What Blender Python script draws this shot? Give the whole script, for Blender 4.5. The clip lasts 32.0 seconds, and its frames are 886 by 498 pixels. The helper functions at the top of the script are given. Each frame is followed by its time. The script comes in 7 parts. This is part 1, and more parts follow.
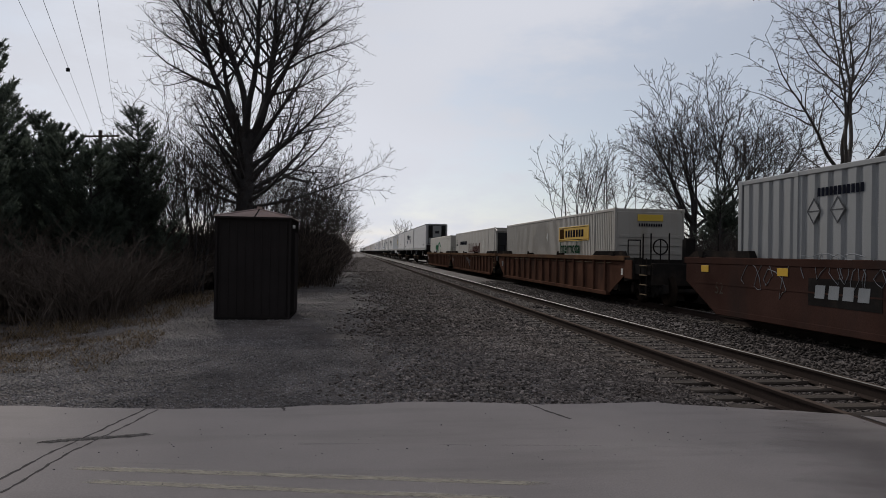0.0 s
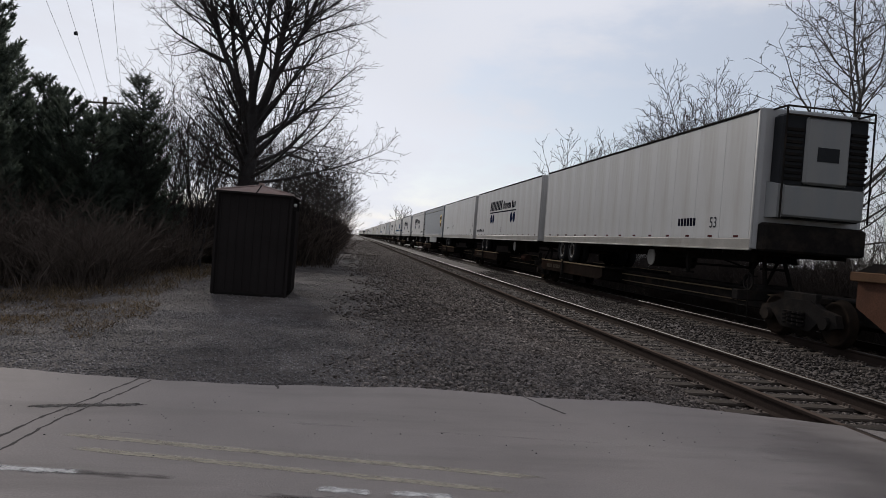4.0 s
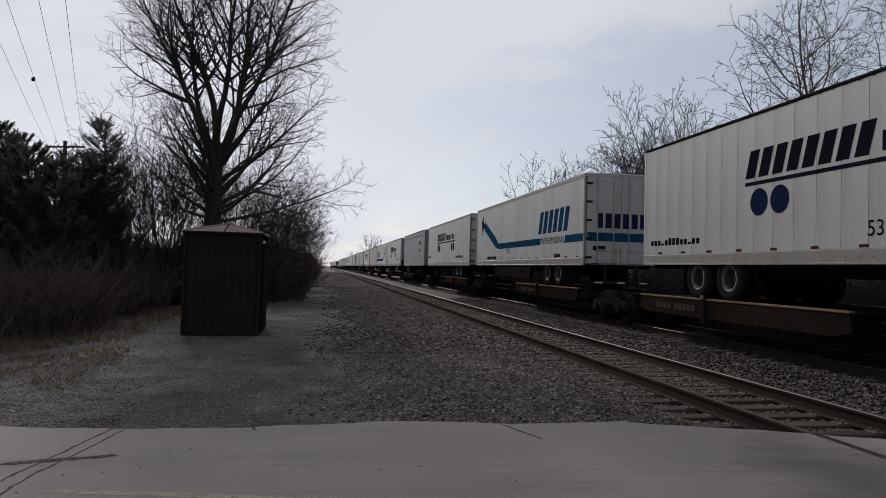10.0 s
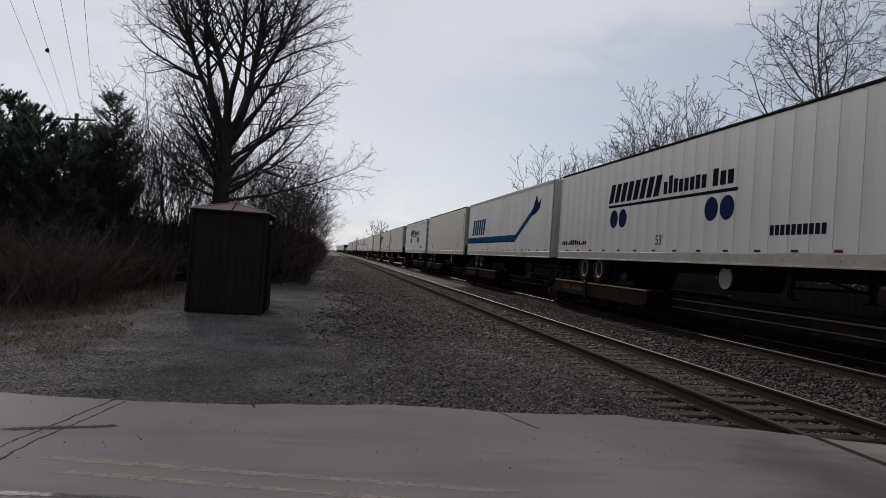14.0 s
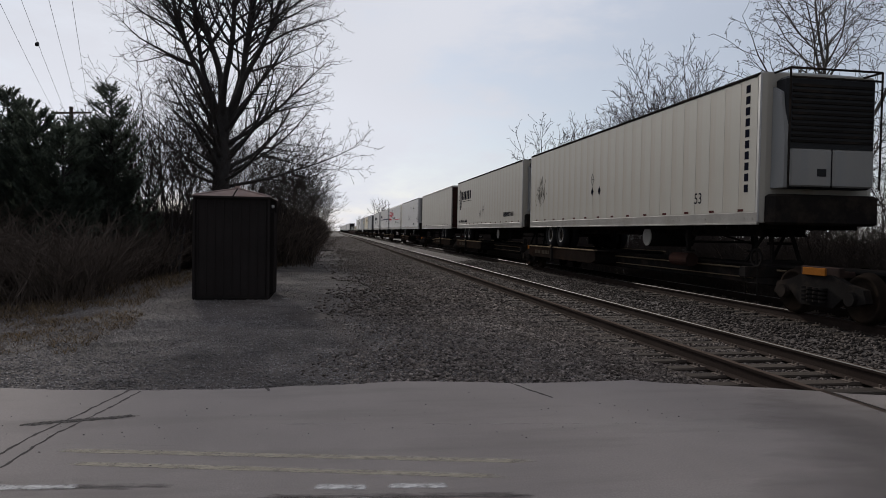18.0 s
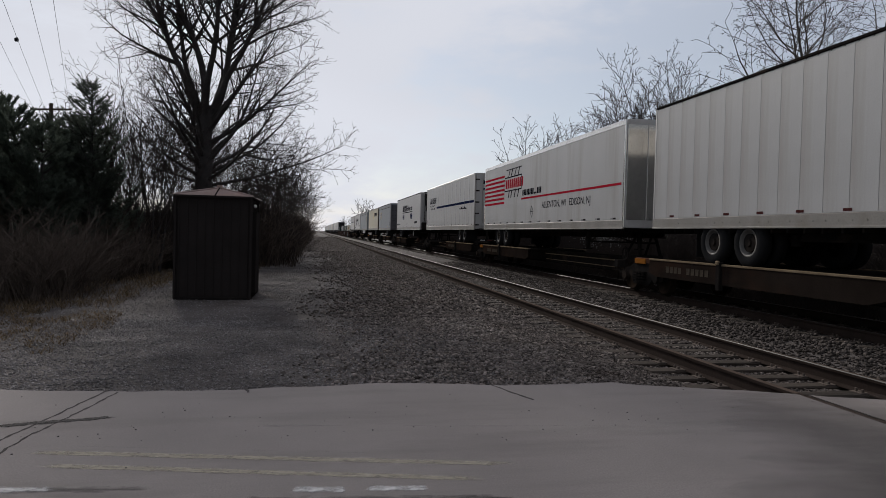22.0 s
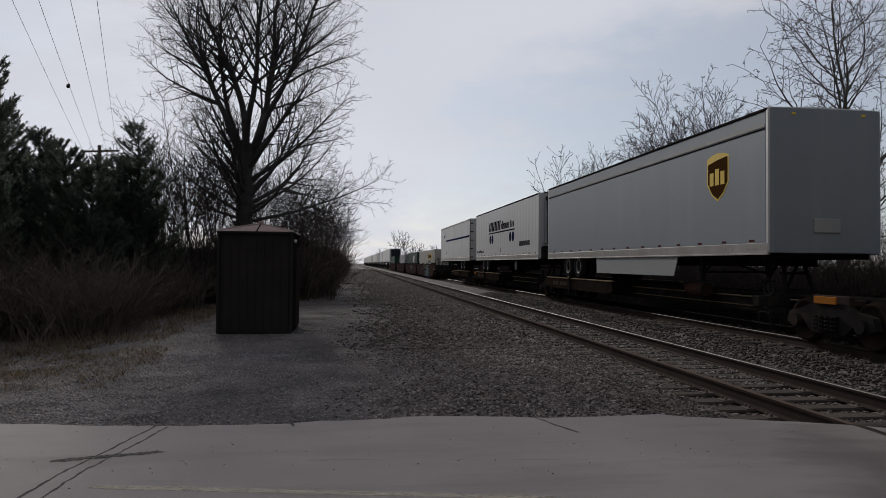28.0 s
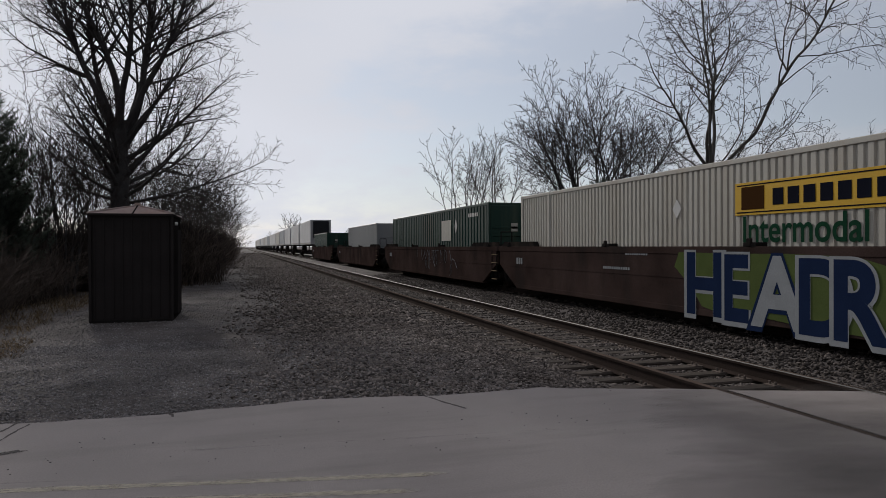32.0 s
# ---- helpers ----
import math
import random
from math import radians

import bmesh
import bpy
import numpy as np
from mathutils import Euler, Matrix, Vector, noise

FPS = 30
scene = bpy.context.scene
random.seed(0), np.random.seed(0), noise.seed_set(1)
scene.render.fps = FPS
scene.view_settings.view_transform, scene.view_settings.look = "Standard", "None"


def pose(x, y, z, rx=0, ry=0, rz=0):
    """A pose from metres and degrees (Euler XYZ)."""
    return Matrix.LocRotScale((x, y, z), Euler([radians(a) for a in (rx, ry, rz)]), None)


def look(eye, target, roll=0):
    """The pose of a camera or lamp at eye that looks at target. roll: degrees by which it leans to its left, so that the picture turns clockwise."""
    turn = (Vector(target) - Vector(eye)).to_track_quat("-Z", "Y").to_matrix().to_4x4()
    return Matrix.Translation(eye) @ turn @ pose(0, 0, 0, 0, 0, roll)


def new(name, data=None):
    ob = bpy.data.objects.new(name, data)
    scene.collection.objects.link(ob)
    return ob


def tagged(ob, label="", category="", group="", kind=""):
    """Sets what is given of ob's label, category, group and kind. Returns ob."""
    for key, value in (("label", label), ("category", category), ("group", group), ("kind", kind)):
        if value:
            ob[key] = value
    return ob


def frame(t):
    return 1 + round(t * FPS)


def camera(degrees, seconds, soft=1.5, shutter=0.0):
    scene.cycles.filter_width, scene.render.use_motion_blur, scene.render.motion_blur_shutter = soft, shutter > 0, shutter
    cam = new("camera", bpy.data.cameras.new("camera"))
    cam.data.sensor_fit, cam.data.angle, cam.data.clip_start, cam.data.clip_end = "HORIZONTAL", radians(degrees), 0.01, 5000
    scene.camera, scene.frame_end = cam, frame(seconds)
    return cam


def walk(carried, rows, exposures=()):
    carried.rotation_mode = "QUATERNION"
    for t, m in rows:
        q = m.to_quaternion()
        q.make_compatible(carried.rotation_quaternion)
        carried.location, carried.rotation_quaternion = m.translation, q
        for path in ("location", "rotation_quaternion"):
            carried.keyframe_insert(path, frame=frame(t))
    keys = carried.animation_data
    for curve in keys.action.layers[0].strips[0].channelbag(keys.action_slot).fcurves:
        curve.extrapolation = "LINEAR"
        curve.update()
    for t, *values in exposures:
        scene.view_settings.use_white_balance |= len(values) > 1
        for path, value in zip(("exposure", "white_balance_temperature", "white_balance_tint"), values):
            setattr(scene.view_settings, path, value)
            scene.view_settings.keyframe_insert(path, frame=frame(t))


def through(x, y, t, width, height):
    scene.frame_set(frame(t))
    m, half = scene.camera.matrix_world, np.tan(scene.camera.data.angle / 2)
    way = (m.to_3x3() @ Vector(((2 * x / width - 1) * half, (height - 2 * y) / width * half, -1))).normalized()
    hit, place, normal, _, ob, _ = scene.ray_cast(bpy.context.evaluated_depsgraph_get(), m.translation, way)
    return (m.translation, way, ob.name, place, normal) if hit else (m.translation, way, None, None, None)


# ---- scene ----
# camera: hand-held on the crossing road, eye 1.57 m over the rails
cam = camera(65.73, 32.0, soft=0.7)
# seconds, x, y, z, yaw (left), pitch (up), roll
PATH = [
    (0, 0.038, 0.021, 1.553, -7.42, 0.3, 0.98),
    (0.5, 0.02, 0.004, 1.552, -5.9, -0.88, 0.62),
    (1, 0.029, -0.012, 1.542, -7.31, -0.62, 1.4),
    (1.5, -0.008, 0.004, 1.524, -5.04, -0.73, 1.62),
    (2, -0.016, 0.026, 1.536, -5.15, -1.24, 1.91),
    (2.5, -0.04, 0.093, 1.541, -5.34, -2.46, 0.72),
    (3, -0.019, 0.065, 1.546, -6.08, -3.38, 1.68),
    (3.5, -0.021, 0.112, 1.532, -7.52, -0.49, 4.52),
    (5.5, 0.05, -0.023, 1.579, -8.36, -1.94, 2.29),
    (6, 0.015, -0.007, 1.534, -7.92, -1.96, 0.96),
    (6.5, -0.003, 0.027, 1.592, -7.25, -1.96, 0.73),
    (7, 0.018, 0.005, 1.552, -7.57, -2.4, 0.2),
    (7.5, -0.006, 0.017, 1.591, -5.52, 0.03, 1.15),
    (8, -0.006, 0.004, 1.583, -8.77, 0.38, 1.53),
    (8.5, 0.005, 0.003, 1.595, -9.54, 0.79, 2.74),
    (9, 0.022, 0.034, 1.589, -10.54, -0.12, 3.32),
    (9.5, 0.042, -0.003, 1.553, -9.26, 0.54, 1.45),
    (10, -0.01, -0.01, 1.59, -9.93, 1.67, 1.53),
    (10.5, -0.004, -0.014, 1.589, -10.85, -0.7, 1.04),
    (11, 0.006, -0.017, 1.551, -8.93, -1.04, 1.25),
    (11.5, -0.007, -0.033, 1.554, -8.08, -1.28, 0.36),
    (12, 0.003, -0.028, 1.55, -8.41, -1.61, 0.86),
    (12.5, -0.001, -0.024, 1.563, -8.11, -1.3, 1.31),
    (13, -0.03, 0.011, 1.581, -9.58, -1.27, 1.31),
    (13.5, -0.02, -0.003, 1.571, -9.27, 0.48, 4.27),
    (15.5, 0.01, -0.048, 1.579, -9.53, 0.72, 1.3),
    (16, -0.02, 0, 1.567, -6.83, 0.92, 1.27),
    (16.5, -0.042, -0.006, 1.565, -6.34, 0.39, 1.23),
    (17, 0.004, -0.003, 1.574, -8.16, -1.07, 1.58),
    (17.5, -0.012, -0.01, 1.561, -9.4, -0.72, 0.76),
    (18, -0.027, 0.001, 1.572, -9.32, -1.41, 1.02),
    (18.5, -0.04, 0.011, 1.558, -9.3, -1.54, 1.92),
    (19, 0.013, 0.013, 1.573, -8.51, -0.62, 2.13),
    (19.5, -0.017, -0.014, 1.593, -8.92, 0.13, 1.48),
    (20, -0.01, -0.018, 1.566, -9.41, 0.13, 2.03),
    (20.5, -0.015, -0, 1.58, -8.68, 1.67, 1.9),
    (21, -0, -0.006, 1.595, -10.49, 1.02, 2.15),
    (21.5, 0.027, -0.017, 1.56, -10.6, 0.09, 2.26),
    (22, -0.007, 0.006, 1.577, -10.65, -1.28, 1.49),
    (22.5, -0.02, -0.002, 1.56, -9.43, 1.73, 0.35),
    (23, -0.016, 0.011, 1.577, -10.43, 0.32, 1.24),
    (23.5, 0.004, 0.007, 1.562, -11.18, 2.31, 2),
    (24, 0.002, -0.01, 1.574, -12.09, 2.54, 1.8),
    (24.5, -0.002, 0.002, 1.564, -11.96, 2.59, 1.62),
    (25, 0.053, -0.047, 1.571, -9.61, 0.97, 1.04),
    (25.5, 0.053, -0.051, 1.54, -9.44, -1.43, 1.07),
    (26, 0.002, 0.014, 1.581, -8.15, -1.05, -0.31),
    (26.5, -0.009, 0.014, 1.508, -7.12, -0.11, 1.64),
    (28.5, -0.069, -0.048, 1.611, -7.8, 1.3, 0.19),
    (29, -0.046, -0.018, 1.592, -8.14, 1.08, 0.03),
    (29.5, -0.034, -0.01, 1.584, -9.1, -0.27, -0.44),
    (30, -0.005, -0.011, 1.578, -10.73, 0.74, 0.02),
    (30.5, -0.003, -0.007, 1.558, -13.91, -0.33, 0.57),
    (31, -0.005, -0.003, 1.583, -15.85, 0.47, -0.17),
    (31.5, 0.01, -0.002, 1.568, -16.38, 0.23, 0.19),
    (32, 0.008, -0.006, 1.575, -16.48, -0.25, -0.2),
]


def aim(x, y, z, yaw, pitch, roll):
    return pose(x, y, z, 0, 0, yaw) @ pose(0, 0, 0, 90 + pitch, 0, 0) @ pose(0, 0, 0, 0, 0, roll)


# the film camera's own slow drift in brightness: seconds, stops
DRIFT = [(0, -0.05), (1, 0.06), (2, -0.08), (3, 0.15), (4.5, 0.12), (6, 0.1), (7, 0.2), (8, 0.0), (11, 0.0), (12, 0.06), (13, 0.0), (16, -0.08), (17, 0.02), (18, 0.04), (19, 0.16), (20, 0.03), (22, 0.0), (23, -0.05), (24, -0.18), (25, -0.05), (26, 0.06), (27.5, -0.05), (29, -0.17), (30, -0.06), (31, 0.0), (32, -0.05)]
walk(cam, [(r[0], aim(*r[1:])) for r in PATH], DRIFT)

# ---- light: thin high overcast, veiled sun ahead and to the left ----
SUN_EL, SUN_AZ = 25.0, 13.0            # degrees up, degrees left of the tracks
world = bpy.data.worlds.new("sky")
scene.world = world
world.use_nodes = True


def build_sky():
    nt = world.node_tree
    nt.nodes.clear()
    out, bg = nt.nodes.new("ShaderNodeOutputWorld"), nt.nodes.new("ShaderNodeBackground")
    sky = nt.nodes.new("ShaderNodeTexSky")
    sky.sky_type, sky.sun_disc = "NISHITA", False
    sky.sun_elevation, sky.sun_rotation = radians(SUN_EL), radians(-SUN_AZ)
    sky.air_density, sky.dust_density, sky.ozone_density = 1.0, 0.4, 2.0
    tc, mp = nt.nodes.new("ShaderNodeTexCoord"), nt.nodes.new("ShaderNodeMapping")
    mp.inputs["Scale"].default_value = (1.2, 1.2, 3.2)
    mp.inputs["Location"].default_value = (0.35, 0.1, 0.4)
    n1, n2 = nt.nodes.new("ShaderNodeTexNoise"), nt.nodes.new("ShaderNodeTexNoise")
    n1.inputs["Scale"].default_value, n1.inputs["Detail"].default_value, n1.inputs["Roughness"].default_value = 1.7, 8, 0.58
    n2.inputs["Scale"].default_value, n2.inputs["Detail"].default_value = 0.9, 2
    cloud, tone = nt.nodes.new("ShaderNodeMapRange"), nt.nodes.new("ShaderNodeMapRange")
    cloud.interpolation_type = "SMOOTHSTEP"
    for k, v in (("From Min", 0.42), ("From Max", 0.56), ("To Min", 0.66), ("To Max", 0.98)):
        cloud.inputs[k].default_value = v
    for k, v in (("From Min", 0.3), ("From Max", 0.7), ("To Min", 0.85), ("To Max", 1.12)):
        tone.inputs[k].default_value = v
    veil = nt.nodes.new("ShaderNodeMix")
    veil.data_type = "RGBA"
    white = nt.nodes.new("ShaderNodeMix")
    white.data_type, white.blend_type = "RGBA", "MULTIPLY"
    white.inputs["Factor"].default_value = 1.0
    white.inputs["A"].default_value = (6.5, 6.66, 7.3, 1)
    # the veil is brighter towards the sun
    dot, side = nt.nodes.new("ShaderNodeVectorMath"), nt.nodes.new("ShaderNodeMapRange")
    dot.operation = "DOT_PRODUCT"
    dot.inputs[1].default_value = (-math.sin(radians(SUN_AZ + 10)) * 0.95, math.cos(radians(SUN_AZ + 10)) * 0.95, 0.3)
    for k, v in (("From Min", -0.9), ("From Max", 1.0), ("To Min", 0.4), ("To Max", 1.16)):
        side.inputs[k].default_value = v
    gain = nt.nodes.new("ShaderNodeMath")
    gain.operation = "MULTIPLY"
    link = nt.links.new
    link(tc.outputs["Generated"], dot.inputs[0])
    link(dot.outputs["Value"], side.inputs["Value"])
    link(tc.outputs["Generated"], mp.inputs["Vector"])
    link(mp.outputs[0], n1.inputs["Vector"])
    link(mp.outputs[0], n2.inputs["Vector"])
    link(n1.outputs[0], cloud.inputs["Value"])
    link(n2.outputs[0], tone.inputs["Value"])
    link(tone.outputs[0], gain.inputs[0])
    link(side.outputs[0], gain.inputs[1])
    link(gain.outputs[0], white.inputs["B"])
    link(cloud.outputs[0], veil.inputs["Factor"])
    link(sky.outputs[0], veil.inputs["A"])
    link(white.outputs["Result"], veil.inputs["B"])
    link(veil.outputs["Result"], bg.inputs["Color"])
    bg.inputs["Strength"].default_value = 0.09
    link(bg.outputs[0], out.inputs["Surface"])


build_sky()
sun = new("sun", bpy.data.lights.new("sun", "SUN"))
sun.data.energy, sun.data.angle, sun.data.color = 2.6, radians(3), (1.0, 0.95, 0.88)
sun.matrix_world = look((0, 0, 0), (math.sin(radians(SUN_AZ)) * math.cos(radians(SUN_EL)), -math.cos(radians(SUN_AZ)) * math.cos(radians(SUN_EL)), -math.sin(radians(SUN_EL))))

# ---- materials ----
def nodes_of(name):
    m = bpy.data.materials.new(name)
    m.use_nodes = True
    nt = m.node_tree
    return m, nt, nt.nodes["Principled BSDF"]


def node(nt, kind, **values):
    n = nt.nodes.new("ShaderNode" + kind)
    for k, v in values.items():
        n.inputs[k.replace("_", " ")].default_value = v
    return n


def noise_of(nt, coord, scale, detail=4.0, stretch=None, rough=0.55):
    n = node(nt, "TexNoise", Scale=scale, Detail=detail, Roughness=rough)
    if stretch:
        mp = node(nt, "Mapping", Scale=stretch)
        nt.links.new(coord, mp.inputs["Vector"])
        coord = mp.outputs[0]
    nt.links.new(coord, n.inputs["Vector"])
    return n.outputs[0]


def ranged(nt, value, a, b, lo=0.0, hi=1.0):
    r = node(nt, "MapRange", From_Min=a, From_Max=b, To_Min=lo, To_Max=hi)
    nt.links.new(value, r.inputs["Value"])
    return r.outputs[0]


def blend(nt, factor, a, b, mode="MIX"):
    m = nt.nodes.new("ShaderNodeMix")
    m.data_type, m.blend_type = "RGBA", mode
    for key, v in (("Factor", factor), ("A", a), ("B", b)):
        if isinstance(v, (int, float)):
            m.inputs[key].default_value = v
        elif isinstance(v, tuple):
            m.inputs[key].default_value = (*v[:3], 1)
        else:
            nt.links.new(v, m.inputs[key])
    return m.outputs["Result"]


def surface(name, base, rough=0.6, metal=0.0, dark=0.75, scale=1.5, fine=40.0, bump=0.15, dirt=None, amount=0.5, streak=None, spread=0.0, islands=False, depth=0.01, through=0.0):
    """Painted, worn or natural surface: tone at two scales, dirt of a colour of its own, fine relief."""
    m, nt, bsdf = nodes_of(name)
    tc = nt.nodes.new("ShaderNodeTexCoord").outputs["Object"]
    big, small = noise_of(nt, tc, scale), noise_of(nt, tc, fine, 3)
    col = blend(nt, ranged(nt, big, 0.3, 0.7), tuple(c * dark for c in base), base)
    col = blend(nt, ranged(nt, small, 0.3, 0.75, 0, 0.5), col, tuple(c * dark * dark for c in base))
    if spread:
        if islands:
            rnd = nt.nodes.new("ShaderNodeNewGeometry").outputs["Random Per Island"]
        else:
            rnd = nt.nodes.new("ShaderNodeObjectInfo").outputs["Random"]
        gain = ranged(nt, rnd, 0, 1, 1 - spread, 1 + spread)
        col = blend(nt, 1.0, col, gain, "MULTIPLY")
    if dirt:
        d = noise_of(nt, tc, 1.0, 6, streak or (1.2, 1.2, 1.2), 0.65)
        col = blend(nt, ranged(nt, d, 0.5, 0.75, 0, amount), col, dirt)
    nt.links.new(col, bsdf.inputs["Base Color"])
    nt.links.new(ranged(nt, small, 0.2, 0.8, max(0.05, rough - 0.12), min(1, rough + 0.12)), bsdf.inputs["Roughness"])
    bsdf.inputs["Metallic"].default_value = metal
    bsdf.inputs["Specular IOR Level"].default_value = (0.5 if metal else 0.18) if rough < 0.66 else (0.1 if bump >= 0.5 else 0.0)
    if bump:
        b = node(nt, "Bump", Strength=bump, Distance=depth)
        nt.links.new(small, b.inputs["Height"])
        nt.links.new(b.outputs[0], bsdf.inputs["Normal"])
    if through:
        # thin leaves and blades let light through
        leaf, mix = nt.nodes.new("ShaderNodeBsdfTranslucent"), nt.nodes.new("ShaderNodeMixShader")
        nt.links.new(col, leaf.inputs["Color"])
        mix.inputs[0].default_value = through
        nt.links.new(bsdf.outputs[0], mix.inputs[1])
        nt.links.new(leaf.outputs[0], mix.inputs[2])
        nt.links.new(mix.outputs[0], nt.nodes["Material Output"].inputs["Surface"])
    return m


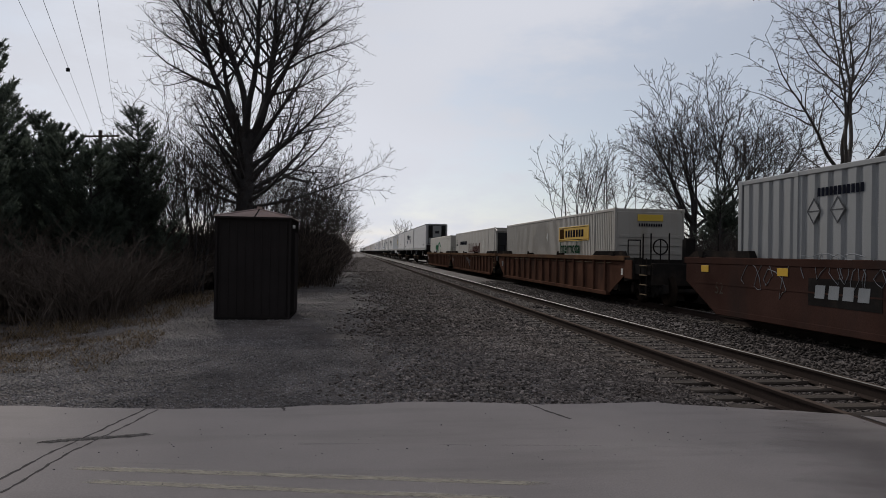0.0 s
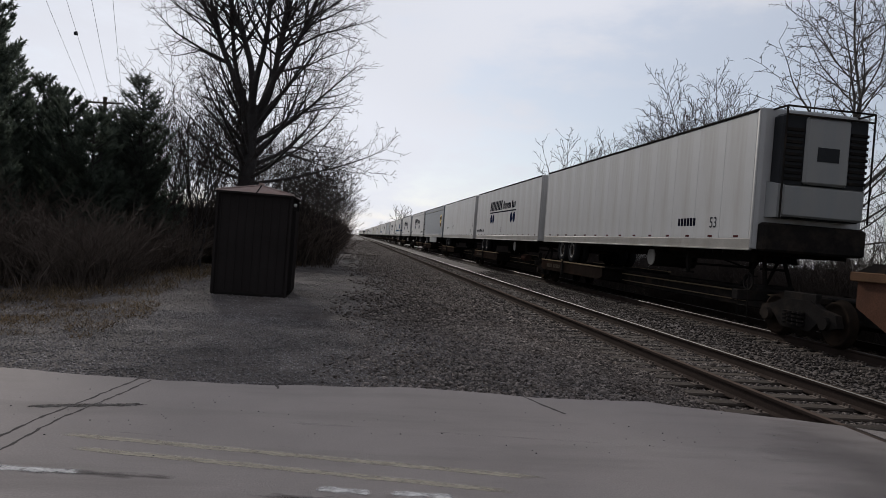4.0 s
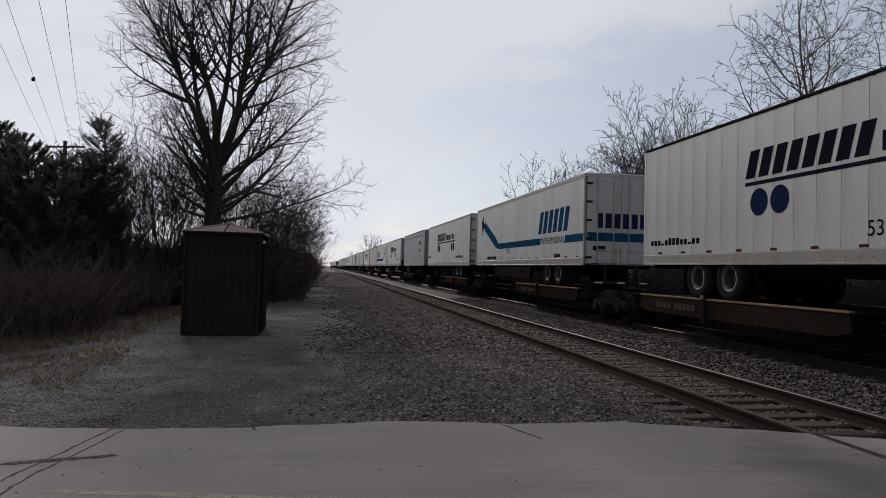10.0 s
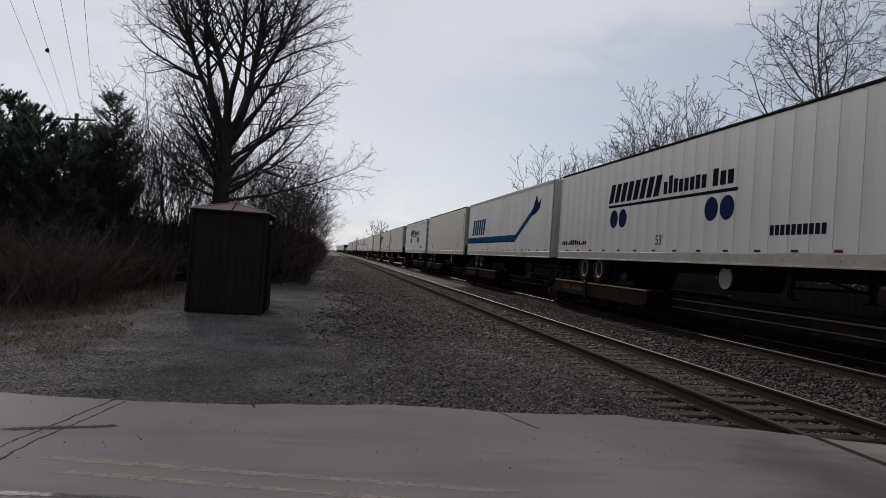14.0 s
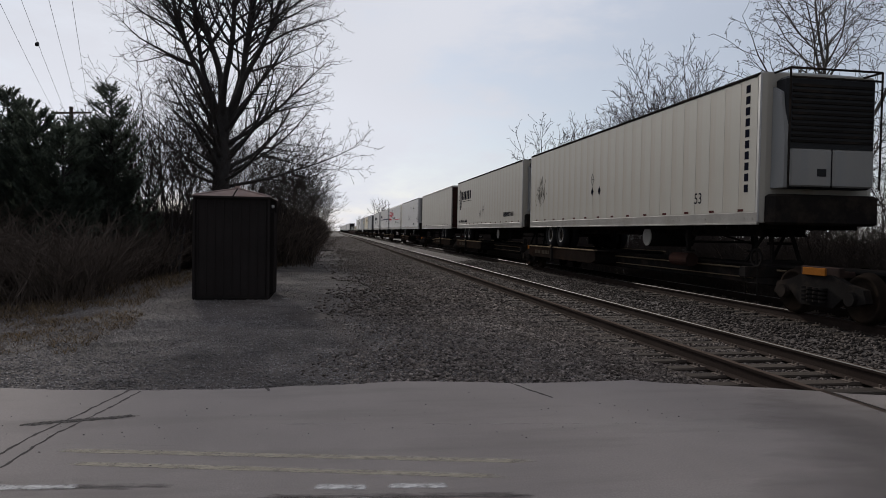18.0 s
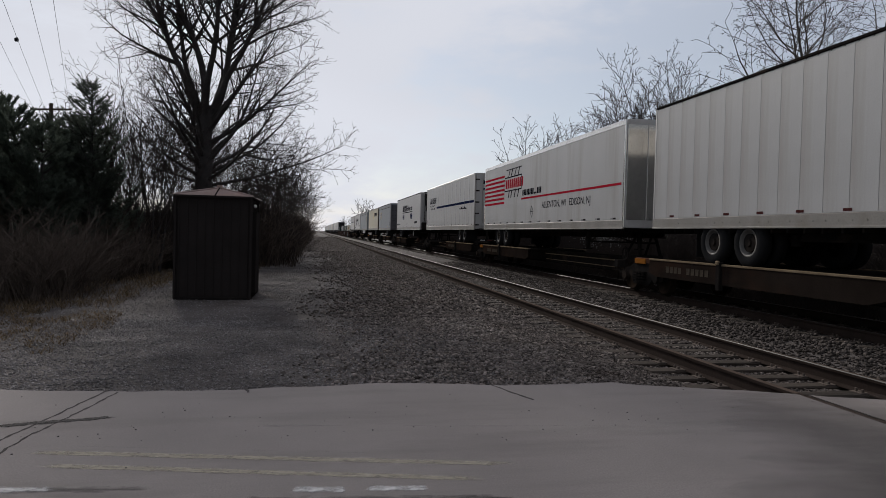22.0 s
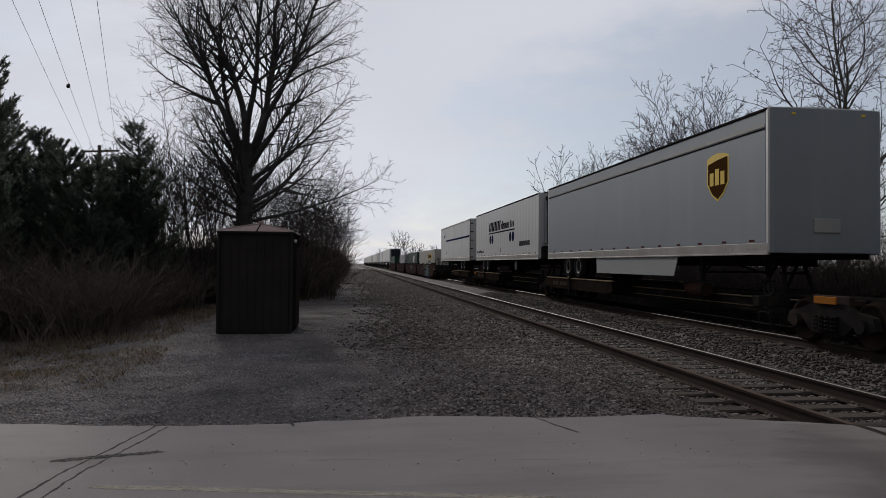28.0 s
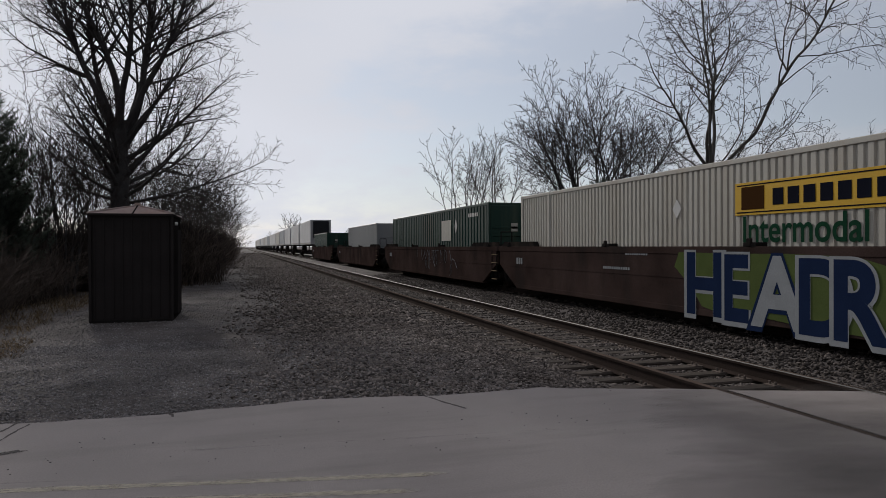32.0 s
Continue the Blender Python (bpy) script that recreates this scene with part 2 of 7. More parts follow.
STREAK = (1.5, 1.5, 0.12)
GRIME = (0.16, 0.13, 0.1)
MAT = dict(
    white=surface("white_paint", (0.47, 0.465, 0.465), 0.42, dark=0.86, scale=0.5, bump=0.03, dirt=(0.27, 0.24, 0.21), amount=0.6, streak=STREAK),
    warm=surface("aged_white_paint", (0.4, 0.378, 0.335), 0.5, dark=0.9, scale=0.5, bump=0.04, dirt=(0.3, 0.25, 0.19), amount=0.6, streak=STREAK),
    # slightly darker than the aged white, for the first pale containers
    offwhite=surface("darker_container_white", (0.37, 0.345, 0.31), 0.6, dark=0.85, scale=0.6, bump=0.04, dirt=(0.22, 0.19, 0.15), amount=0.6, streak=STREAK),
    cream=surface("cream_paint", (0.55, 0.5, 0.38), 0.5, dark=0.9, scale=0.5, bump=0.04, dirt=(0.38, 0.31, 0.22), amount=0.4, streak=STREAK),
    grey=surface("grey_paint", (0.18, 0.198, 0.22), 0.45, dark=0.93, scale=0.4, bump=0.03, dirt=(0.25, 0.25, 0.25), amount=0.25, streak=STREAK),
    light_grey=surface("light_grey_paint", (0.25, 0.253, 0.255), 0.45, dark=0.9, scale=0.5, bump=0.03, dirt=(0.3, 0.28, 0.25), amount=0.4, streak=STREAK),
    green=surface("dark_green_paint", (0.01, 0.036, 0.027), 0.5, dark=0.8, scale=0.6, bump=0.03, dirt=(0.06, 0.07, 0.05), amount=0.5, streak=STREAK),
    maroon=surface("dark_red_paint", (0.04, 0.02, 0.018), 0.7, dark=0.8, bump=0.04, dirt=(0.05, 0.04, 0.035), amount=0.4, streak=STREAK),
    alloy=surface("dull_aluminium", (0.42, 0.41, 0.4), 0.5, 0.5, 0.85, 2, bump=0.04, dirt=GRIME, amount=0.35, streak=STREAK),
    chrome=surface("polished_stainless", (0.62, 0.6, 0.56), 0.12, 1.0, 0.85, 1.2, 8, 0.05),
    rail_white=surface("grimy_white_rail", (0.27, 0.255, 0.235), 0.55, dark=0.75, bump=0.05, dirt=GRIME, amount=0.75),
    roof=surface("roof_sheet", (0.5, 0.5, 0.5), 0.5, 0.3, 0.85, bump=0.05, dirt=GRIME, amount=0.5),
    dark=surface("black_grille", (0.018, 0.019, 0.022), 0.5, dark=0.7, bump=0.1),
    frame=surface("grimy_dark_steel", (0.022, 0.02, 0.019), 0.8, 0.0, 0.7, 3, 30, 0.2, dirt=(0.075, 0.055, 0.043), amount=0.5),
    rubber=surface("tyre_rubber", (0.022, 0.022, 0.023), 0.85, dark=0.8, bump=0.2),
    rim=surface("wheel_rim", (0.14, 0.135, 0.128), 0.6, 0.0, 0.8, 6, bump=0.05, dirt=GRIME, amount=0.5),
    orange=surface("weathered_yellow_orange_paint", (0.115, 0.06, 0.042), 0.8, dark=0.55, scale=1.2, bump=0.12, dirt=(0.034, 0.027, 0.024), amount=0.9, streak=(1, 1, 0.4)),
    chord=surface("rubbed_orange_chord", (0.15, 0.088, 0.055), 0.8, dark=0.6, scale=1.0, bump=0.1, dirt=(0.06, 0.045, 0.035), amount=0.8, streak=(1, 0.4, 1)),
    safety=surface("safety_orange_paint", (0.3, 0.115, 0.025), 0.7, dark=0.7, scale=3, bump=0.05, dirt=(0.08, 0.05, 0.03), amount=0.6),
    flake=surface("bare_grey_flakes", (0.2, 0.19, 0.17), 0.7, dark=0.7, scale=6, bump=0.0),
    sill=surface("grimy_sill", (0.026, 0.02, 0.017), 0.95, dark=0.6, scale=1.5, bump=0.15, dirt=(0.045, 0.024, 0.016), amount=0.5, streak=(1, 0.5, 1.5)),
    stencil=surface("worn_stencil", (0.09, 0.075, 0.06), 0.9, dark=0.5, scale=9, bump=0.0),
    edge=surface("rubbed_lit_steel_edge", (0.22, 0.17, 0.115), 0.75, 0.0, 0.7, 2, 30, 0.1, dirt=(0.08, 0.05, 0.03), amount=0.7),
    brown=surface("weathered_brown_paint", (0.066, 0.045, 0.04), 0.75, dark=0.5, scale=0.9, bump=0.1, dirt=(0.022, 0.019, 0.018), amount=0.9, streak=(1, 1, 0.3)),
    rust=surface("orange_brown_paint", (0.066, 0.036, 0.029), 0.75, dark=0.55, scale=0.8, bump=0.1, dirt=(0.028, 0.022, 0.02), amount=0.9, streak=(1, 1, 0.3)),
    yellow=surface("yellow_sign", (0.55, 0.33, 0.03), 0.45, dark=0.9, bump=0.02),
    navy=surface("navy_vinyl", (0.014, 0.02, 0.055), 0.75, dark=0.9, bump=0.0),
    ink=surface("charcoal_vinyl", (0.012, 0.013, 0.02), 0.8, dark=0.85, bump=0.0),
    faded=surface("faded_vinyl", (0.45, 0.43, 0.38), 0.5, dark=0.8, scale=6, bump=0.0),
    blue=surface("blue_vinyl", (0.014, 0.06, 0.135), 0.7, dark=0.85, bump=0.0),
    red=surface("red_vinyl", (0.42, 0.02, 0.04), 0.7, dark=0.9, bump=0.0),
    sign_green=surface("green_vinyl", (0.015, 0.13, 0.06), 0.7, dark=0.9, bump=0.0),
    dark_green=surface("deep_green_vinyl", (0.012, 0.045, 0.025), 0.7, dark=0.9, bump=0.0),
    brick_red=surface("oxblood_vinyl", (0.06, 0.018, 0.015), 0.7, dark=0.9, bump=0.0),
    shield=surface("brown_vinyl", (0.05, 0.024, 0.01), 0.7, dark=0.9, bump=0.0),
    gold=surface("gold_vinyl", (0.62, 0.42, 0.06), 0.4, dark=0.9, bump=0.0),
    refl_red=surface("red_reflector", (0.07, 0.025, 0.024), 0.7, dark=0.9, bump=0.0),
    refl_white=surface("white_reflector", (0.55, 0.54, 0.52), 0.7, dark=0.9, bump=0.0),
    lime=surface("lime_spray_paint", (0.085, 0.11, 0.038), 0.7, dark=0.8, scale=3, bump=0.02),
    chalk=surface("white_spray_paint", (0.27, 0.28, 0.29), 0.7, dark=0.8, scale=3, bump=0.02),
    lilac=surface("dark_blue_spray_paint", (0.014, 0.024, 0.06), 0.7, dark=0.8, scale=3, bump=0.02),
    gravel=surface("crushed_stone", (0.27, 0.25, 0.25), 0.95, dark=0.5, scale=0.8, fine=25, bump=0.6, spread=0.35, islands=True, dirt=(0.06, 0.046, 0.04), amount=0.95, streak=(0.55, 0.14, 1)),
    ground=surface("gravel_ground", (0.155, 0.136, 0.13), 0.98, dark=0.45, scale=0.8, fine=22, bump=1.0, depth=0.06, dirt=(0.062, 0.048, 0.042), amount=0.9, streak=(0.55, 0.14, 1)),
    pale_stone=surface("shoulder_stone", (0.215, 0.186, 0.172), 0.95, dark=0.6, scale=3, fine=25, bump=0.6, spread=0.7, islands=True, dirt=(0.085, 0.06, 0.045), amount=0.5),
    stone=surface("ballast_stone", (0.15, 0.128, 0.118), 0.95, dark=0.6, scale=3, fine=25, bump=0.6, spread=0.7, islands=True, dirt=(0.085, 0.06, 0.045), amount=0.5),
    # darker ballast colour for the stones between the tracks and under the train
    dusky=surface("dark_ballast_stone", (0.085, 0.072, 0.066), 0.95, dark=0.6, scale=3, fine=25, bump=0.6, spread=0.7, islands=True, dirt=(0.05, 0.04, 0.033), amount=0.6),
    ballast=surface("ballast_bed", (0.06, 0.056, 0.055), 0.98, dark=0.6, scale=0.8, fine=14, bump=1.0, depth=0.05),
    asphalt=surface("worn_asphalt", (0.29, 0.258, 0.246), 0.92, dark=0.8, scale=0.6, fine=70, bump=0.6, depth=0.006, dirt=(0.17, 0.15, 0.142), amount=0.7, streak=(0.3, 1.6, 1)),
    tar=surface("crack_filler", (0.11, 0.1, 0.096), 0.9, dark=0.7, bump=0.3),
    tar_thin=surface("oil_smear", (0.185, 0.17, 0.168), 0.9, dark=0.85, bump=0.1),
    paint_y=surface("worn_yellow_line", (0.38, 0.325, 0.25), 0.92, dark=0.85, scale=4, fine=60, bump=0.2, dirt=(0.26, 0.232, 0.22), amount=1.0, streak=(1.6, 6, 1)),
    paint_w=surface("worn_white_line", (0.55, 0.53, 0.52), 0.9, dark=0.75, scale=6, fine=60, bump=0.2),
    rail=surface("rusty_rail", (0.048, 0.036, 0.031), 0.85, 0.2, 0.7, 2, 50, 0.2),
    shine=surface("polished_rail_head", (0.11, 0.106, 0.102), 0.6, 1.0, 0.85, 0.7, 30, 0.03),
    dull=surface("worn_rail_head", (0.1, 0.075, 0.062), 0.7, 0.0, 0.8, 1.5, 40, 0.1),
    tie=surface("weathered_tie", (0.056, 0.045, 0.038), 0.95, dark=0.6, scale=2, fine=30, bump=0.5, spread=0.35, streak=(0.3, 3, 3), dirt=(0.07, 0.057, 0.048), amount=0.5),
    wheel_steel=surface("grimy_wheel_steel", (0.022, 0.017, 0.014), 0.8, 0.0, 0.7, 3, 40, 0.15, dirt=(0.05, 0.032, 0.022), amount=0.5),
    plate=surface("tie_plate_steel", (0.14, 0.115, 0.1), 0.8, 0.2, 0.7, 5, 60, 0.2),
    shed=surface("dark_brown_sheet", (0.036, 0.031, 0.03), 0.9, dark=0.75, scale=1.2, bump=0.1),
    shed_roof=surface("rusty_roof_sheet", (0.34, 0.265, 0.245), 0.7, 0.0, 0.7, 2, 30, 0.2, dirt=(0.22, 0.12, 0.09), amount=0.6),
    bark=surface("dark_bark", (0.07, 0.064, 0.063), 0.95, dark=0.6, scale=3, fine=20, bump=0.8, depth=0.03, streak=(2, 2, 0.3), dirt=(0.06, 0.055, 0.05), amount=0.5),
    pale_bark=surface("pale_bark", (0.13, 0.118, 0.108), 0.9, dark=0.6, scale=2, fine=10, bump=0.4, dirt=(0.09, 0.08, 0.07), amount=0.8),
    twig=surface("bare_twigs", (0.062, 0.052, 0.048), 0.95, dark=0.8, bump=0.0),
    needle=surface("pine_needles", (0.115, 0.14, 0.112), 0.6, dark=0.6, scale=1.5, fine=20, bump=0.0, spread=0.4, islands=True, through=0.5),
    brush=surface("dry_brush", (0.125, 0.1, 0.085), 0.95, dark=0.7, scale=2, bump=0.1, spread=0.4, islands=True),
    grass=surface("dry_grass", (0.17, 0.125, 0.08), 0.95, dark=0.6, scale=2, bump=0.0, spread=0.75, islands=True, through=0.3),
    pole=surface("pole_wood", (0.1, 0.08, 0.065), 0.9, dark=0.7, streak=(2, 2, 0.2), dirt=(0.16, 0.14, 0.12), amount=0.4),
    wire=surface("dull_cable", (0.06, 0.06, 0.062), 0.6, 0.3, 0.8, bump=0.0),
    siding=surface("white_siding", (0.7, 0.7, 0.69), 0.6, dark=0.9, bump=0.05),
    shingle=surface("grey_shingle", (0.12, 0.12, 0.125), 0.9, dark=0.7, bump=0.4),
    glass=surface("dark_pane", (0.02, 0.025, 0.03), 0.08, 0.0, 0.9, bump=0.0),
)


def film(name, base, cover, stretch, soft=0.25, scale=6.0, top=0.9, width=0.16):
    """Paint or oil worn thin, or painted shade: it fades at its rim and breaks up in ragged flakes along its length."""
    m, nt, bsdf = nodes_of(name)
    tc = nt.nodes.new("ShaderNodeTexCoord")
    n = noise_of(nt, tc.outputs["Object"], scale, 8, stretch, 0.7)
    xyz = nt.nodes.new("ShaderNodeSeparateXYZ")
    nt.links.new(tc.outputs["Generated"], xyz.inputs[0])
    rim = None
    for k, s in (("X", soft * 0.35), ("Y", soft)):
        c = nt.nodes.new("ShaderNodeMath")
        c.operation = "PINGPONG"
        c.inputs[1].default_value = 0.5
        nt.links.new(xyz.outputs[k], c.inputs[0])
        e = ranged(nt, c.outputs[0], 0.0, s, -0.6, 0.0)
        if rim is None:
            rim = e
        else:
            a = nt.nodes.new("ShaderNodeMath")
            nt.links.new(rim, a.inputs[0])
            nt.links.new(e, a.inputs[1])
            rim = a.outputs[0]
    a = nt.nodes.new("ShaderNodeMath")
    nt.links.new(rim, a.inputs[0])
    nt.links.new(n, a.inputs[1])
    alpha = ranged(nt, a.outputs[0], 0.62 - cover * 0.3, 0.62 + width - cover * 0.3, 0.0, top)
    nt.links.new(alpha, bsdf.inputs["Alpha"])
    tone = noise_of(nt, tc.outputs["Object"], 40, 3)
    nt.links.new(blend(nt, ranged(nt, tone, 0.3, 0.7), tuple(c * 0.75 for c in base), base), bsdf.inputs["Base Color"])
    bsdf.inputs["Roughness"].default_value = 0.92
    bsdf.inputs["Specular IOR Level"].default_value = 0.1
    return m


MAT["film_y"] = film("worn_yellow_paint", (0.48, 0.43, 0.35), 1.25, (0.35, 1.3, 1), 0.3, 14, 0.75, 0.35)
MAT["film_w"] = film("worn_white_paint", (0.72, 0.7, 0.69), 1.0, (0.6, 1.3, 1), 0.4, 14, 0.9, 0.3)
MAT["film_oil"] = film("oily_smear", (0.13, 0.117, 0.112), 1.1, (0.35, 1.6, 1), 0.5, 9, 0.55, 0.35)
# painted falloff: darkens the road away from the sun's glare
MAT["film_falloff"] = film("road_glare_falloff", (0.11, 0.1, 0.096), 2.5, (0.3, 0.8, 1), 0.9, 0.5, 0.75, 0.9)
MAT["film_tar"] = film("thin_tar", (0.085, 0.078, 0.075), 1.3, (1, 1, 1), 0.45, 14, 0.85, 0.25)
MAT["film_dust"] = film("pale_dust_track", (0.36, 0.32, 0.3), 0.5, (0.25, 1.5, 1), 0.5, 5, 0.4, 0.4)

# ---- mesh tools ----
class Shape:
    """Collects quads and triangles; every call adds one closed form."""

    def __init__(self):
        self.v, self.f = [], []

    def add(self, verts, faces):
        n = len(self.v)
        self.v += verts
        self.f += [tuple(i + n for i in f) for f in faces]
        return self

    def box(self, x0, x1, y0, y1, z0, z1, c=0.0):
        """A block; c chamfers its edges all round."""
        if c <= 0:
            v = [(x, y, z) for z in (z0, z1) for x, y in ((x0, y0), (x1, y0), (x1, y1), (x0, y1))]
            return self.add(v, [(0, 3, 2, 1), (4, 5, 6, 7), (0, 1, 5, 4), (1, 2, 6, 5), (2, 3, 7, 6), (3, 0, 4, 7)])
        c = min(c, (x1 - x0) * 0.45, (y1 - y0) * 0.45, (z1 - z0) * 0.45)

        def ring(z, k):
            a, b, p, q = x0 + k, x1 - k, y0 + k, y1 - k
            return [(a + c, p, z), (b - c, p, z), (b, p + c, z), (b, q - c, z), (b - c, q, z), (a + c, q, z), (a, q - c, z), (a, p + c, z)]

        v = ring(z0, c) + ring(z0 + c, 0) + ring(z1 - c, 0) + ring(z1, c)
        f = [tuple(range(7, -1, -1)), tuple(range(24, 32))]
        f += [(8 * k + i, 8 * k + (i + 1) % 8, 8 * k + 8 + (i + 1) % 8, 8 * k + 8 + i) for k in range(3) for i in range(8)]
        return self.add(v, f)

    def prism(self, outline, axis, a, b):
        """An outline (in the two other axes, in order) pushed along axis from a to b."""
        n = len(outline)

        def put(p, w):
            q = list(p)
            q.insert(axis, w)
            return tuple(q)

        v = [put(p, a) for p in outline] + [put(p, b) for p in outline]
        f = [tuple(range(n - 1, -1, -1)), tuple(range(n, 2 * n))] + [(i, (i + 1) % n, n + (i + 1) % n, n + i) for i in range(n)]
        return self.add(v, f)

    def disc(self, x, y, z, r, axis, length, sides=16, inner=0.0, sx=1.0):
        """A drum round an axis, from its near cap; inner leaves a hole."""
        def put(a, q, w):
            p = [q * math.cos(a) * sx, q * math.sin(a)]
            p.insert(axis, w)
            return (p[0] + x, p[1] + y, p[2] + z)

        angles = [2 * math.pi * i / sides for i in range(sides)]
        if inner <= 0:
            v = [put(a, r, 0) for a in angles] + [put(a, r, length) for a in angles]
            f = [tuple(range(sides - 1, -1, -1)), tuple(range(sides, 2 * sides))]
            f += [(i, (i + 1) % sides, sides + (i + 1) % sides, sides + i) for i in range(sides)]
            return self.add(v, f)
        v = [put(a, q, w) for q, w in ((r, 0), (r, length), (inner, length), (inner, 0)) for a in angles]
        f = [(k * sides + i, k * sides + (i + 1) % sides, (k + 1) % 4 * sides + (i + 1) % sides, (k + 1) % 4 * sides + i) for k in range(4) for i in range(sides)]
        return self.add(v, f)

    def tube(self, a, b, ra, rb, sides=5, caps=True):
        a, b = Vector(a), Vector(b)
        w = (b - a).normalized()
        u = w.orthogonal().normalized()
        t = w.cross(u)
        v = []
        for p, r in ((a, ra), (b, rb)):
            v += [tuple(p + r * (math.cos(2 * math.pi * i / sides) * u + math.sin(2 * math.pi * i / sides) * t)) for i in range(sides)]
        f = [(i, (i + 1) % sides, sides + (i + 1) % sides, sides + i) for i in range(sides)]
        if caps:
            f += [tuple(range(sides - 1, -1, -1)), tuple(range(sides, 2 * sides))]
        return self.add(v, f)

    def pipe(self, points, r, sides=4):
        """One closed tube along a line of points."""
        v = []
        for i, p in enumerate(points):
            w = (points[min(i + 1, len(points) - 1)] - points[max(i - 1, 0)]).normalized()
            u = w.cross(Vector((0, 0, 1))).normalized()
            t = w.cross(u)
            v += [tuple(p + r * (math.cos(2 * math.pi * k / sides) * u + math.sin(2 * math.pi * k / sides) * t)) for k in range(sides)]
        f = [(i * sides + k, i * sides + (k + 1) % sides, (i + 1) * sides + (k + 1) % sides, (i + 1) * sides + k) for i in range(len(points) - 1) for k in range(sides)]
        n = len(v)
        return self.add(v, f + [tuple(range(sides - 1, -1, -1)), tuple(range(n - sides, n))])

    def limb(self, points, radii, sides=5):
        """A tapering tube along a line of points, open at its root, closed to its tip."""
        v, u, ring = [], None, [(math.cos(2 * math.pi * k / sides), math.sin(2 * math.pi * k / sides)) for k in range(sides)]
        last = len(points) - 1
        for i, p in enumerate(points):
            w = (points[min(i + 1, last)] - points[max(i - 1, 0)]).normalized()
            u = w.orthogonal().normalized() if u is None else (u - w * u.dot(w)).normalized()
            t = w.cross(u)
            r = radii[i]
            v += [tuple(p + (u * c + t * d) * r) for c, d in ring]
        f = [(i * sides + k, i * sides + (k + 1) % sides, (i + 1) * sides + (k + 1) % sides, (i + 1) * sides + k) for i in range(last) for k in range(sides)]
        return self.add(v, f)

    def mesh(self, name, material, smooth=False):
        me = bpy.data.meshes.new(name)
        me.from_pydata(self.v, [], self.f)
        me.materials.append(MAT[material] if isinstance(material, str) else material)
        if smooth:
            me.polygons.foreach_set("use_smooth", [True] * len(me.polygons))
        me.update()
        return me


def part(name, shape, material, parent=None, label="", smooth=False, at=None):
    """Links a shape (or a mesh made before) as one mesh object under a thing or a part."""
    me = shape if isinstance(shape, bpy.types.Mesh) else shape.mesh(name, material, smooth)
    ob = new(name, me)
    if parent is not None:
        ob.parent = parent
    if at is not None:
        ob.location = at
    if label:
        ob["label"] = label
    return ob


def thing(name, label, category, at=(0, 0, 0), group="", kind=""):
    ob = new(name)
    ob.location = at
    ob.empty_display_size = 0.3
    return tagged(ob, label, category, group, kind)


def grid_mesh(name, xs, ys, height, material):
    v = [(x, y, height(x, y)) for y in ys for x in xs]
    n = len(xs)
    f = [(j * n + i, j * n + i + 1, j * n + n + i + 1, j * n + n + i) for j in range(len(ys) - 1) for i in range(n - 1)]
    return Shape().add(v, f).mesh(name, material, True)


# ---- the lie of the land ----
NEAR, FAR_TRACK, GAUGE = 5.76, 9.89, 1.48
RAIL_Z, FAR_Z = 0.0, 0.13


def smooth(a, b, x):
    k = min(1.0, max(0.0, (x - a) / (b - a)))
    return k * k * (3 - 2 * k)


def ground_z(x, y):
    """Gravel apron level with the road, ballast up to the ties, field beyond the tracks."""
    z = -0.08 - 0.1 * smooth(7.5, 15, y) - 0.11 * smooth(3.4, 4.4, x) * (1 - smooth(7.5, 15, y) * 0.8)
    z += 0.12 * smooth(7.1, 8.3, x) * (1 - smooth(11.6, 13.5, x)) - 0.75 * smooth(12.0, 15, x)
    z += 0.018 * noise.noise((x * 0.6, y * 0.4, 0)) + 0.01 * noise.noise((x * 2.1, y * 1.7, 4))
    z -= 0.05 * smooth(4.3, 4.6, x) * (1 - smooth(6.9, 7.2, x)) * (1 - smooth(8.5, 11, y))
    z -= 0.3 * smooth(-3.8, -8, x) * smooth(8, 12, y)
    return z


def spaced(stops):
    out = []
    for a, b, step in stops:
        n = max(1, round((b - a) / step))
        out += [a + (b - a) * i / n for i in range(n)]
    return out + [stops[-1][1]]


def build_ground():
    xs = spaced([(-3000, -300, 900), (-300, -40, 65), (-40, -8, 4), (-8, 16, 0.4), (16, 60, 4), (60, 400, 68), (400, 3000, 650)])
    ys = spaced([(-1200, -40, 145), (-40, 6.6, 5), (6.6, 30, 0.4), (30, 80, 2.5), (80, 400, 20), (400, 3500, 620)])
    ob = new("ground", grid_mesh("ground", xs, ys, lambda x, y: ground_z(x, y) - (0.25 if y < 6.6 else 0), "ground"))
    tagged(ob, "grey gravel apron and dirt beside the railway", "ground", kind="structure")


def edge_y(x):
    """The broken far edge of the road."""
    return 7.0 + 0.09 * math.sin(1.7 * x + 0.6) + 0.1 * noise.noise((x * 1.3, 0.3, 2)) + 0.03 * noise.noise((x * 6, 2.3, 2))


def slab(s, xs, edge, near):
    n = len(xs)
    v = [(x, edge(x), 0) for x in xs] + [(x, edge(x) - 0.9, 0) for x in xs] + [(x, near, 0) for x in xs] + [(x, edge(x) + 0.04, -0.24) for x in xs]
    f = [(i, i + 1, n + i + 1, n + i) for i in range(n - 1)] + [(n + i, n + i + 1, 2 * n + i + 1, 2 * n + i) for i in range(n - 1)]
    f += [(3 * n + i, 3 * n + i + 1, i + 1, i) for i in range(n - 1)]
    s.add(v, [tuple(reversed(q)) for q in f])


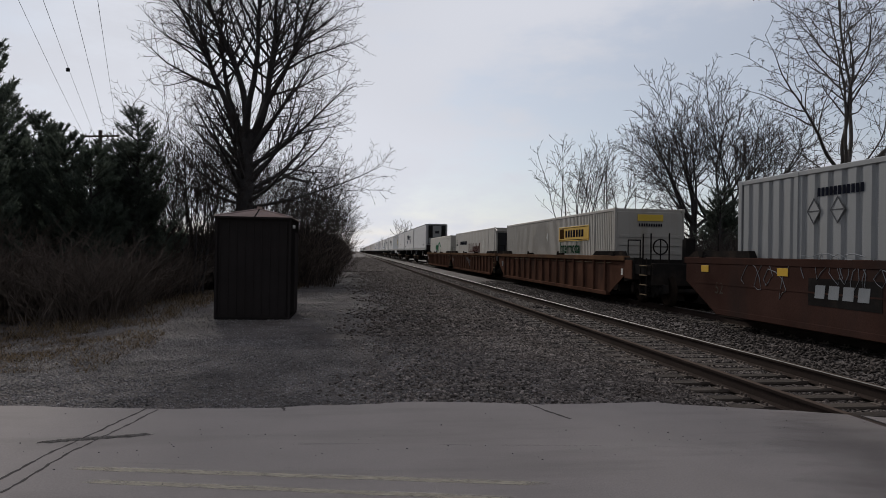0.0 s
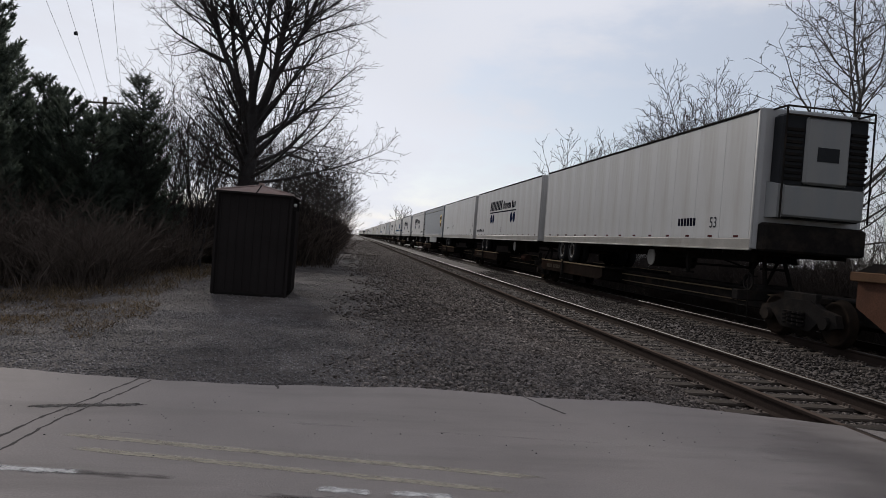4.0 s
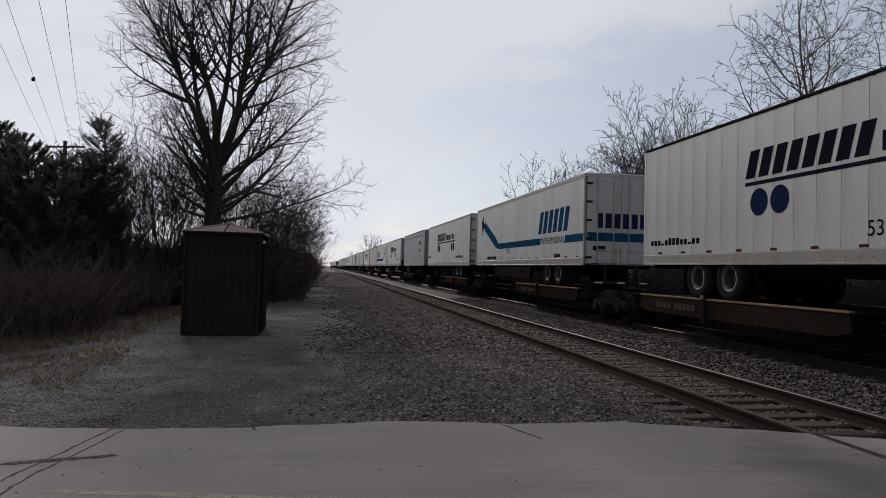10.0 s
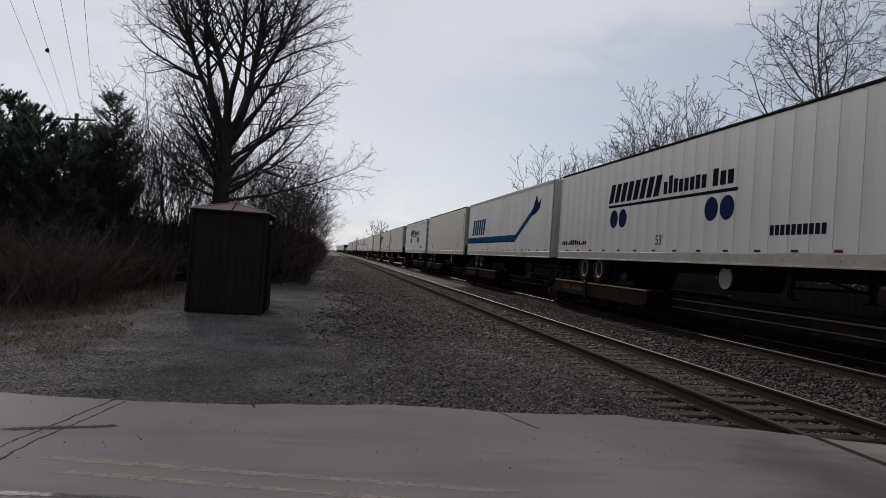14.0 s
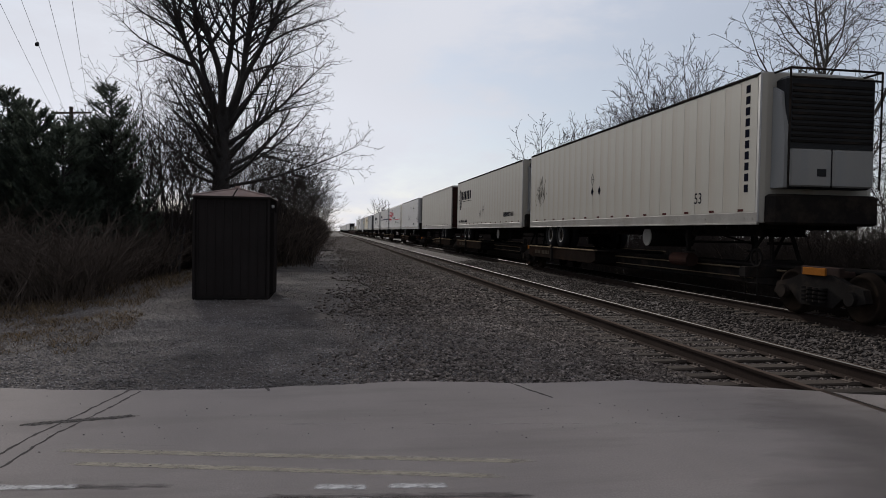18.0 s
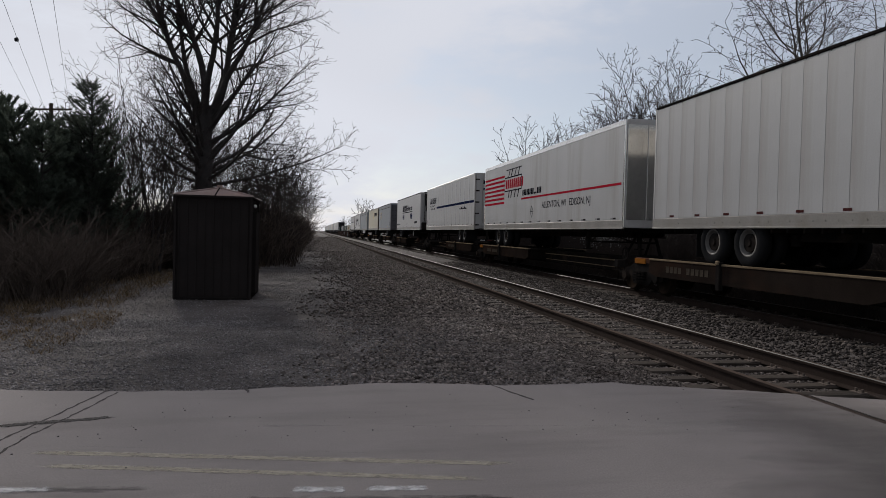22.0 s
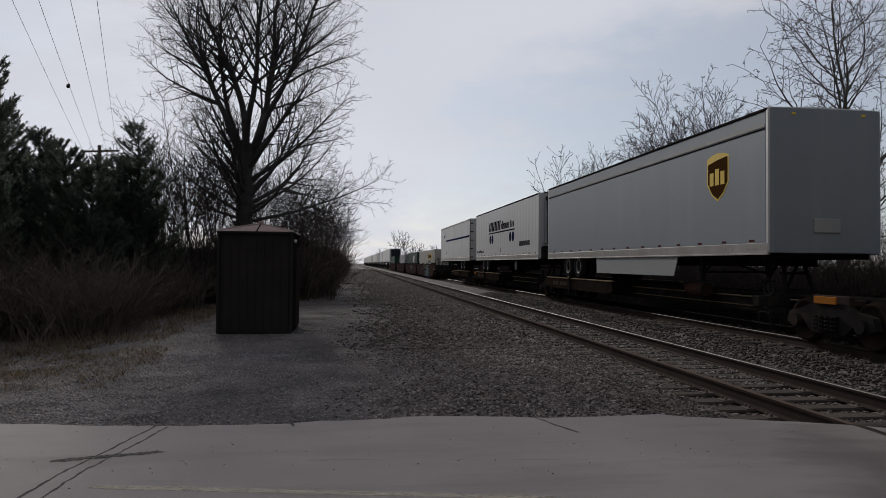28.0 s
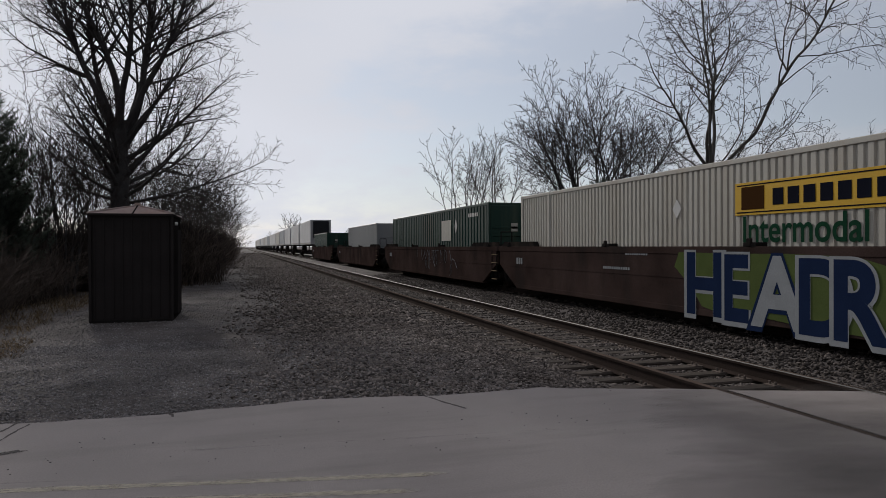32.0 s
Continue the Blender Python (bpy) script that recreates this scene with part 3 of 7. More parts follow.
def edge_right(x):
    return 6.67 - 0.36 * (x - 4.0) - 0.07 * max(0, x - 4.9) + 0.12 * max(0, x - 5.6) + 0.05 * noise.noise((x * 3, 0.3, 7))


def build_road():
    s = Shape()
    slab(s, spaced([(-60, -8, 4), (-8, 4.0, 0.1), (4.0, 4.98, 0.1)]), lambda x: edge_y(x) if x < 3.2 else edge_right(x) + (edge_y(3.2) - edge_right(3.2)) * max(0, 4.2 - x), -2.4)
    slab(s, spaced([(5.08, 6.44, 0.125)]), edge_right, -2.4)
    slab(s, spaced([(6.565, 9.03, 0.13)]), edge_right, -2.4)
    for k, z in ((9.25, 0), (10.73, 0)):
        slab(s, spaced([(k, k + (1.25 if k < 10 else 50), 0.4 if k < 10 else 2)]), lambda x: 5.7, -2.4)
    road = new("road", s.mesh("road", "asphalt"))
    tagged(road, "worn grey asphalt road with a broken gravelly edge", "road", kind="structure")
    return road


build_ground()
build_road()


# ---- rails and ties ----
RAIL_OUTLINE = [(-0.075, -0.17), (0.075, -0.17), (0.07, -0.158), (0.012, -0.14), (0.009, -0.045), (0.034, -0.034), (0.036, -0.008), (0.028, -0.001),
                (-0.028, -0.001), (-0.036, -0.008), (-0.034, -0.034), (-0.009, -0.045), (-0.012, -0.14), (-0.07, -0.158)]


def build_track(centre, z, first, last, label):
    track = thing("railway_track", label, "track", (centre, 0, z), kind="structure")
    for side in (-GAUGE / 2, GAUGE / 2):
        r = part("rail", Shape().prism([(side + x, q * 1.12) for x, q in RAIL_OUTLINE], 1, first, last), "rail", track, "rusty steel rail")
        part("rail_head", Shape().prism([(side + x, q) for x, q in ((-0.034, -0.005), (0.03, -0.005), (0.029, 0.001), (-0.026, 0.001))], 1, first, last), "dull", r, "worn running surface")
        if side > 0 or z > 0:
            part("polished_edge", Shape().prism([(side + x, q) for x, q in ((-0.0355, -0.007), (-0.0345, -0.0045), (-0.026, 0.0022), (-0.019, 0.0022), (-0.022, -0.006))], 1, first, last), "shine", r, "polished gauge corner")
    tie = Shape().box(-1.3, 1.3, -0.115, 0.115, -0.36, -0.185, 0.018).mesh("tie", "tie")
    plate = Shape().box(-0.18, 0.18, -0.09, 0.09, -0.188, -0.172, 0.004)
    for sx in (-0.12, 0.12):
        for sy in (-0.05, 0.05):
            plate.box(sx - 0.014, sx + 0.014, sy - 0.014, sy + 0.014, -0.175, -0.135, 0.004)
    plate = plate.mesh("tie_plate", "plate")
    return track, tie, plate


near_track = build_track(NEAR, RAIL_Z, -700, 1000, "rusty railway track with polished rails and weathered ties")
far_track = build_track(FAR_TRACK, FAR_Z, -700, 1000, "railway track under the passing train")

# ---- the train: every piece in its own space, y = 0 at its leading end, x = 0 at the side that faces the road ----
SPEED, NEAR_FACE, WIDTH = 16.875, 8.54, 2.59
MOVERS, KEPT = [], {}


def rolling(ob, s, x=NEAR_FACE):
    """Remembers a thing of the train: its leading end is s metres down the line at the start."""
    MOVERS.append((ob, x, s))
    ob.location = (x, s, 0)
    return ob


def motions():
    for ob, x, s in MOVERS:
        walk(ob, [(t, pose(x, s - SPEED * t, 0)) for t in (0.0, 8.0, 16.0, 24.0, 32.0)])


def kept(key, make, material, smooth=False):
    """The mesh of that key, made once and shared."""
    if key not in KEPT:
        KEPT[key] = make().mesh(key[0], material, smooth)
    return KEPT[key]


def words(name, text, mat, parent, y, z, height, slant=0.0, x=-0.004, squeeze=1.0, label="", bold=0.0):
    """Readable words on the near side, from y towards the leading end."""
    key = ("text", text, mat, bold, slant)
    if key not in KEPT:
        cu = bpy.data.curves.new(name, "FONT")
        cu.body, cu.size, cu.extrude, cu.offset = text, 1.4, 0.0, bold
        ob = bpy.data.objects.new(name, cu)
        scene.collection.objects.link(ob)
        me = bpy.data.meshes.new_from_object(ob)
        bpy.data.objects.remove(ob)
        me.materials.clear()
        me.materials.append(MAT[mat])
        me.transform(Matrix(((1, slant, 0, 0), (0, 1, 0, 0), (0, 0, 1, 0), (0, 0, 0, 1))))
        KEPT[key] = me
    ob = part(name, KEPT[key], None, parent, label)
    ob.matrix_basis = Matrix.Translation((x, y, z)) @ Matrix(((0, 0, -1, 0), (-1, 0, 0, 0), (0, 1, 0, 0), (0, 0, 0, 1))) @ Matrix.Diagonal((height * squeeze, height, 1, 1))
    return ob


def bars(name, letters, mat, parent, y, z, height, pitch, slant=0.0, x=-0.004, heights=None, vertical=False):
    """A row of plain bars in place of lettering; letters counts them, a 0 in heights leaves a gap."""
    for i in range(letters):
        h = height * (heights[i % len(heights)] if heights else 1.0)
        if h <= 0:
            continue
        if vertical:
            me = kept(("bar_across", height, pitch, mat), lambda: Shape().prism([(0, 0), (-height, 0), (-height, -pitch * 0.7), (0, -pitch * 0.7)], 0, 0, 0.003), mat)
            part(name, me, None, parent, at=(x, y, z - i * pitch))
            continue
        w = pitch * 0.72
        me = kept(("bar", round(w, 3), round(h, 3), slant, mat), lambda: Shape().prism([(0, 0), (-w, 0), (-w - slant * h, h), (-slant * h, h)], 0, 0, 0.003), mat)
        part(name, me, None, parent, at=(x, y - i * pitch, z))


def stripe(name, mat, parent, y0, y1, z0, z1, x=-0.004, skew=0.0):
    """A flat stripe on the near side; skew lifts its far end."""
    return part(name, Shape().prism([(y0, z0), (y0, z1), (y1, z1 + skew), (y1, z0 + skew)], 0, x, x + 0.003), mat, parent)


def dot(name, mat, parent, y, z, r, x=-0.004):
    return part(name, kept(("dot", r, mat), lambda: Shape().disc(0, 0, 0, r, 0, 0.003, 28), mat), None, parent, at=(x, y, z))


# --- road wheels ---
def tyre_mesh():
    s = Shape()
    for x in (0.0, 0.34):
        prof = [(0.03, 0.27), (0.0, 0.33), (0.0, 0.44), (0.04, 0.495), (0.21, 0.495), (0.25, 0.44), (0.25, 0.33), (0.22, 0.27)]
        n, k = len(prof), 24
        v = [(x + p, r * math.cos(2 * math.pi * i / k), r * math.sin(2 * math.pi * i / k)) for i in range(k) for p, r in prof]
        s.add(v, [(i * n + j, i * n + (j + 1) % n, (i + 1) % k * n + (j + 1) % n, (i + 1) % k * n + j) for i in range(k) for j in range(n)])
    return s


def rim_mesh():
    s = Shape()
    prof = [(0.02, 0.29), (0.012, 0.262), (0.05, 0.245), (0.09, 0.225), (0.11, 0.19), (0.12, 0.0)]
    n, k = len(prof), 20
    v = [(p, r * math.cos(2 * math.pi * i / k), r * math.sin(2 * math.pi * i / k)) for i in range(k) for p, r in prof]
    s.add(v, [(i * n + j, (i + 1) % k * n + j, (i + 1) % k * n + j + 1, i * n + j + 1) for i in range(k) for j in range(n - 1)])
    for i in range(8):
        a = 2 * math.pi * i / 8
        s.disc(0.09, 0.18 * math.cos(a), 0.18 * math.sin(a), 0.018, 0, 0.03, 6)
    return s


def road_wheel(parent, x, y, z, flip=False):
    w = part("wheel", kept(("tyre",), tyre_mesh, "rubber", True), None, parent, "black dual tyres on a steel rim", at=(x, y, z))
    part("rim", kept(("rim",), rim_mesh, "rim", True), None, w, "worn bare steel rim")
    part("hub", kept(("hub",), lambda: Shape().disc(0.05, 0, 0, 0.19, 0, 0.1, 20).disc(0.01, 0, 0, 0.08, 0, 0.1, 12), "frame"), None, w, "grimy dark hub")
    if flip:
        w.rotation_euler = (0, 0, math.pi)
    return w


def running_gear(tr, L, rear, reefer, tank):
    """Tandem axles near the rear, landing legs near the nose."""
    def at(d):
        return d if rear else L - d

    z = 1.55
    part("underframe", kept(("underframe", L), lambda: under_shape(L), "frame"), None, tr)
    for d in (2.65, 3.9):
        y = at(d)
        road_wheel(tr, 0.04, y, z)
        road_wheel(tr, WIDTH - 0.04, y, z, True)
        part("axle", kept(("axle",), lambda: Shape().disc(0.4, 0, 0, 0.065, 0, 1.8, 10), "frame"), None, tr, at=(0, y, z))
    part("suspension", kept(("suspension",), suspension_shape, "frame"), None, tr, at=(0, at(3.28), z))
    for x in (0.0, 1.83):
        part("mud_flap", kept(("flap",), lambda: Shape().box(0.1, 0.66, -0.006, 0.006, 1.2, 1.84, 0), "rubber"), None, tr, at=(x, at(1.95), 0))
    for x in (0.32, 2.15):
        leg = part("landing_leg", kept(("leg",), leg_shape, "frame"), None, tr, at=(x, at(L - 3.4), 0))
        part("foot", kept(("foot",), lambda: Shape().box(-0.05, 0.17, -0.14, 0.14, 1.2, 1.24, 0.01).disc(0.02, 0, 1.3, 0.03, 0, 0.08, 8), "frame"), None, leg)
    part("leg_brace", kept(("leg_brace",), lambda: Shape().tube((0.4, 0, 1.45), (2.2, 0, 1.45), 0.03, 0.03).tube((0.4, 0, 1.4), (1.2, 0.9, 1.75), 0.025, 0.025).tube((2.2, 0, 1.4), (1.4, 0.9, 1.75), 0.025, 0.025), "frame"), None, tr, at=(0, at(L - 3.4), 0))
    if tank:
        t = part("fuel_tank", kept(("fuel_tank",), lambda: Shape().disc(0.25, 0, 1.55, 0.27, 0, 1.3, 24), "frame", False), None, tr, "round fuel tank with a pale end", at=(0, at(L - 5.4), 0))
        part("end_cap", kept(("end_cap",), lambda: Shape().disc(0.225, 0, 1.55, 0.25, 0, 0.03, 24), "rail_white"), None, t, "dull pale end cap")
        part("strap", kept(("strap",), lambda: Shape().box(0.5, 0.56, -0.02, 0.02, 1.8, 1.87), "frame"), None, t)


def under_shape(L):
    s = Shape()
    for x in (0.75, 1.75):
        s.box(x - 0.06, x + 0.06, 0.9, L - 0.9, 1.6, 1.64).box(x - 0.012, x + 0.012, 0.9, L - 0.9, 1.6, 1.86)
    for i in range(int(L / 0.45)):
        y = 0.3 + 0.45 * i
        s.box(0.06, WIDTH - 0.06, y - 0.02, y + 0.02, 1.76, 1.86)
    return s.box(0.05, WIDTH - 0.05, 0.03, L - 0.03, 1.855, 1.875)


def suspension_shape():
    s = Shape()
    for x in (0.72, 1.82):
        s.box(x - 0.05, x + 0.05, -1.3, 1.3, 0.06, 0.14, 0.01)
        for y in (-1.2, 0, 1.2):
            s.box(x - 0.06, x + 0.06, y - 0.1, y + 0.1, -0.05, 0.2, 0.02)
        for y in (-0.62, 0.62):
            s.disc(x, y, -0.02, 0.12, 2, 0.12, 10)
    return s


def leg_shape():
    return Shape().box(0, 0.13, -0.065, 0.065, 1.45, 1.86, 0.01).box(0.02, 0.11, -0.05, 0.05, 1.24, 1.5, 0.008)


# --- ends ---
def doors(tr, y, mat, H0, H1, flip, rods=True, roll_up=False):
    """The door end of a trailer or container, in the plane y, looking down -y (flip: +y)."""
    d = -1 if not flip else 1
    a, b = sorted((y, y + d * 0.03))
    if roll_up:
        g = part("roll_up_door", Shape().box(0.12, WIDTH - 0.12, a, b, H0 + 0.05, H1 - 0.22, 0.005), mat, tr, "dark grey roll-up door")
        s = Shape()
        for i in range(9):
            z = H0 + 0.2 + i * (H1 - H0 - 0.45) / 9
            s.box(0.14, WIDTH - 0.14, *sorted((y + d * 0.03, y + d * 0.036)), z, z + 0.012)
        part("door_seam", s, "dark", g)
        return
    mid = WIDTH / 2
    for x0, x1 in ((0.08, mid - 0.01), (mid + 0.01, WIDTH - 0.08)):
        leaf = part("door", kept(("door", round(x0, 2), a, b, H0, H1, mat), lambda: Shape().box(x0, x1, a, b, H0 + 0.06, H1 - 0.12, 0.008), mat), None, tr)
        if not rods:
            continue
        for k in (0.3, 0.78):
            x = x0 + (x1 - x0) * (k if x0 < 1 else 1 - k)
            r = part("lock_rod", kept(("lock_rod", H0, H1, d, mat == "maroon"), lambda: rod_shape(H0, H1, d), "maroon" if mat == "maroon" else "alloy"), None, leaf, at=(x, y + d * 0.055, 0))
        hx = x0 if x0 < 1 else x1 - 0.1
        for i in range(5):
            z = H0 + 0.25 + i * (H1 - H0 - 0.6) / 4
            part("hinge", kept(("hinge", d), lambda: Shape().box(0, 0.22, *sorted((0, d * 0.025)), -0.035, 0.035, 0.006), "frame"), None, leaf, at=(hx - 0.04, y + d * 0.03, z))
    part("door_header", Shape().box(0.03, WIDTH - 0.03, a, b, H1 - 0.12, H1 - 0.01, 0.01), "alloy", tr)


def rod_shape(H0, H1, d):
    s = Shape().disc(0, 0, H0 + 0.05, 0.017, 2, H1 - H0 - 0.16, 8)
    for k in (0.03, 0.35, 0.65, 0.95):
        z = H0 + 0.08 + k * (H1 - H0 - 0.3)
        s.box(-0.04, 0.04, -0.03, 0.03, z, z + 0.05, 0.008)
    return s.box(-0.03, 0.28, *sorted((d * 0.02, d * 0.04)), H0 + 0.5, H0 + 0.535, 0.006)


def bumper(tr, y, d):
    s = Shape().box(0.25, WIDTH - 0.25, *sorted((y, y + d * 0.1)), 1.22, 1.34, 0.015)
    for x in (0.7, 1.8):
        s.box(x, x + 0.09, *sorted((y, y + d * 0.08)), 1.3, 1.87, 0.01)
    b = part("rear_bumper", s, "frame", tr)
    for i in range(5):
        part("reflector", kept(("bump_refl", i % 2), lambda: Shape().box(0, 0.28, -0.004, 0.0, 1.255, 1.3), "refl_red" if i % 2 else "refl_white"), None, b, at=(0.35 + i * 0.4, min(y, y + d * 0.1) - 0.001, 0))
    for x in (0.3, 2.1):
        part("tail_light", kept(("tail", x), lambda: Shape().box(0, 0.18, -0.02, 0.0, 1.9, 1.97, 0.01), "refl_red"), None, tr, at=(x, y - 0.002, 0))


def reefer_unit(tr, style, base="white", y=0.0, H0=1.86, H1=4.94):
    """The cooling unit on the nose: dark grilles over pale covers, inside a tubular guard."""
    u = part("cooling_unit", Shape().box(0.3, WIDTH - 0.3, y - 0.42, y, H0 + 0.72, H1 - 0.14, 0.06), "dark", tr, "black cooling unit housing")
    if style == "split":
        part("cover", Shape().box(0.36, 1.28, y - 0.47, y - 0.4, H0 + 0.74, H0 + 1.5, 0.04), "light_grey", u, "pale cover panel")
        part("cover", Shape().box(1.31, WIDTH - 0.36, y - 0.47, y - 0.4, H0 + 0.74, H0 + 1.5, 0.04), "light_grey", u, "pale cover panel")
        part("side_cowl", Shape().prism([(y - 0.44, H0 + 0.72), (y - 0.02, H0 + 0.72), (y - 0.02, H1 - 0.3), (y - 0.3, H1 - 0.45), (y - 0.44, H0 + 1.7)], 0, 0.24, 0.36), "light_grey", u, "pale side cowl")
        s = Shape()
        for i in range(11):
            z = H0 + 1.62 + i * 0.11
            s.box(0.4, WIDTH - 0.4, y - 0.45, y - 0.41, z, z + 0.05)
        part("grille", s, "frame", u)
        part("maker_plate", Shape().box(0.95, 1.15, y - 0.476, y - 0.468, H0 + 0.95, H0 + 1.1), "dark", u)
    else:
        part("cover", Shape().box(0.78, WIDTH - 0.78, y - 0.5, y - 0.38, H0 + 1.45, H1 - 0.2, 0.06), "light_grey", u, "pale centre cover")
        part("cover", Shape().box(0.34, WIDTH - 0.34, y - 0.48, y - 0.38, H0 + 0.74, H0 + 1.42, 0.05), "light_grey", u, "pale lower cover")
        part("side_cowl", Shape().prism([(y - 0.46, H0 + 0.72), (y - 0.02, H0 + 0.72), (y - 0.02, H0 + 1.5), (y - 0.46, H0 + 1.42)], 0, 0.24, 0.36), "light_grey", u, "pale side cowl")
        part("badge", Shape().box(1.05, 1.55, y - 0.51, y - 0.498, H0 + 1.95, H0 + 2.25), "dark", u)
        for x in (0.34, WIDTH - 0.74):
            s = Shape()
            for i in range(9):
                s.box(x, x + 0.4, y - 0.46, y - 0.41, H0 + 1.52 + i * 0.13, H0 + 1.58 + i * 0.13)
            part("grille", s, "frame", u)
    g = Shape()
    for x in (0.28, WIDTH - 0.28):
        g.tube((x, y - 0.52, H0 + 0.7), (x, y - 0.52, H1 - 0.02), 0.022, 0.022, 6)
        g.tube((x, y - 0.52, H1 - 0.02), (x, y, H1 - 0.02), 0.022, 0.022, 6)
    for z in (H1 - 0.02, H1 - 0.2):
        g.tube((0.28, y - 0.52, z), (WIDTH - 0.28, y - 0.52, z), 0.022, 0.022, 6)
    part("guard_frame", g, "frame", u)


# --- a semi-trailer ---
def trailer(s, label, L=16.15, paint="white", panel=1.22, rear=False, nose="plain", rail="rail_white", roof_line="frame", seam=None, tank=False, skirt=None, door=None, roll_up=False, dash="red", upper=None, nose_paint=None):
    tr = rolling(thing("semi_trailer", label, "trailer", group="trailers on the train"), s)
    z0, z1 = 1.86, 4.94
    n = max(1, round((L - 0.2) / panel))
    w = (L - 0.2) / n
    part("body", kept(("trailer_core", L, paint), lambda: Shape().box(0.012, WIDTH - 0.002, 0.02, L - 0.02, z0 + 0.02, z1 - 0.03), paint), None, tr)
    pm = kept(("side_panel", round(w, 4), paint), lambda: Shape().box(0, 0.03, 0.003, w - 0.003, z0 + 0.24, z1 - 0.1, 0.0025), paint)
    for i in range(n):
        part("side_panel", pm, None, tr, at=(0, 0.1 + i * w, 0))
        if seam and i:
            part("seam_strip", kept(("seam", seam), lambda: seam_shape(z0, z1), seam), None, tr, at=(0, 0.1 + i * w, 0))
    part("bottom_rail", kept(("bottom_rail", L, rail), lambda: rail_shape(L, z0), rail), None, tr)
    part("top_rail", kept(("top_rail", L, roof_line), lambda: top_shape(L, z1, roof_line == "frame"), roof_line), None, tr)
    if upper:
        stripe("upper_moulding", upper, tr, 0.12, L - 0.12, z1 - 0.4, z1 - 0.34, -0.012)
        # dark stripe painted as the shadow below the moulding
        stripe("moulding_shadow_gap", "frame", tr, 0.12, L - 0.12, z1 - 0.46, z1 - 0.425, -0.006)
    part("roof", kept(("trailer_roof", L), lambda: Shape().prism([(0.01, z1 - 0.03), (WIDTH - 0.01, z1 - 0.03), (WIDTH - 0.05, z1 + 0.005), (WIDTH / 2, z1 + 0.03), (0.05, z1 + 0.005)], 1, 0.02, L - 0.02), "roof"), None, tr)
    post = "chrome" if nose == "steel" else ("alloy" if roof_line == "frame" else roof_line)
    for x in (0.0, WIDTH - 0.09):
        for y in (0.0, L - 0.1):
            part("corner_post", kept(("corner_post", post), lambda: Shape().box(-0.004, 0.09, 0, 0.1, z0 + 0.02, z1, 0.02), post), None, tr, at=(x, y, 0))
    count = int(L / 1.15)
    for i in range(count):
        y = 0.5 + i * (L - 1.0) / (count - 0.5)
        part("reflector", kept(("dash", dash), lambda: Shape().box(-0.003, 0.0, 0, 0.2, z0 + 0.26, z0 + 0.31), dash_mat(dash, 0)), None, tr, at=(-0.001, y, 0))
        if dash != "red":
            part("reflector", kept(("dash2", dash), lambda: Shape().box(-0.003, 0.0, 0.21, 0.36, z0 + 0.26, z0 + 0.31), dash_mat(dash, 1)), None, tr, at=(-0.001, y, 0))
    if rear and roof_line == "frame":
        stripe("top_seam", "frame", tr, 0.12, L - 0.12, z1 - 0.375, z1 - 0.355)
        tagged(part("rivets", kept(("rivets", L), lambda: rivet_rows(L, z1), "light_grey"), None, tr), kind="stuff")
    if rear:
        doors(tr, 0.0, door or paint, z0, z1, False, not roll_up, roll_up)
        bumper(tr, 0.0, -1)
        part("end_wall", kept(("nose_wall", L, paint), lambda: Shape().box(0.06, WIDTH - 0.06, L - 0.02, L + 0.012, z0 + 0.05, z1 - 0.05, 0.01), paint), None, tr)
    else:
        wall = nose_paint or paint
        part("nose_wall", kept(("nose_wall_lead", wall), lambda: nose_shape(z0, z1), wall), None, tr)
        if nose == "steel":
            for i in range(4):
                stripe_end(tr, 0.35 + i * 0.62, "chrome", z0, z1)
        elif nose in ("split", "centre"):
            reefer_unit(tr, nose)
            part("nose_apron", Shape().box(0.1, WIDTH - 0.1, -0.34, -0.02, z0 - 0.02, z0 + 0.6, 0.05), "frame", tr)
        else:
            part("nose_box", Shape().box(1.0, 1.6, -0.06, -0.02, z0 + 0.45, z0 + 0.75, 0.01), "light_grey", tr, "pale connector box")
            for x in (0.5, 2.1):
                part("marker_light", kept(("marker",), lambda: Shape().box(0, 0.1, -0.05, -0.02, z1 - 0.16, z1 - 0.11, 0.01), "gold"), None, tr, at=(x, 0, 0))
        doors(tr, L, door or paint, z0, z1, True, False)
    running_gear(tr, L, rear, nose in ("split", "centre"), tank)
    if skirt:
        a, b = (5.95, 12.1)
        ya, yb = (a, b) if rear else (L - b, L - a)
        part("side_skirt", Shape().prism([(ya, 1.86), (ya + 0.25, 1.32), (yb - 0.05, 1.32), (yb, 1.86)], 0, 0.03, 0.05), skirt, tr)
    return tr


def rivet_rows(L, z1):
    s = Shape()
    for i in range(int((L - 0.4) / 0.31)):
        for k in range(4):
            s.box(-0.006, 0.0, 0.2 + i * 0.31, 0.212 + i * 0.31, z1 - 0.32 + k * 0.06, z1 - 0.308 + k * 0.06)
    return s


def dash_mat(dash, k):
    return {"red": ("refl_red", "refl_white"), "dark": ("frame", "light_grey"), "pale": ("refl_white", "frame")}[dash][k]


def seam_shape(z0, z1):
    s = Shape().box(-0.004, 0.0, -0.022, 0.022, z0 + 0.25, z1 - 0.11)
    for i in range(24):
        z = z0 + 0.32 + i * 0.108
        s.box(-0.007, -0.003, -0.016, -0.008, z, z + 0.012).box(-0.007, -0.003, 0.008, 0.016, z, z + 0.012)
    return s


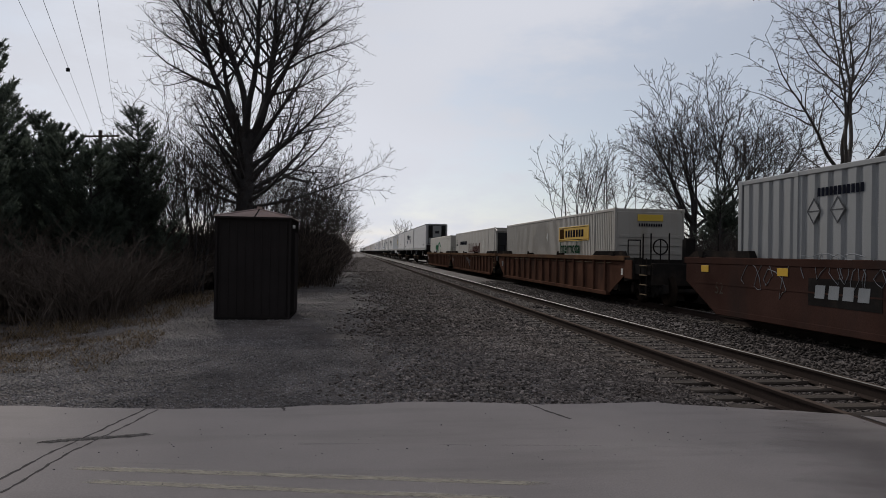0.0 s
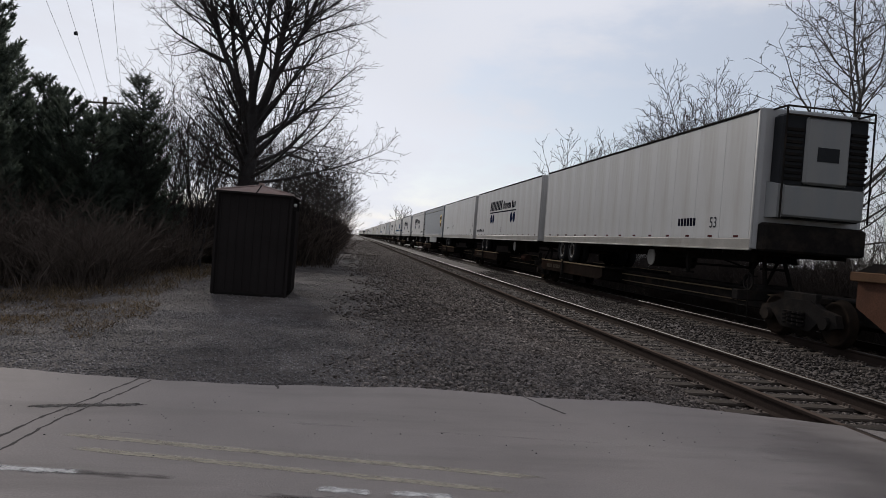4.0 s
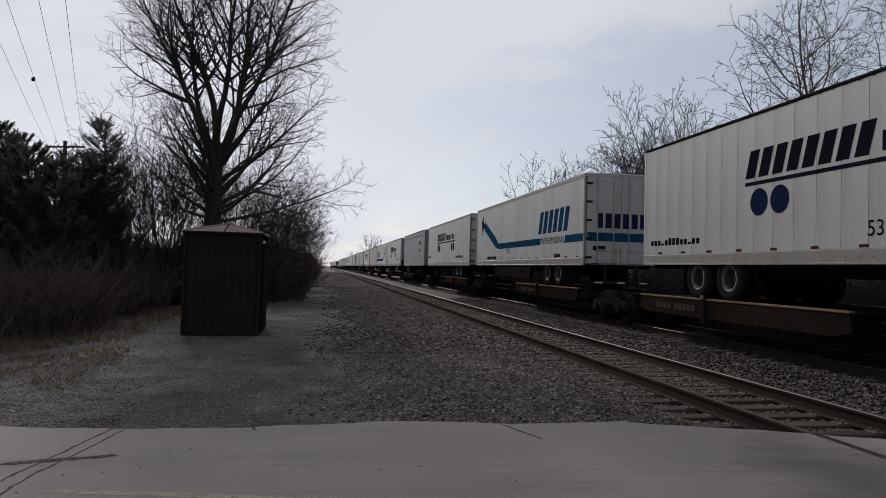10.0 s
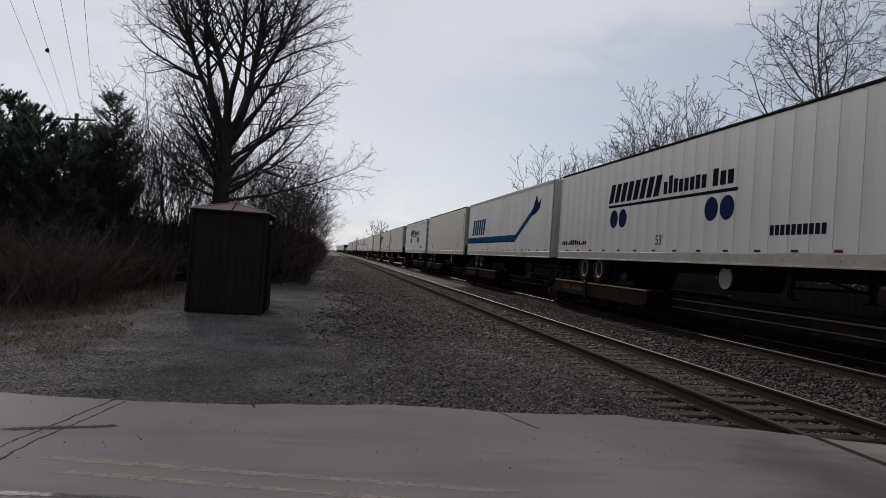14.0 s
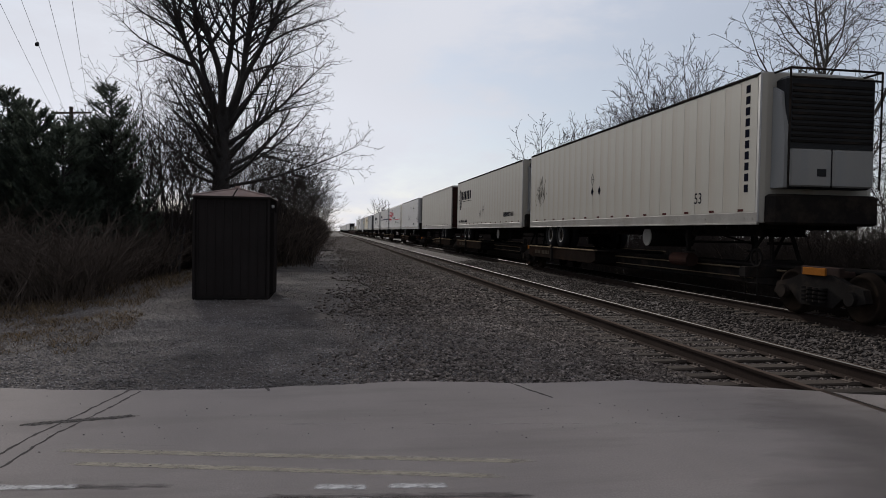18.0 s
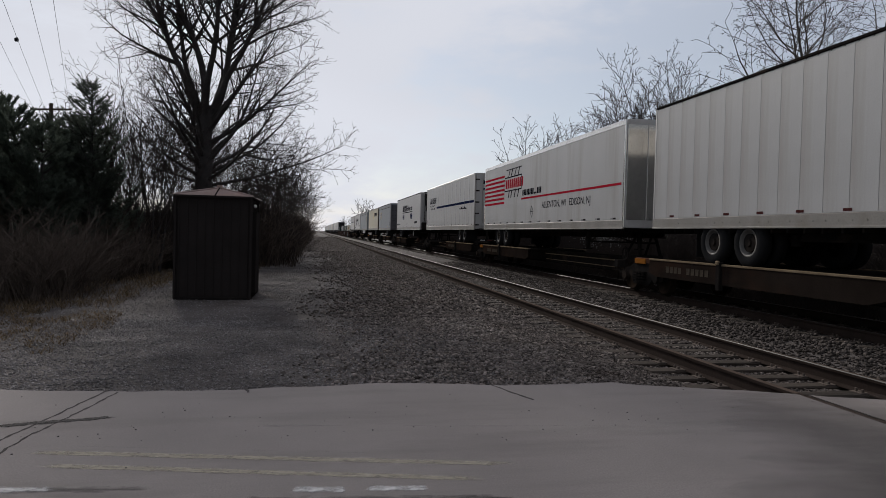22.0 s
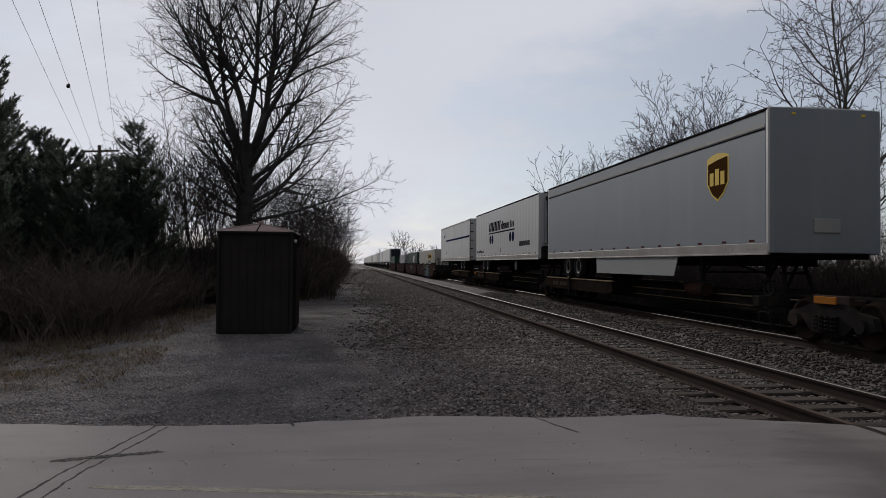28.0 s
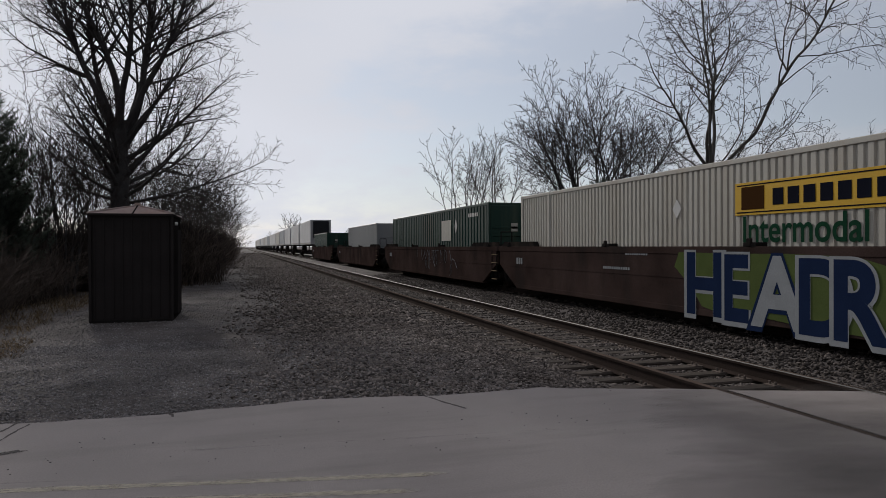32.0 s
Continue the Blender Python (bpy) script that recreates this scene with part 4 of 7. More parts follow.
def rail_shape(L, z0):
    s = Shape().box(-0.006, 0.05, 0.02, L - 0.02, z0, z0 + 0.24, 0.012).box(-0.012, 0.05, 0.02, L - 0.02, z0 - 0.02, z0 + 0.02, 0.006)
    for i in range(int(L / 0.3)):
        s.box(-0.011, -0.004, 0.15 + i * 0.3, 0.175 + i * 0.3, z0 + 0.1, z0 + 0.125)
    return s


def top_shape(L, z1, dark):
    s = Shape().box(-0.008, 0.05, 0.01, L - 0.01, z1 - (0.07 if dark else 0.17), z1, 0.02)
    for i in range(int(L / 0.3)):
        s.box(-0.012, -0.006, 0.15 + i * 0.3, 0.17 + i * 0.3, z1 - 0.1, z1 - 0.08)
    return s.box(WIDTH - 0.05, WIDTH + 0.004, 0.01, L - 0.01, z1 - 0.15, z1, 0.02)


def nose_shape(z0, z1):
    r = 0.12
    out = [(0.004, 0.1), (0.004, r - 0.1), (0.03, 0.0 - 0.0), (r, -0.03), (WIDTH - r, -0.03), (WIDTH - 0.03, 0.0), (WIDTH - 0.004, 0.02), (WIDTH - 0.004, 0.1)]
    return Shape().prism(out, 2, z0 + 0.03, z1 - 0.02)


def stripe_end(tr, x, mat, z0, z1):
    part("nose_plate", kept(("nose_plate", mat), lambda: Shape().box(0, 0.6, -0.04, -0.028, z0 + 0.25, z1 - 0.15, 0.004), mat), None, tr, "mirror-polished nose plate", at=(x - 0.3, 0, 0))


# --- bogies and cars ---
def wheel_shape():
    prof = [(0.0, 0.46), (0.03, 0.445), (0.035, 0.42), (0.13, 0.415), (0.13, 0.36), (0.1, 0.34), (0.09, 0.16), (0.13, 0.12), (0.14, 0.0)]
    n, k, s = len(prof), 24, Shape()
    v = [(-p, r * math.cos(2 * math.pi * i / k), r * math.sin(2 * math.pi * i / k)) for i in range(k) for p, r in prof]
    s.add(v, [(i * n + j, (i + 1) % k * n + j, (i + 1) % k * n + j + 1, i * n + j + 1) for i in range(k) for j in range(n - 1)])
    return s


def frame_shape():
    """A cast truck side frame with its springs and bearing ends."""
    s = Shape()
    s.prism([(-1.2, 0.5), (-1.12, 0.72), (-0.7, 0.8), (-0.4, 0.92), (0.4, 0.92), (0.7, 0.8), (1.12, 0.72), (1.2, 0.5), (0.98, 0.44), (0.72, 0.58), (0.44, 0.34), (-0.44, 0.34), (-0.72, 0.58), (-0.98, 0.44)], 0, -0.07, 0.07)
    for y in (-0.89, 0.89):
        s.disc(-0.15, y, 0.55, 0.13, 0, 0.12, 12)
    for y in (-0.24, -0.08, 0.08, 0.24):
        for i in range(4):
            s.disc(-0.12, y, 0.42 + i * 0.075, 0.07, 2, 0.04, 10)
    return s


def bogie(car, y, centre):
    x0 = centre - GAUGE / 2
    for side, dx in ((-1, 0.0), (1, GAUGE)):
        part("bogie_frame", kept(("bogie_frame",), frame_shape, "frame"), None, car, at=(x0 + dx + side * 0.24, y, 0))
    for dy in (-0.89, 0.89):
        a = part("axle", kept(("wheelset",), lambda: Shape().disc(-0.2, 0, 0, 0.085, 0, GAUGE + 0.4, 10), "frame"), None, car, at=(x0, y + dy, 0.55))
        for dx, turn in ((0.0, math.pi), (GAUGE, 0)):
            w = part("wheel", kept(("rail_wheel",), wheel_shape, "wheel_steel", True), None, a, "dark steel rail wheel with a flange", at=(dx, 0, 0))
            w.rotation_euler = (0, 0, math.pi - turn)
    part("bolster", kept(("bolster",), lambda: Shape().box(-0.9, 0.9, -0.2, 0.2, 0.55, 0.8, 0.03), "frame"), None, car, at=(centre, y, 0))


def spine_car(s, L, gap, rear, sill, label, tank=False):
    """One unit of a spine car under a trailer; its bogie carries the leading end."""
    car = rolling(thing("spine_car", label, "railcar", group="spine cars of the train"), s)
    c = WIDTH / 2
    part("centre_sill", kept(("centre_sill", L, gap), lambda: Shape().box(c - 0.32, c + 0.32, -gap + 0.25, L + 0.1, 0.52, 0.98, 0.03).box(c - 0.42, c + 0.42, -gap + 0.25, L + 0.1, 0.94, 1.0, 0.01), "frame"), None, car)
    a, b = (0.6, 8.2) if rear else (L - 7.4, L + 0.2)
    part("deck", kept(("deck", round(b - a, 2)), lambda: deck_shape(b - a), "frame"), None, car, at=(0, a, 0))
    for i in range(7):
        part("deck_beam", kept(("deck_beam",), lambda: Shape().box(0.1, WIDTH - 0.15, 0, 0.12, 0.62, 1.0, 0.01), "frame"), None, car, at=(0, a + 0.3 + i * (b - a - 0.7) / 6, 0))
    for x, k in ((0.02, 1), (WIDTH - 0.14, -1)):
        part("side_sill", kept(("side_sill", round(b - a, 2), sill), lambda: Shape().prism([(0, 0.72), (0.04, 1.03), (b - a - 0.04, 1.03), (b - a, 0.72), (b - a - 0.4, 0.62), (0.4, 0.62)], 0, 0.02, 0.06), "sill"), None, car, at=(x, a, 0))
        part("rubbing_strip", kept(("rubbing_strip", round(b - a, 2)), lambda: Shape().box(0.0, 0.12, 0.03, b - a - 0.03, 1.03, 1.075, 0.008), "edge"), None, car, "rubbed tan steel edge", at=(x, a, 0))
    st = part("stake", kept(("stake",), lambda: Shape().box(-0.05, 0.06, -0.07, 0.07, 0.5, 1.12, 0.012), "frame"), None, car, at=(0.02, (a + b) / 2 + 0.6, 0))
    part("knob", kept(("knob",), lambda: Shape().box(-0.08, -0.02, -0.06, 0.06, 1.05, 1.15, 0.02), "edge"), None, st, "rubbed steel knob")
    bars("reporting_bar", 10, "stencil", car, b - 0.9, 0.76, 0.15, 0.19, x=0.036, heights=[1, 1, 1, 1, 0, 1, 1, 1, 1, 1])
    y = L - 1.1 if rear else 1.1
    h = part("hitch", kept(("hitch",), hitch_shape, "frame"), None, car, "black trailer hitch stand", at=(c, y, 0))
    part("hitch_plate", kept(("hitch_plate",), lambda: Shape().box(-0.45, 0.45, -0.35, 0.35, 1.8, 1.86, 0.02), "frame"), None, h)
    for yy in (0.7, L - 0.7):
        part("cross_beam", kept(("cross_beam",), lambda: Shape().box(-1.15, 1.15, -0.12, 0.12, 0.72, 0.96, 0.02), "frame"), None, car, at=(c, yy, 0))
    bogie(car, -gap / 2 + 0.15, c)
    part("end_box", kept(("end_box", sill), lambda: Shape().box(0.3, 0.42, -0.5, 0.5, 0.86, 1.06, 0.015).box(0.38, 0.9, -0.2, 0.2, 0.86, 0.98, 0.01), sill), None, car, at=(0, -gap / 2 + 0.15, 0))
    if sill != "frame":
        part("marker_plate", kept(("marker_plate",), lambda: Shape().box(0.2, 0.24, -0.32, 0.28, 0.9, 1.04, 0.008), "safety"), None, car, "orange plate at the car's end", at=(0, -gap / 2 + 0.2, 0))
    # pale edge colour stands for the lit lines of the pipes
    part("air_pipe", kept(("air_pipe", round(L, 2)), lambda: Shape().tube((c - 0.4, 0.3, 0.88), (c - 0.4, L - 0.3, 0.88), 0.022, 0.022, 5).tube((c - 0.37, 1.5, 0.66), (c - 0.37, L - 1.5, 0.66), 0.016, 0.016, 5), "edge"), None, car, "thin pale brake pipes")
    if tank:
        part("air_reservoir", kept(("reservoir",), lambda: Shape().disc(0.55, -0.5, 0.98, 0.17, 1, 0.9, 16), "rust"), None, car, "rusty orange air tank", at=(0, 4.0 if not rear else L - 5.0, 0))
    part("hand_brake", kept(("brake",), lambda: Shape().disc(0.32, 0.3, 1.15, 0.2, 0, 0.03, 16, 0.16).box(0.33, 0.36, 0.285, 0.315, 0.95, 1.34), "frame"), None, car, at=(0, 0.2, 0))
    part("ladder", kept(("stirrup",), lambda: Shape().tube((0.2, -0.25, 0.35), (0.2, -0.25, 0.95), 0.015, 0.015).tube((0.2, 0.15, 0.35), (0.2, 0.15, 0.95), 0.015, 0.015).tube((0.2, -0.25, 0.37), (0.2, 0.15, 0.37), 0.015, 0.015).tube((0.2, -0.25, 0.62), (0.2, 0.15, 0.62), 0.015, 0.015), "frame"), None, car, at=(0, 0.5, 0))
    return car


def deck_shape(n):
    s = Shape().box(0.1, WIDTH - 0.1, 0.06, n - 0.06, 1.005, 1.055, 0.01)
    return s


def hitch_shape():
    s = Shape().box(-0.4, 0.4, -0.3, 0.3, 0.98, 1.08, 0.02)
    for x in (-0.33, 0.33):
        s.tube((x, -0.25, 1.05), (x * 0.7, 0, 1.82), 0.05, 0.05, 6).tube((x, 0.75, 1.0), (x * 0.7, 0.05, 1.8), 0.04, 0.04, 6)
    return s.tube((-0.3, 0, 1.45), (0.3, 0, 1.45), 0.03, 0.03, 6)


def well_car(s, L, front, back, paint, ribbed, label, plate=None, end=False):
    """One well with its bogie at the leading end; the sides stand as high as a man's chest over the rails."""
    car = rolling(thing("well_car", label, "railcar", group="well cars of the train"), s)
    c = WIDTH / 2
    x0, x1, a, b, z0, z1 = -0.14, WIDTH + 0.14, -front, L + back, 0.27, 1.55
    for x, d in ((x0, 1), (x1, -1)):
        u, v = sorted((x + d * (0.07 if ribbed else 0.0), x + d * 0.1))
        side = part("side_sheet", Shape().prism([(a + 0.1, 0.95), (a + 0.1, z1), (b - 0.1, z1), (b - 0.1, 0.95), (b - 1.5, z0), (a + 1.5, z0)], 0, u, v), paint, car)
        part("top_chord", Shape().box(*sorted((x - d * 0.012, x + d * 0.2)), a, b, z1 - 0.16, z1, 0.015), "chord" if ribbed else paint, side, "rubbed orange top chord" if ribbed else "")
        if ribbed:
            part("pipe", Shape().tube((x + d * 0.05, a + 1.2, z1 - 0.24), (x + d * 0.05, b - 1.2, z1 - 0.24), 0.012, 0.012, 5), "edge", side, "pale pipe under the chord")
        for ya, yb in ((a + 0.15, a + 2.9), (b - 2.9, b - 0.15)):
            part("raised_plate", Shape().prism([(ya, z1), (ya + 0.1, z1 + 0.15), (yb - 0.35, z1 + 0.15), (yb, z1)], 0, *sorted((x + d * 0.01, x + d * 0.17))), "frame", side, "dark raised plate on the chord")
        part("bottom_sill", Shape().box(*sorted((x - d * 0.005, x + d * 0.16)), a + 1.5, b - 1.5, z0 - 0.04, z0 + 0.1, 0.015), paint, side)
        if ribbed:
            n = 15
            rib = kept(("rib", paint, d), lambda: Shape().box(*sorted((0.0, d * 0.08)), -0.06, 0.06, z0 + 0.08, z1 - 0.14, 0.012), paint)
            for i in range(n):
                part("rib", rib, None, side, at=(x, a + 1.7 + i * (b - a - 3.4) / (n - 1), 0))
        else:
            part("seam", Shape().box(*sorted((x - d * 0.008, x + d * 0.01)), a + 0.6, b - 0.6, 0.92, 0.95), paint, side)
        for y in (a + 0.9, b - 0.9, L * 0.35, L * 0.65):
            part("lock_bracket", kept(("bracket", d), lambda: Shape().box(*sorted((-d * 0.01, d * 0.26)), -0.16, 0.16, z1 - 0.02, z1 + 0.07, 0.015).box(*sorted((-d * 0.03, d * 0.03)), -0.05, 0.05, z1, z1 + 0.14, 0.01), "frame"), None, side, at=(x, y, 0))
    part("floor", Shape().box(0.0, WIDTH, a + 1.4, b - 1.4, 0.28, 0.38, 0.01), "frame", car)
    for ya, yb in ((a, a + 0.9), (b - 0.9, b)):
        part("end_platform", Shape().box(x0 + 0.2, x1 - 0.2, ya, yb, 1.0, 1.12, 0.02), "frame", car)
        part("end_bulkhead", Shape().box(x0 + 0.18, x1 - 0.18, yb - 0.08 if ya == a else ya, yb if ya == a else ya + 0.08, 0.4, 1.45, 0.02), "frame", car)
    rail = Shape()
    for x in (0.05, 0.45, 2.1):
        rail.tube((x, a + 0.15, 1.1), (x, a + 0.15, 2.05), 0.02, 0.02, 6)
    rail.tube((0.05, a + 0.15, 2.05), (0.45, a + 0.15, 2.05), 0.02, 0.02, 6)
    part("handrail", rail, "frame", car)
    part("brake_wheel", Shape().disc(1.15, a + 0.2, 1.85, 0.26, 1, 0.03, 18, 0.22).tube((0.9, a + 0.215, 1.85), (1.4, a + 0.215, 1.85), 0.015, 0.015).tube((1.15, a + 0.215, 1.1), (1.15, a + 0.215, 2.1), 0.025, 0.025), "frame", car)
    step = Shape()
    q = a - 1.75 if end else a
    for y in (q + 0.1, q + 0.52):
        step.tube((x0, y, 0.36), (x0, y, 1.5), 0.018, 0.018)
    ladder = part("ladder", step, "frame", car)
    for z in (0.42, 0.7, 0.98, 1.26):
        # rungs coloured pale to paint in the light on their top edges
        part("rung", Shape().box(x0 - 0.02, x0 + 0.03, q + 0.08, q + 0.54, z, z + 0.03, 0.006), "edge", ladder, "steel rung coloured pale for its lit top edge")
    if end:
        # a full end with its own platform over the bogie
        part("end_box", Shape().prism([(a, 0.75), (a, z1 - 0.05), (a - 0.7, z1 - 0.05), (a - 0.7, 0.85)], 0, x0 + 0.02, x0 + 0.3).box(x0 + 0.2, x1 - 0.2, a - 1.8, a + 0.2, 0.92, 1.1, 0.02).box(x0 + 0.05, x0 + 0.12, a - 1.8, a - 0.6, 1.0, 1.3, 0.01).box(x0 + 0.1, x1 - 0.1, a - 1.85, a - 1.72, 0.7, 1.35, 0.02), "frame", car, "black end platform")
        part("panel_door", Shape().box(x0 - 0.005, x0 + 0.02, a - 0.62, a - 0.06, 0.85, 1.42, 0.008), paint, car, "side panel with a worn rim")
        part("notice", Shape().box(x0 - 0.012, x0 - 0.004, a + 0.06, a + 0.2, 0.95, 1.15), "refl_white", car)
        for x, y in ((0.15, a - 0.75), (0.15, a - 1.3), (0.5, a - 1.75), (2.0, a - 1.75)):
            part("grab_post", kept(("grab_post",), lambda: Shape().tube((0, 0, 1.08), (0, 0, 2.22), 0.022, 0.022, 6), "frame"), None, car, at=(x, y, 0))
        part("brake_stand", Shape().box(1.2, 1.5, a - 1.4, a - 1.1, 1.1, 2.1, 0.04), "frame", car)
    bogie(car, a - 0.85 if end else a - 0.25, c)
    part("drawbar", Shape().box(c - 0.2, c + 0.2, a - 1.2, a + 0.6, 0.72, 0.98, 0.03), "frame", car)
    if plate:
        for y in plate:
            part("tag", Shape().box(x0 - 0.012, x0 - 0.002, y, y + 0.34, 1.2, 1.36, 0.004), "safety" if paint == "brown" else "yellow", car, "faded orange tag" if paint == "brown" else "faded yellow tag")
    return car


def corrugated(L, z0, z1, pitch, depth, x=0.02):
    """A side of upright corrugations, as one folded sheet with a back."""
    s, line, n = Shape(), [], max(2, round((L - 0.3) / pitch))
    p = (L - 0.3) / n
    for i in range(n):
        y = 0.15 + i * p
        line += [(x + depth, y), (x + depth, y + p * 0.2), (x, y + p * 0.32), (x, y + p * 0.88)]
    line += [(x + depth, L - 0.15)]
    m = len(line)
    s.add([(q, y, z) for z in (z0, z1) for q, y in line], [(i, m + i, m + i + 1, i + 1) for i in range(m - 1)])
    return s


def container(s, label, L=16.15, paint="white", z1=3.14, H=2.72, side="corrugated", pitch=0.17, lead="plain", x=0.08, frame=None, group="containers on the train"):
    box = rolling(thing("shipping_container", label, "container", group=group), s)
    z0, w = z1 - H, WIDTH - 2 * x
    frame = frame or paint
    xa, xb = x, WIDTH - x
    part("core", Shape().box(xa + 0.08, xb - 0.02, 0.03, L - 0.03, z0 + 0.02, z1 - 0.02), paint, box)
    if side == "corrugated":
        part("side_wall", corrugated(L, z0 + 0.1, z1 - 0.08, pitch, 0.034, xa + 0.015), paint, box)
    else:
        n = round(L / 1.2)
        pm = Shape().box(xa + 0.008, xa + 0.06, 0.003, (L - 0.3) / n - 0.003, z0 + 0.1, z1 - 0.1, 0.003).mesh("side_panel", MAT[paint])
        for i in range(n):
            part("side_panel", pm, None, box, at=(0, 0.15 + i * (L - 0.3) / n, 0))
    for z in (z0, z1 - 0.1):
        for q in (xa, xb - 0.08):
            part("top_rail" if z > 2 else "bottom_rail", Shape().box(q, q + 0.08, 0.1, L - 0.1, z, z + 0.1, 0.012), frame, box)
    posts = [0.0, L - 0.14] + ([1.95, L - 2.1] if L > 13 else [])
    for y in posts:
        for q in (xa - 0.003, xb - 0.077):
            part("corner_post", Shape().box(q, q + 0.08, y, y + 0.14, z0, z1, 0.012), frame, box)
    for y in posts:
        for q in (xa - 0.008, xb - 0.1):
            for z in (z1 - 0.11, z0):
                part("corner_casting", kept(("casting", frame), lambda: Shape().box(0, 0.11, 0, 0.17, 0, 0.115, 0.012), frame), None, box, at=(q, y - 0.012, z))
    part("roof", Shape().box(xa + 0.05, xb - 0.05, 0.05, L - 0.05, z1 - 0.03, z1 - 0.01, 0.005), paint, box)
    part("end_wall", Shape().box(xa + 0.05, xb - 0.05, L - 0.04, L - 0.01, z0 + 0.1, z1 - 0.1, 0.01), paint, box)
    if lead == "doors":
        for p, q in ((xa + 0.1, WIDTH / 2 - 0.01), (WIDTH / 2 + 0.01, xb - 0.1)):
            leaf = part("door", Shape().box(p, q, 0.0, 0.04, z0 + 0.12, z1 - 0.12, 0.01), paint, box)
            for k in (0.25, 0.75):
                part("lock_rod", Shape().disc(p + (q - p) * k, -0.025, z0 + 0.1, 0.018, 2, H - 0.2, 8), "alloy", leaf)
    elif lead == "reefer":
        part("machinery", Shape().box(xa + 0.12, xb - 0.12, 0.0, 0.06, z0 + 0.4, z1 - 0.3, 0.02), "dark", box, "dark open cooling machinery")
        fr = Shape()
        for q in (xa + 0.05, xb - 0.05):
            fr.tube((q, -0.55, z0 + 0.4), (q, -0.55, z1 - 0.25), 0.045, 0.045, 6).tube((q, -0.55, z1 - 0.25), (q, 0.05, z1 - 0.05), 0.045, 0.045, 6)
        fr.tube((xa + 0.05, -0.55, z1 - 0.25), (xb - 0.05, -0.55, z1 - 0.25), 0.04, 0.04, 6)
        part("guard_frame", fr, "rail_white", box)
        part("side_cowl", Shape().prism([(-0.5, z0 + 0.6), (0.04, z0 + 0.6), (0.04, z1 - 0.2), (-0.2, z1 - 0.3), (-0.5, z1 - 0.9)], 0, xa + 0.02, xa + 0.06), paint, box)
    else:
        e = part("end_wall", Shape().box(xa + 0.08, xb - 0.08, 0.0, 0.04, z0 + 0.12, z1 - 0.12, 0.01), paint, box)
        for z in [z0 + 0.35 + i * 0.28 for i in range(int((H - 1.0) / 0.28))]:
            part("rib", Shape().box(xa + 0.14, xb - 0.14, -0.02, 0.0, z, z + 0.1, 0.01), paint, e)
    return box


# --- liveries: names of firms stand as plain bars, discs and shields ---
def alliance(tr, L, start, end_mark=None):
    """Slanted charcoal bars over a rule, and two pairs of navy discs."""
    y = 11.62
    bars("lettering_bar", 8, "ink", tr, y, 3.6, 0.56, 0.42, 0.3)
    bars("lettering_bar", 8, "ink", tr, y - 3.52, 3.62, 0.4, 0.265, 0.0, heights=[0.8, 1.15, 0.9, 0.8, 0.8, 0.8, 0.85, 0.8])
    bars("lettering_bar", 3, "ink", tr, y - 5.85, 3.62, 0.4, 0.3, 0.0, heights=[1.0, 0.8, 0.8])
    stripe("rule", "ink", tr, y, y - 6.85, 3.45, 3.525)
    for q in (0.45, 1.08, 5.85, 6.48):
        dot("disc", "navy", tr, y - q, 3.1, 0.275)
    if end_mark is not None:
        bars("web_address_bar", 13, "ink", tr, end_mark, 2.34, 0.17, 0.185, 0, heights=[0.75, 0.75, 0.75, 0.3, 0.75, 1, 1, 1, 0.75, 0.75, 0.3, 0.75, 0.75])
    words("size_mark", "53'", "ink", tr, 8.4, 2.3, 0.26)


def number_bars(tr, y, z, n=10, h=0.2, mat="ink"):
    bars("number_bar", n, mat, tr, y, z, h, h * 0.8, 0, heights=None)


def shield_badge(tr, y, z, h):
    """A brown shield with a gold crest and gold bars."""
    w = h * 0.42
    out = [(y + w, z + h * 0.42), (y + w * 0.5, z + h * 0.48), (y, z + h * 0.5), (y - w * 0.5, z + h * 0.48), (y - w, z + h * 0.42), (y - w, z - h * 0.12), (y - w * 0.55, z - h * 0.36), (y, z - h * 0.5), (y + w * 0.55, z - h * 0.36), (y + w, z - h * 0.12)]
    b = part("shield", Shape().prism(out, 0, -0.004, -0.001), "gold", tr, "brown and gold shield")
    k = 0.9
    inner = [(y + w * k, z + h * 0.3), (y, z + h * 0.36), (y - w * k, z + h * 0.39), (y - w * k, z - h * 0.11), (y - w * 0.5, z - h * 0.33), (y, z - h * 0.45), (y + w * 0.5, z - h * 0.33), (y + w * k, z - h * 0.11)]
    part("field", Shape().prism(inner, 0, -0.007, -0.004), "shield", b)
    bars("lettering_bar", 3, "gold", b, y + w * 0.72, z - h * 0.16, h * 0.27, w * 0.5, 0, x=-0.01, heights=[1, 1.25, 1])


def placard_frame(tr, y, z, r, x=-0.006, mat="shingle"):
    """An empty diamond-shaped placard holder: four thin edges and a cross bar."""
    s, k = Shape(), 0.86
    out = [(y + r * 0.78, z), (y, z + r), (y - r * 0.78, z), (y, z - r)]
    for i in range(4):
        (a, b), (c, d) = out[i], out[(i + 1) % 4]
        s.prism([(a, b), (c, d), (y + (c - y) * k, z + (d - z) * k), (y + (a - y) * k, z + (b - z) * k)], 0, x, x + 0.005)
    s.prism([(y + r * 0.7, z - 0.012), (y + r * 0.7, z + 0.012), (y - r * 0.7, z + 0.012), (y - r * 0.7, z - 0.012)], 0, x + 0.001, x + 0.004)
    part("diamond_placard", s, mat, tr, "empty diamond placard holder")


